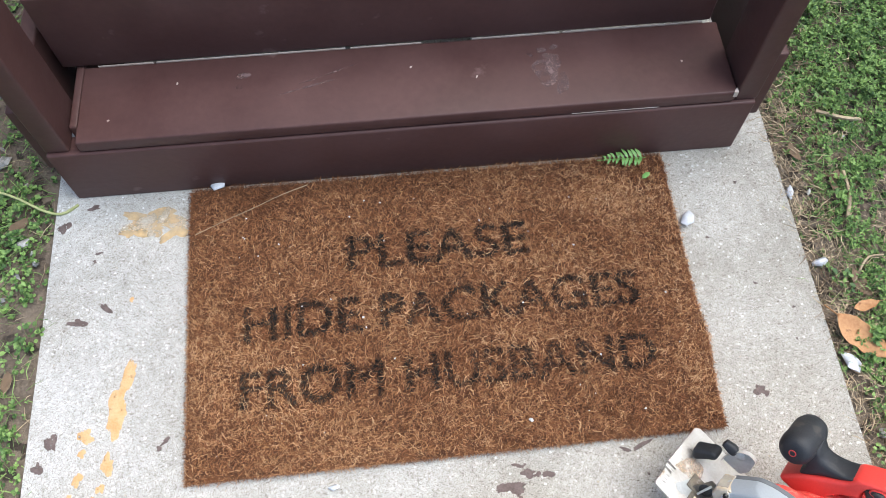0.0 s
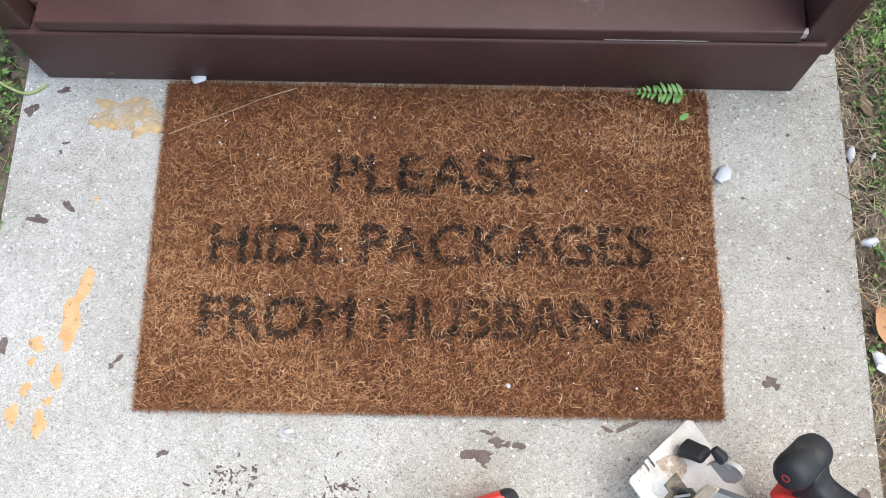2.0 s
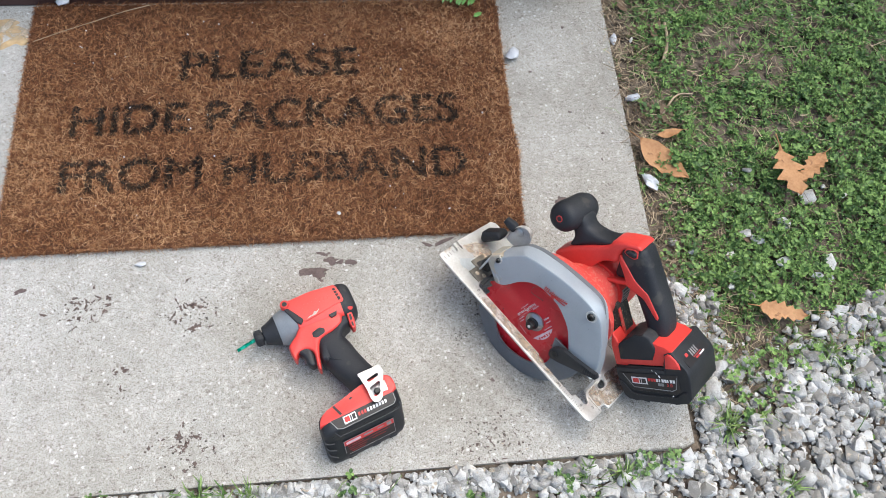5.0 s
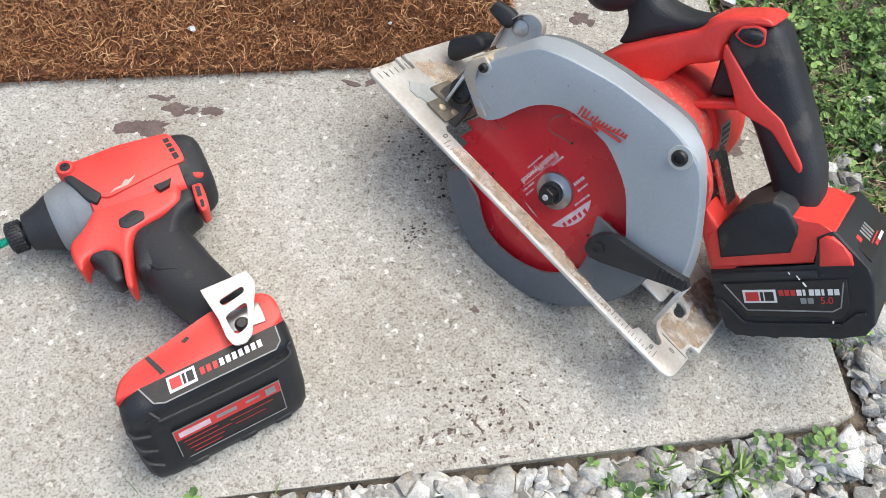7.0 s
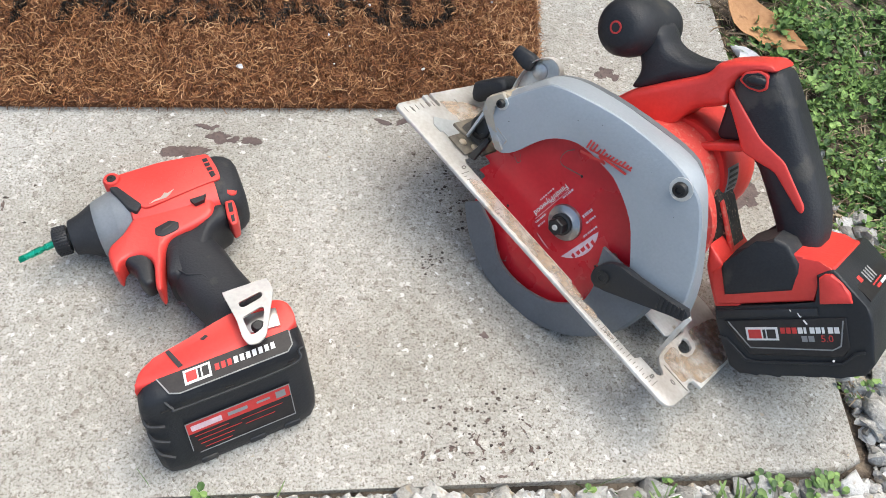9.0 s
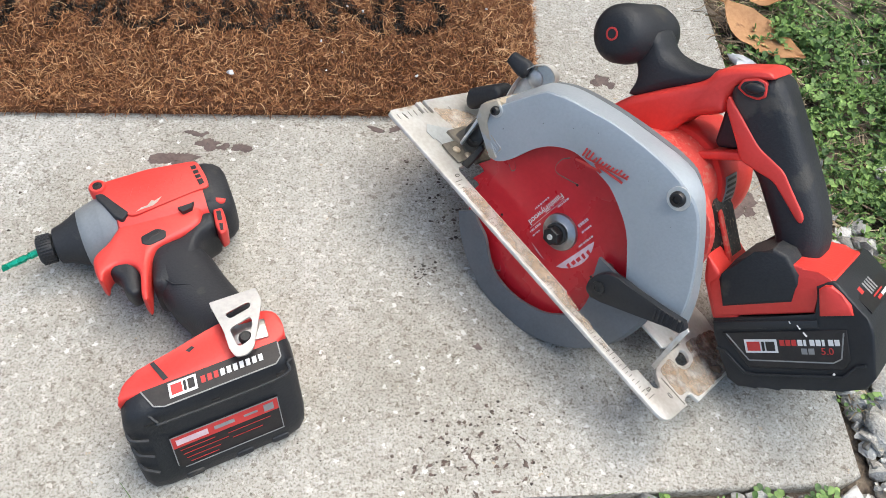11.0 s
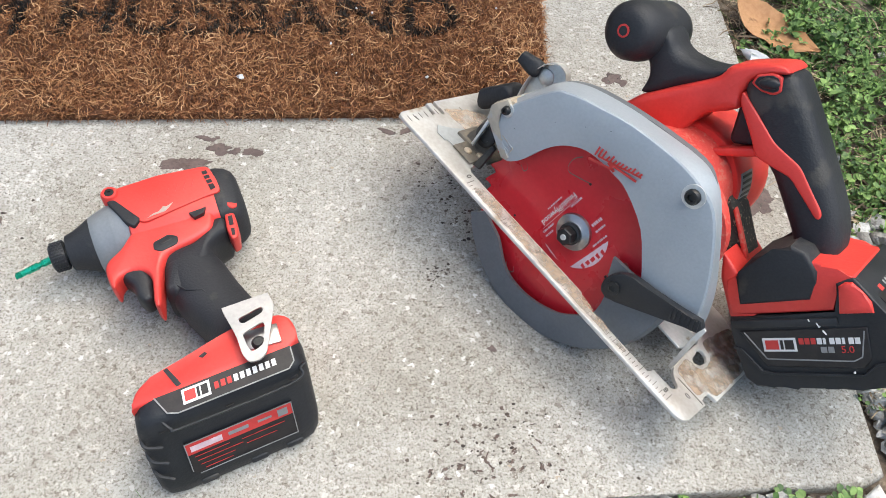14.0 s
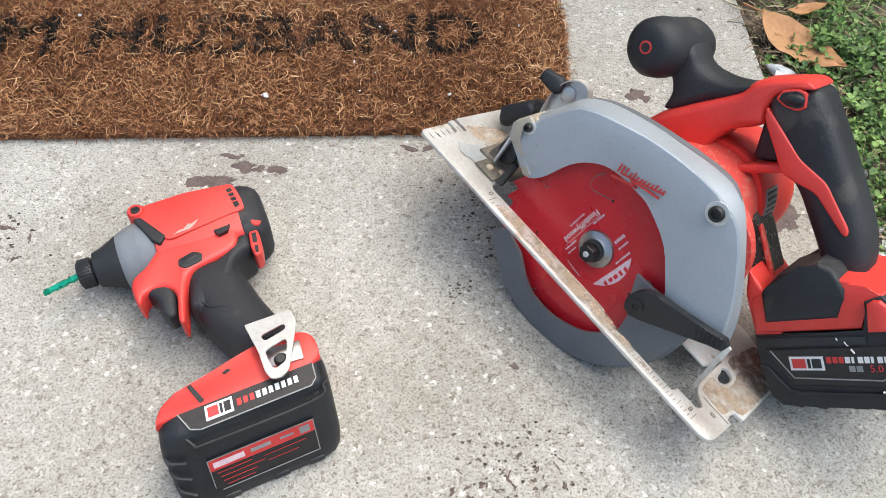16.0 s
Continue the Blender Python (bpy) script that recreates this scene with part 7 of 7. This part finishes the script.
def outer_cover(x, y):
    away = np.hypot(np.clip(x - 1.9, 0, 9) + np.clip(-0.7 - x, 0, 9), np.clip(y - 1.3, 0, 9))
    return np.where((x > 1.75) | (x < -0.6), np.clip(0.75 - away / 0.9 + 0.7 * field(x, y, 3, 17.0), 0, 1), 0.0)


weeds("clover", 16000, -1.8, 3.1, -0.25, 1.55, outer_cover, "thin weeds spreading over bare soil")
blades("grass", 16000, -1.8, 3.1, -0.35, 1.55, outer_cover, "sparse grass over bare soil", "grass", (0.015, 0.045), (0.0010, 0.0022), 0.4)


def tuft(x, y, n, tall, lean, label):
    """A clump of grass blades from one root."""
    turn, out = rng.uniform(0, 6.3, n), rng.uniform(0.15, 1.0, n) * lean
    root = np.stack([x + rng.normal(0, 0.004, n), y + rng.normal(0, 0.004, n), np.full(n, ground_height(x, y))], 1)
    tip = root + np.stack([np.cos(turn) * out, np.sin(turn) * out, rng.uniform(0.4, 1.0, n) * tall], 1)
    bend = np.stack([-np.cos(turn) * out * 0.12, -np.sin(turn) * out * 0.12, np.full(n, tall * 0.22)], 1)
    co, sz, ix = strands(root, tip, bend, rng.uniform(0.0016, 0.0034, n), rng)
    tagged(new("grass_tuft", mesh_from_arrays("grass_tuft", co, sz, ix, ["grass"])), label, "grass tuft", "grass tufts", "stuff")


def rosette(x, y, n, reach, leaf, label):
    """A low leafy weed: oval leaves on short stalks round one root."""
    turn = rng.uniform(0, 6.3, n)
    r = rng.uniform(0.1, 1.0, n) * reach
    co, sz, ix = leaflets(x + np.cos(turn) * r, y + np.sin(turn) * r, ground_height(x, y) + 0.008 + rng.uniform(0, 0.020, n) * (1.2 - r / reach), rng.uniform(0.6, 1.2, n) * leaf, rng.normal(0.15, 0.3, n), turn + rng.normal(0, 0.5, n), 0.95)
    tagged(new("leafy_weed", mesh_from_arrays("leafy_weed", co, sz, ix, ["clover"], smooth=True)), label, "weed", "leafy weeds", "stuff")


for x, y, n, tall, lean in ((1.000, -0.318, 46, 0.030, 0.036), (1.006, -0.300, 20, 0.024, 0.030), (0.843, -0.368, 40, 0.028, 0.028), (0.795, -0.362, 26, 0.022, 0.022), (1.064, -0.402, 34, 0.026, 0.028), (0.299, -0.358, 40, 0.022, 0.026), (0.330, -0.360, 30, 0.022, 0.024),
                            (0.362, -0.358, 40, 0.024, 0.024), (0.255, -0.362, 26, 0.020, 0.022), (1.176, -0.220, 34, 0.026, 0.028), (1.043, -0.309, 24, 0.022, 0.026)):
    tuft(x, y, n, tall, lean, "tuft of green grass growing through gravel")
for x, y, n, reach, leaf in ((0.916, -0.360, 46, 0.017, 0.0058), (0.874, -0.362, 54, 0.019, 0.0060), (0.968, -0.272, 36, 0.018, 0.0050), (1.090, -0.273, 30, 0.024, 0.0056), (0.995, -0.060, 40, 0.030, 0.0066), (0.990, -0.085, 36, 0.026, 0.0066), (1.020, 0.020, 36, 0.032, 0.0066), (1.000, 0.205, 26, 0.022, 0.0075), (-0.246, 0.250, 34, 0.022, 0.0080), (-0.262, 0.215, 34, 0.026, 0.0080), (-0.250, 0.330, 26, 0.022, 0.0070)):
    rosette(x, y, n, reach, leaf, "low leafy green weed beside the concrete")

# fallen leaves: lobed, curled
OUTLINES = {
    "oak": ([(0, 0.012), (0.10, 0.05), (0.17, 0.19), (0.24, 0.09), (0.34, 0.31), (0.45, 0.12), (0.56, 0.36), (0.67, 0.13), (0.78, 0.22), (0.90, 0.10), (1, 0.005)],
            [(0, 0.012), (0.12, 0.05), (0.20, 0.22), (0.28, 0.10), (0.40, 0.34), (0.50, 0.13), (0.61, 0.31), (0.72, 0.12), (0.82, 0.19), (0.92, 0.08), (1, 0.005)]),
    "long": ([(0, 0.02), (0.06, 0.13), (0.12, 0.11), (0.20, 0.22), (0.27, 0.17), (0.36, 0.21), (0.45, 0.11), (0.52, 0.15), (0.60, 0.07), (0.70, 0.16), (0.76, 0.09), (0.86, 0.11), (0.93, 0.04), (1, 0.01)],
             [(0, 0.02), (0.09, 0.17), (0.16, 0.13), (0.28, 0.20), (0.35, 0.13), (0.46, 0.23), (0.55, 0.12), (0.66, 0.18), (0.73, 0.10), (0.84, 0.13), (0.92, 0.05), (1, 0.01)]),
    "broad": ([(0, 0.02), (0.08, 0.13), (0.2, 0.20), (0.34, 0.22), (0.46, 0.19), (0.56, 0.21), (0.68, 0.15), (0.80, 0.12), (0.9, 0.06), (1, 0.01)],
              [(0, 0.02), (0.08, 0.12), (0.18, 0.19), (0.32, 0.20), (0.45, 0.23), (0.58, 0.17), (0.70, 0.16), (0.82, 0.09), (0.92, 0.05), (1, 0.01)]),
    "oval": ([(0, 0.01), (0.2, 0.16), (0.5, 0.22), (0.8, 0.13), (1, 0.005)], [(0, 0.01), (0.2, 0.18), (0.5, 0.20), (0.8, 0.15), (1, 0.005)])}


def oak(length, shape="oak", curl=0.15, seed=1):
    """A dead leaf with its midrib, swept lobes and a curl."""
    left, right = OUTLINES[shape]
    bm = bmesh.new()
    prev, n = None, 44
    for i in range(n + 1):
        t = i / n
        wl = float(np.interp(t, [p[0] for p in left], [p[1] for p in left]))
        wr = float(np.interp(t, [p[0] for p in right], [p[1] for p in right]))
        zc = curl * (t - 0.5) ** 2 + 0.02 * math.sin(t * 7 + seed)
        line = []
        for sd, w in ((-1, wl), (-0.5, wl), (0, 0), (0.5, wr), (1, wr)):
            off = sd * w
            line.append(bm.verts.new(Vector((t + 0.30 * abs(off), off, zc + curl * 1.5 * off * off + 0.015 * math.sin(12 * t + 4 * sd)))) )
        for v in line:
            v.co *= length
        if prev:
            for j in range(4):
                bm.faces.new((prev[j], prev[j + 1], line[j + 1], line[j]))
        prev = line
    bmesh.ops.recalc_face_normals(bm, faces=bm.faces[:])
    bmesh.ops.solidify(bm, geom=bm.faces[:], thickness=0.0006)
    rod(bm, (-0.22 * length, 0.02 * length, 0.03 * length), (0.03 * length, 0, (curl * 0.25 + 0.01) * length), 0.010 * length, 6)
    return bm


for i, (x, y, z, ln, rz, rx, lobes, curl) in enumerate(((0.968, 0.146, 0.001, 0.098, -49, 8, "broad", 0.34), (1.182, 0.112, 0.022, 0.090, -82, -6, "oak", 0.05), (1.258, 0.098, 0.012, 0.075, -140, 12, "long", 0.2), (1.083, -0.152, 0.002, 0.072, -14, 8, "long", 0.40), (1.040, 0.160, 0.004, 0.042, -170, 10, "oval", 0.3))):
    ob = new("fallen_leaf", finish("fallen_leaf", oak(ln, lobes, curl, i + 2), "oak_leaf", 60))
    ob.matrix_world = pose(x, y, z + 0.008, rx, 4, rz)
    tagged(ob, "curled tan dead oak leaf lying on weeds", "leaf", "fallen leaves")
for i, (x, y, ln, rz) in enumerate(((1.035, 0.36, 0.045, 60), (1.00, 0.42, 0.04, 100), (1.29, 0.17, 0.03, 30), (1.09, -0.02, 0.04, -40), (-0.27, 0.16, 0.035, 90), (-0.30, 0.43, 0.04, 40), (1.02, 0.22, 0.05, -70))):
    ob = new("dead_leaf", finish("dead_leaf", oak(ln, "oval", 0.4, i + 20), "straw", 60))
    ob.matrix_world = pose(x, y, ground_height(x, y) + 0.012, 10, 5, rz)
    tagged(ob, "small dry curled brown leaf among weeds", "leaf", "dry leaves")

# twigs and the long pale stalk beside the steps
for pts, r in (([(1.045, 0.31, 0.004), (1.060, 0.35, 0.006), (1.065, 0.395, 0.004)], 0.0035), ([(1.06, 0.52, 0.0), (1.10, 0.50, 0.002), (1.13, 0.495, 0.0)], 0.004), ([(1.02, 0.20, 0.002), (1.05, 0.235, 0.006), (1.08, 0.24, 0.002)], 0.002)):
    bm = bmesh.new()
    loft(bm, [(p, r * (1 - 0.3 * j / 8), r) for j, p in enumerate(curve_points(pts, 8))], (0, 0, 1), 8)
    tagged(part("twig", bm, "straw"), "short dry grey-brown twig on the ground", "twig", "twigs")
bm = bmesh.new()
loft(bm, [(p, 0.0022, 0.0022) for p in curve_points([(-0.52, 0.585, 0.05), (-0.44, 0.570, 0.045), (-0.36, 0.515, 0.030), (-0.29, 0.487, 0.018), (-0.245, 0.462, 0.008), (-0.215, 0.455, 0.0030), (-0.190, 0.470, 0.0025)], 18)], (0, 0, 1), 8)
tagged(part("pale_stalk", bm, "green_stalk"), "long pale green-yellow stalk bent onto concrete", "stalk")

# ---- spots of paint and dirt on the pad ----
def splat(cx, cy, rx, ry, turn, seed, h=0.0006, rough=0.30):
    """A low irregular blot with an uneven rim."""
    r = random.Random(seed)
    ph = [r.uniform(0, 6.3) for _ in range(4)]
    am = [r.uniform(0.4, 1.0) * rough / (i + 1) ** 0.6 for i in range(4)]
    bm = bmesh.new()
    top = bm.verts.new((0, 0, h))
    ring1, ring2 = [], []
    n = 54
    for i in range(n):
        a = 2 * math.pi * i / n
        k = 1 + sum(m * math.sin((j + 2) * a + p) for j, (m, p) in enumerate(zip(am, ph))) + r.uniform(-0.13, 0.13)
        ring1.append(bm.verts.new((rx * k * 0.82 * math.cos(a), ry * k * 0.82 * math.sin(a), h * 0.9)))
        ring2.append(bm.verts.new((rx * k * math.cos(a), ry * k * math.sin(a), -0.0003)))
    for i in range(n):
        j = (i + 1) % n
        bm.faces.new((top, ring1[i], ring1[j]))
        bm.faces.new((ring1[i], ring2[i], ring2[j], ring1[j]))
    bmesh.ops.transform(bm, matrix=pose(cx, cy, 0.0, 0, 0, turn), verts=bm.verts[:])
    return bm


brown = ((0.449, -0.051, 0.020, 0.009, 8), (0.457, -0.063, 0.005, 0.003, -40), (0.474, -0.034, 0.011, 0.006, 10), (0.487, -0.037, 0.005, 0.004, 0), (0.502, -0.038, 0.009, 0.005, 0), (0.461, -0.022, 0.008, 0.003, -20), (0.470, -0.022, 0.004, 0.002, 10),
         (0.640, -0.012, 0.014, 0.004, 25), (0.616, -0.016, 0.008, 0.003, -10), (0.827, 0.048, 0.009, 0.008, 0), (0.835, 0.043, 0.005, 0.006, 30), (-0.173, 0.261, 0.013, 0.007, -8), (-0.132, 0.281, 0.012, 0.005, -55),
         (-0.156, 0.364, 0.003, 0.003, 0), (-0.150, 0.378, 0.008, 0.002, 0), (-0.210, 0.430, 0.009, 0.011, 0), (-0.165, 0.462, 0.010, 0.005, 0), (-0.032, 0.066, 0.007, 0.004, 30), (-0.041, 0.056, 0.004, 0.004, 0), (-0.195, 0.080, 0.008, 0.014, 20),
         (-0.210, 0.045, 0.007, 0.010, 0), (0.041, -0.056, 0.009, 0.004, 30), (0.884, 0.396, 0.003, 0.003, 0), (0.814, 0.301, 0.003, 0.002, 0), (0.688, -0.230, 0.0032, 0.0030, 0), (0.868, 0.215, 0.003, 0.0025, 0), (0.915, 0.17, 0.0025, 0.002, 0), (0.925, -0.100, 0.017, 0.014, 20), (0.891, -0.140, 0.006, 0.011, 10), (0.905, 0.12, 0.002, 0.002, 0))
for i, (x, y, rx, ry, tn) in enumerate(brown):
    part("paint_drip", splat(x, y, rx, ry, tn, 40 + i), "stain_brown", pad, "dark brown dried paint drip")
orange = ((-0.094, 0.160, 0.010, 0.034, -16), (-0.105, 0.112, 0.015, 0.034, -12), (-0.147, 0.084, 0.013, 0.010, 0), (-0.150, 0.060, 0.006, 0.006, 0), (-0.113, 0.040, 0.009, 0.016, -12), (-0.153, 0.024, 0.007, 0.010, -20), (-0.120, 0.008, 0.006, 0.007, 0),
          (-0.127, -0.022, 0.011, 0.016, -15), (-0.165, -0.010, 0.009, 0.015, -20), (-0.185, -0.100, 0.008, 0.005, 0), (-0.094, 0.292, 0.004, 0.004, 0))
for i, (x, y, rx, ry, tn) in enumerate(orange):
    part("paint_drip", splat(x, y, rx, ry, tn, 140 + i), "stain_orange", pad, "faded orange paint drip")
for i, (x, y, rx, ry, tn) in enumerate(((-0.075, 0.428, 0.050, 0.022, -8), (-0.030, 0.410, 0.030, 0.018, 20), (-0.100, 0.410, 0.020, 0.012, 0))):
    part("pale_stain", splat(x, y, rx, ry, tn, 170 + i, 0.0003, 0.5), "stain_pale", pad, "pale yellow stain worn thin")

# muddy prints: broken patches of dried mud
pr = random.Random(8)
for cx, cy, sx, sy, n in ((0.134, -0.088, 0.026, 0.016, 26), (0.276, -0.105, 0.020, 0.020, 24), (0.286, -0.290, 0.024, 0.018, 24), (0.185, -0.197, 0.014, 0.012, 5), (0.692, -0.308, 0.030, 0.018, 40)):
    for i in range(n):
        x, y = cx + pr.gauss(0, sx * 0.8), cy + pr.gauss(0, sy * 0.8)
        k = 0.45 if n == 40 else 0.75
        part("mud_patch", splat(x, y, pr.uniform(0.002, 0.008) * k, pr.uniform(0.0015, 0.004) * k, pr.uniform(0, 180), pr.randint(0, 9999), 0.0005, 0.45), "mud", pad, "dried dark mud flake")

# clusters of dark dirt specks, like muddy prints
rng = np.random.default_rng(23)
cos, tris, at = [], [], 0
for cx, cy, sx, sy, n in ((0.134, -0.088, 0.022, 0.014, 46), (0.276, -0.105, 0.020, 0.018, 90), (0.286, -0.290, 0.024, 0.018, 70), (0.185, -0.197, 0.016, 0.014, 26), (0.690, -0.305, 0.030, 0.020, 110), (0.664, -0.085, 0.009, 0.012, 30), (0.673, -0.118, 0.008, 0.010, 34), (0.658, -0.161, 0.006, 0.004, 22), (0.647, -0.164, 0.006, 0.004, 16), (0.650, -0.062, 0.012, 0.012, 20), (0.610, -0.300, 0.05, 0.02, 14),
                          (0.55, -0.15, 0.25, 0.12, 124), (-0.1, 0.2, 0.08, 0.25, 50), (0.87, 0.2, 0.06, 0.25, 40), (0.1, -0.2, 0.25, 0.08, 60), (0.80, -0.28, 0.08, 0.04, 30), (0.27, -0.045, 0.10, 0.012, 50)):
    for _ in range(n):
        x, y = cx + rng.normal(0, sx), cy + rng.normal(0, sy)
        if not (-0.22 < x < 0.945 and -0.335 < y < 0.46) or (-0.01 < x < 0.775 and -0.005 < y < 0.48):
            continue
        big = 0.0022 if n < 120 and sx < 0.04 else 0.0010
        r, k = rng.uniform(0.0003, big), 8
        a = np.arange(k) * 2 * math.pi / k
        rr = r * rng.uniform(0.6, 1.3, k)
        cos.append(np.concatenate([np.stack([x + rr * np.cos(a), y + rr * 0.8 * np.sin(a), np.full(k, -0.0002)], 1), [[x, y, 0.0007]]]))
        tris.append(np.array([[i, (i + 1) % k, k] for i in range(k)]) + at)
        at += k + 1
tri = np.concatenate(tris)
ob = new("dirt_speck", mesh_from_arrays("dirt_speck", np.concatenate(cos), np.full(len(tri), 3), tri.ravel(), ["dirt"]))
tagged(ob, "dark brown dirt specks in muddy print clusters", "dirt", kind="stuff")

# ---- pebbles, fern tip and crumbs ----
for i, (x, y, z, s, rz) in enumerate(((0.038, 0.474, 0.012, 0.0125, 10), (0.788, 0.334, 0.009, 0.0165, 60), (0.979, 0.238, 0.000, 0.0135, 20), (0.970, 0.370, -0.004, 0.0120, 80), (0.204, -0.025, 0.004, 0.0075, 0), (0.974, 0.074, 0.000, 0.017, -50), (1.099, -0.028, 0.004, 0.012, 20), (1.117, -0.039, 0.004, 0.011, -30), (1.070, -0.095, 0.004, 0.011, 0), (1.057, -0.114, 0.003, 0.008, 50), (1.011, -0.049, 0.0, 0.008, 80), (1.146, -0.079, 0.004, 0.011, 10), (1.191, -0.105, 0.004, 0.009, 0), (1.220, -0.083, 0.004, 0.014, 80), (1.243, -0.162, 0.004, 0.014, 30), (0.980, -0.115, 0.002, 0.013, -60), (0.991, -0.269, 0.004, 0.018, 70), (0.973, -0.301, 0.003, 0.015, 100), (1.132, 0.083, 0.006, 0.008, 0), (1.275, 0.030, 0.006, 0.008, 40), (-0.307, 0.671, 0.0, 0.014, 0), (-0.325, 0.566, 0.0, 0.017, 60), (-0.272, 0.408, 0.002, 0.012, 30))):
    co, tri = ROCKS[i % 16]
    me = mesh_from_arrays("pebble", co * s * (1.25, 0.85, 0.75), np.full(len(tri), 3), tri.ravel(), ["quartz" if i < 6 else "limestone"], smooth=True)
    me.set_sharp_from_angle(angle=radians(62))
    ob = new("pebble", me)
    ob.matrix_world = pose(x, y, z, 0, 0, rz)
    tagged(ob, "white quartz pebble lying loose" if i < 6 else "pale limestone pebble lying among weeds", "pebble", "pebbles")

fern = thing("fern_tip", "small green fern tip lying on the mat", "fern", pose(0.742, 0.449, 0.0185, 0, -3, 178) @ Matrix.Scale(0.78, 4))
bm = bmesh.new()
rod(bm, (0, 0, 0), (0.105, 0.004, 0), 0.0008, 6)
part("stem", bm, "fern", fern)
for i in range(9):
    for side in (-1, 1):
        t = 0.010 + 0.0095 * i
        ln = 0.021 * (1 - (i / 9.5) ** 1.6) + 0.003
        fr = random.Random(i * 2 + side)
        ln *= fr.uniform(0.8, 1.15)
        lift = fr.uniform(-0.002, 0.006)
        sweep = fr.uniform(0.15, 0.6)
        bm = bmesh.new()
        prev = None
        for j in range(7):
            q = j / 6
            w = 0.0042 * math.sin(math.pi * min(0.98, q * 0.9 + 0.08)) ** 0.7 * (1 - 0.04 * i)
            c = Vector((t + sweep * ln * q, side * ln * q, 0.003 * math.sin(q * 3) - 0.002 * q + lift * q))
            row = [bm.verts.new(c + Vector((-w, 0, 0.0006))), bm.verts.new(c), bm.verts.new(c + Vector((w, 0, 0.0006)))]
            if prev:
                bm.faces.new((prev[0], prev[1], row[1], row[0]))
                bm.faces.new((prev[1], prev[2], row[2], row[1]))
            prev = row
        part("leaflet", bm, "fern", fern)
bm = bmesh.new()
pts = [(0, 0), (0.006, 0.005), (0.014, 0.005), (0.020, 0.001), (0.014, -0.003), (0.006, -0.003)]
prism(bm, pts, 0, 0.0005, "z")
ob = part("leaf_scrap", bm, "fern")
ob.matrix_world = pose(0.728, 0.409, 0.0185, 4, 8, 35)
tagged(ob, "small green leaf scrap on the mat", "leaf")
bm = bmesh.new()
loft(bm, [(p, 0.0006, 0.0006) for p in curve_points([(0.005, 0.385, 0.017), (0.05, 0.404, 0.0185), (0.098, 0.423, 0.019), (0.14, 0.442, 0.0185), (0.185, 0.458, 0.017)], 14)], (0, 0, 1), 6)
tagged(part("dry_straw_stalk", bm, "straw"), "thin dry grass stalk lying across the mat", "straw")
rng = np.random.default_rng(77)
K = 46
x, y = rng.uniform(0.02, 0.74, K), rng.uniform(0.02, 0.44, K)
tagged(scatter_rocks("crumb", x, y, np.full(K, 0.0150), rng.uniform(0.0010, 0.0024, K), ["quartz"]), "pale grit crumbs caught in the pile", "grit", kind="stuff")
co, tri = ROCKS[5]
ob = new("pebble", mesh_from_arrays("pebble", co * 0.0040, np.full(len(tri), 3), tri.ravel(), ["quartz"]))
ob.location = (0.488, 0.036, 0.0155)
tagged(ob, "small grey pebble caught in the mat", "pebble", "pebbles")
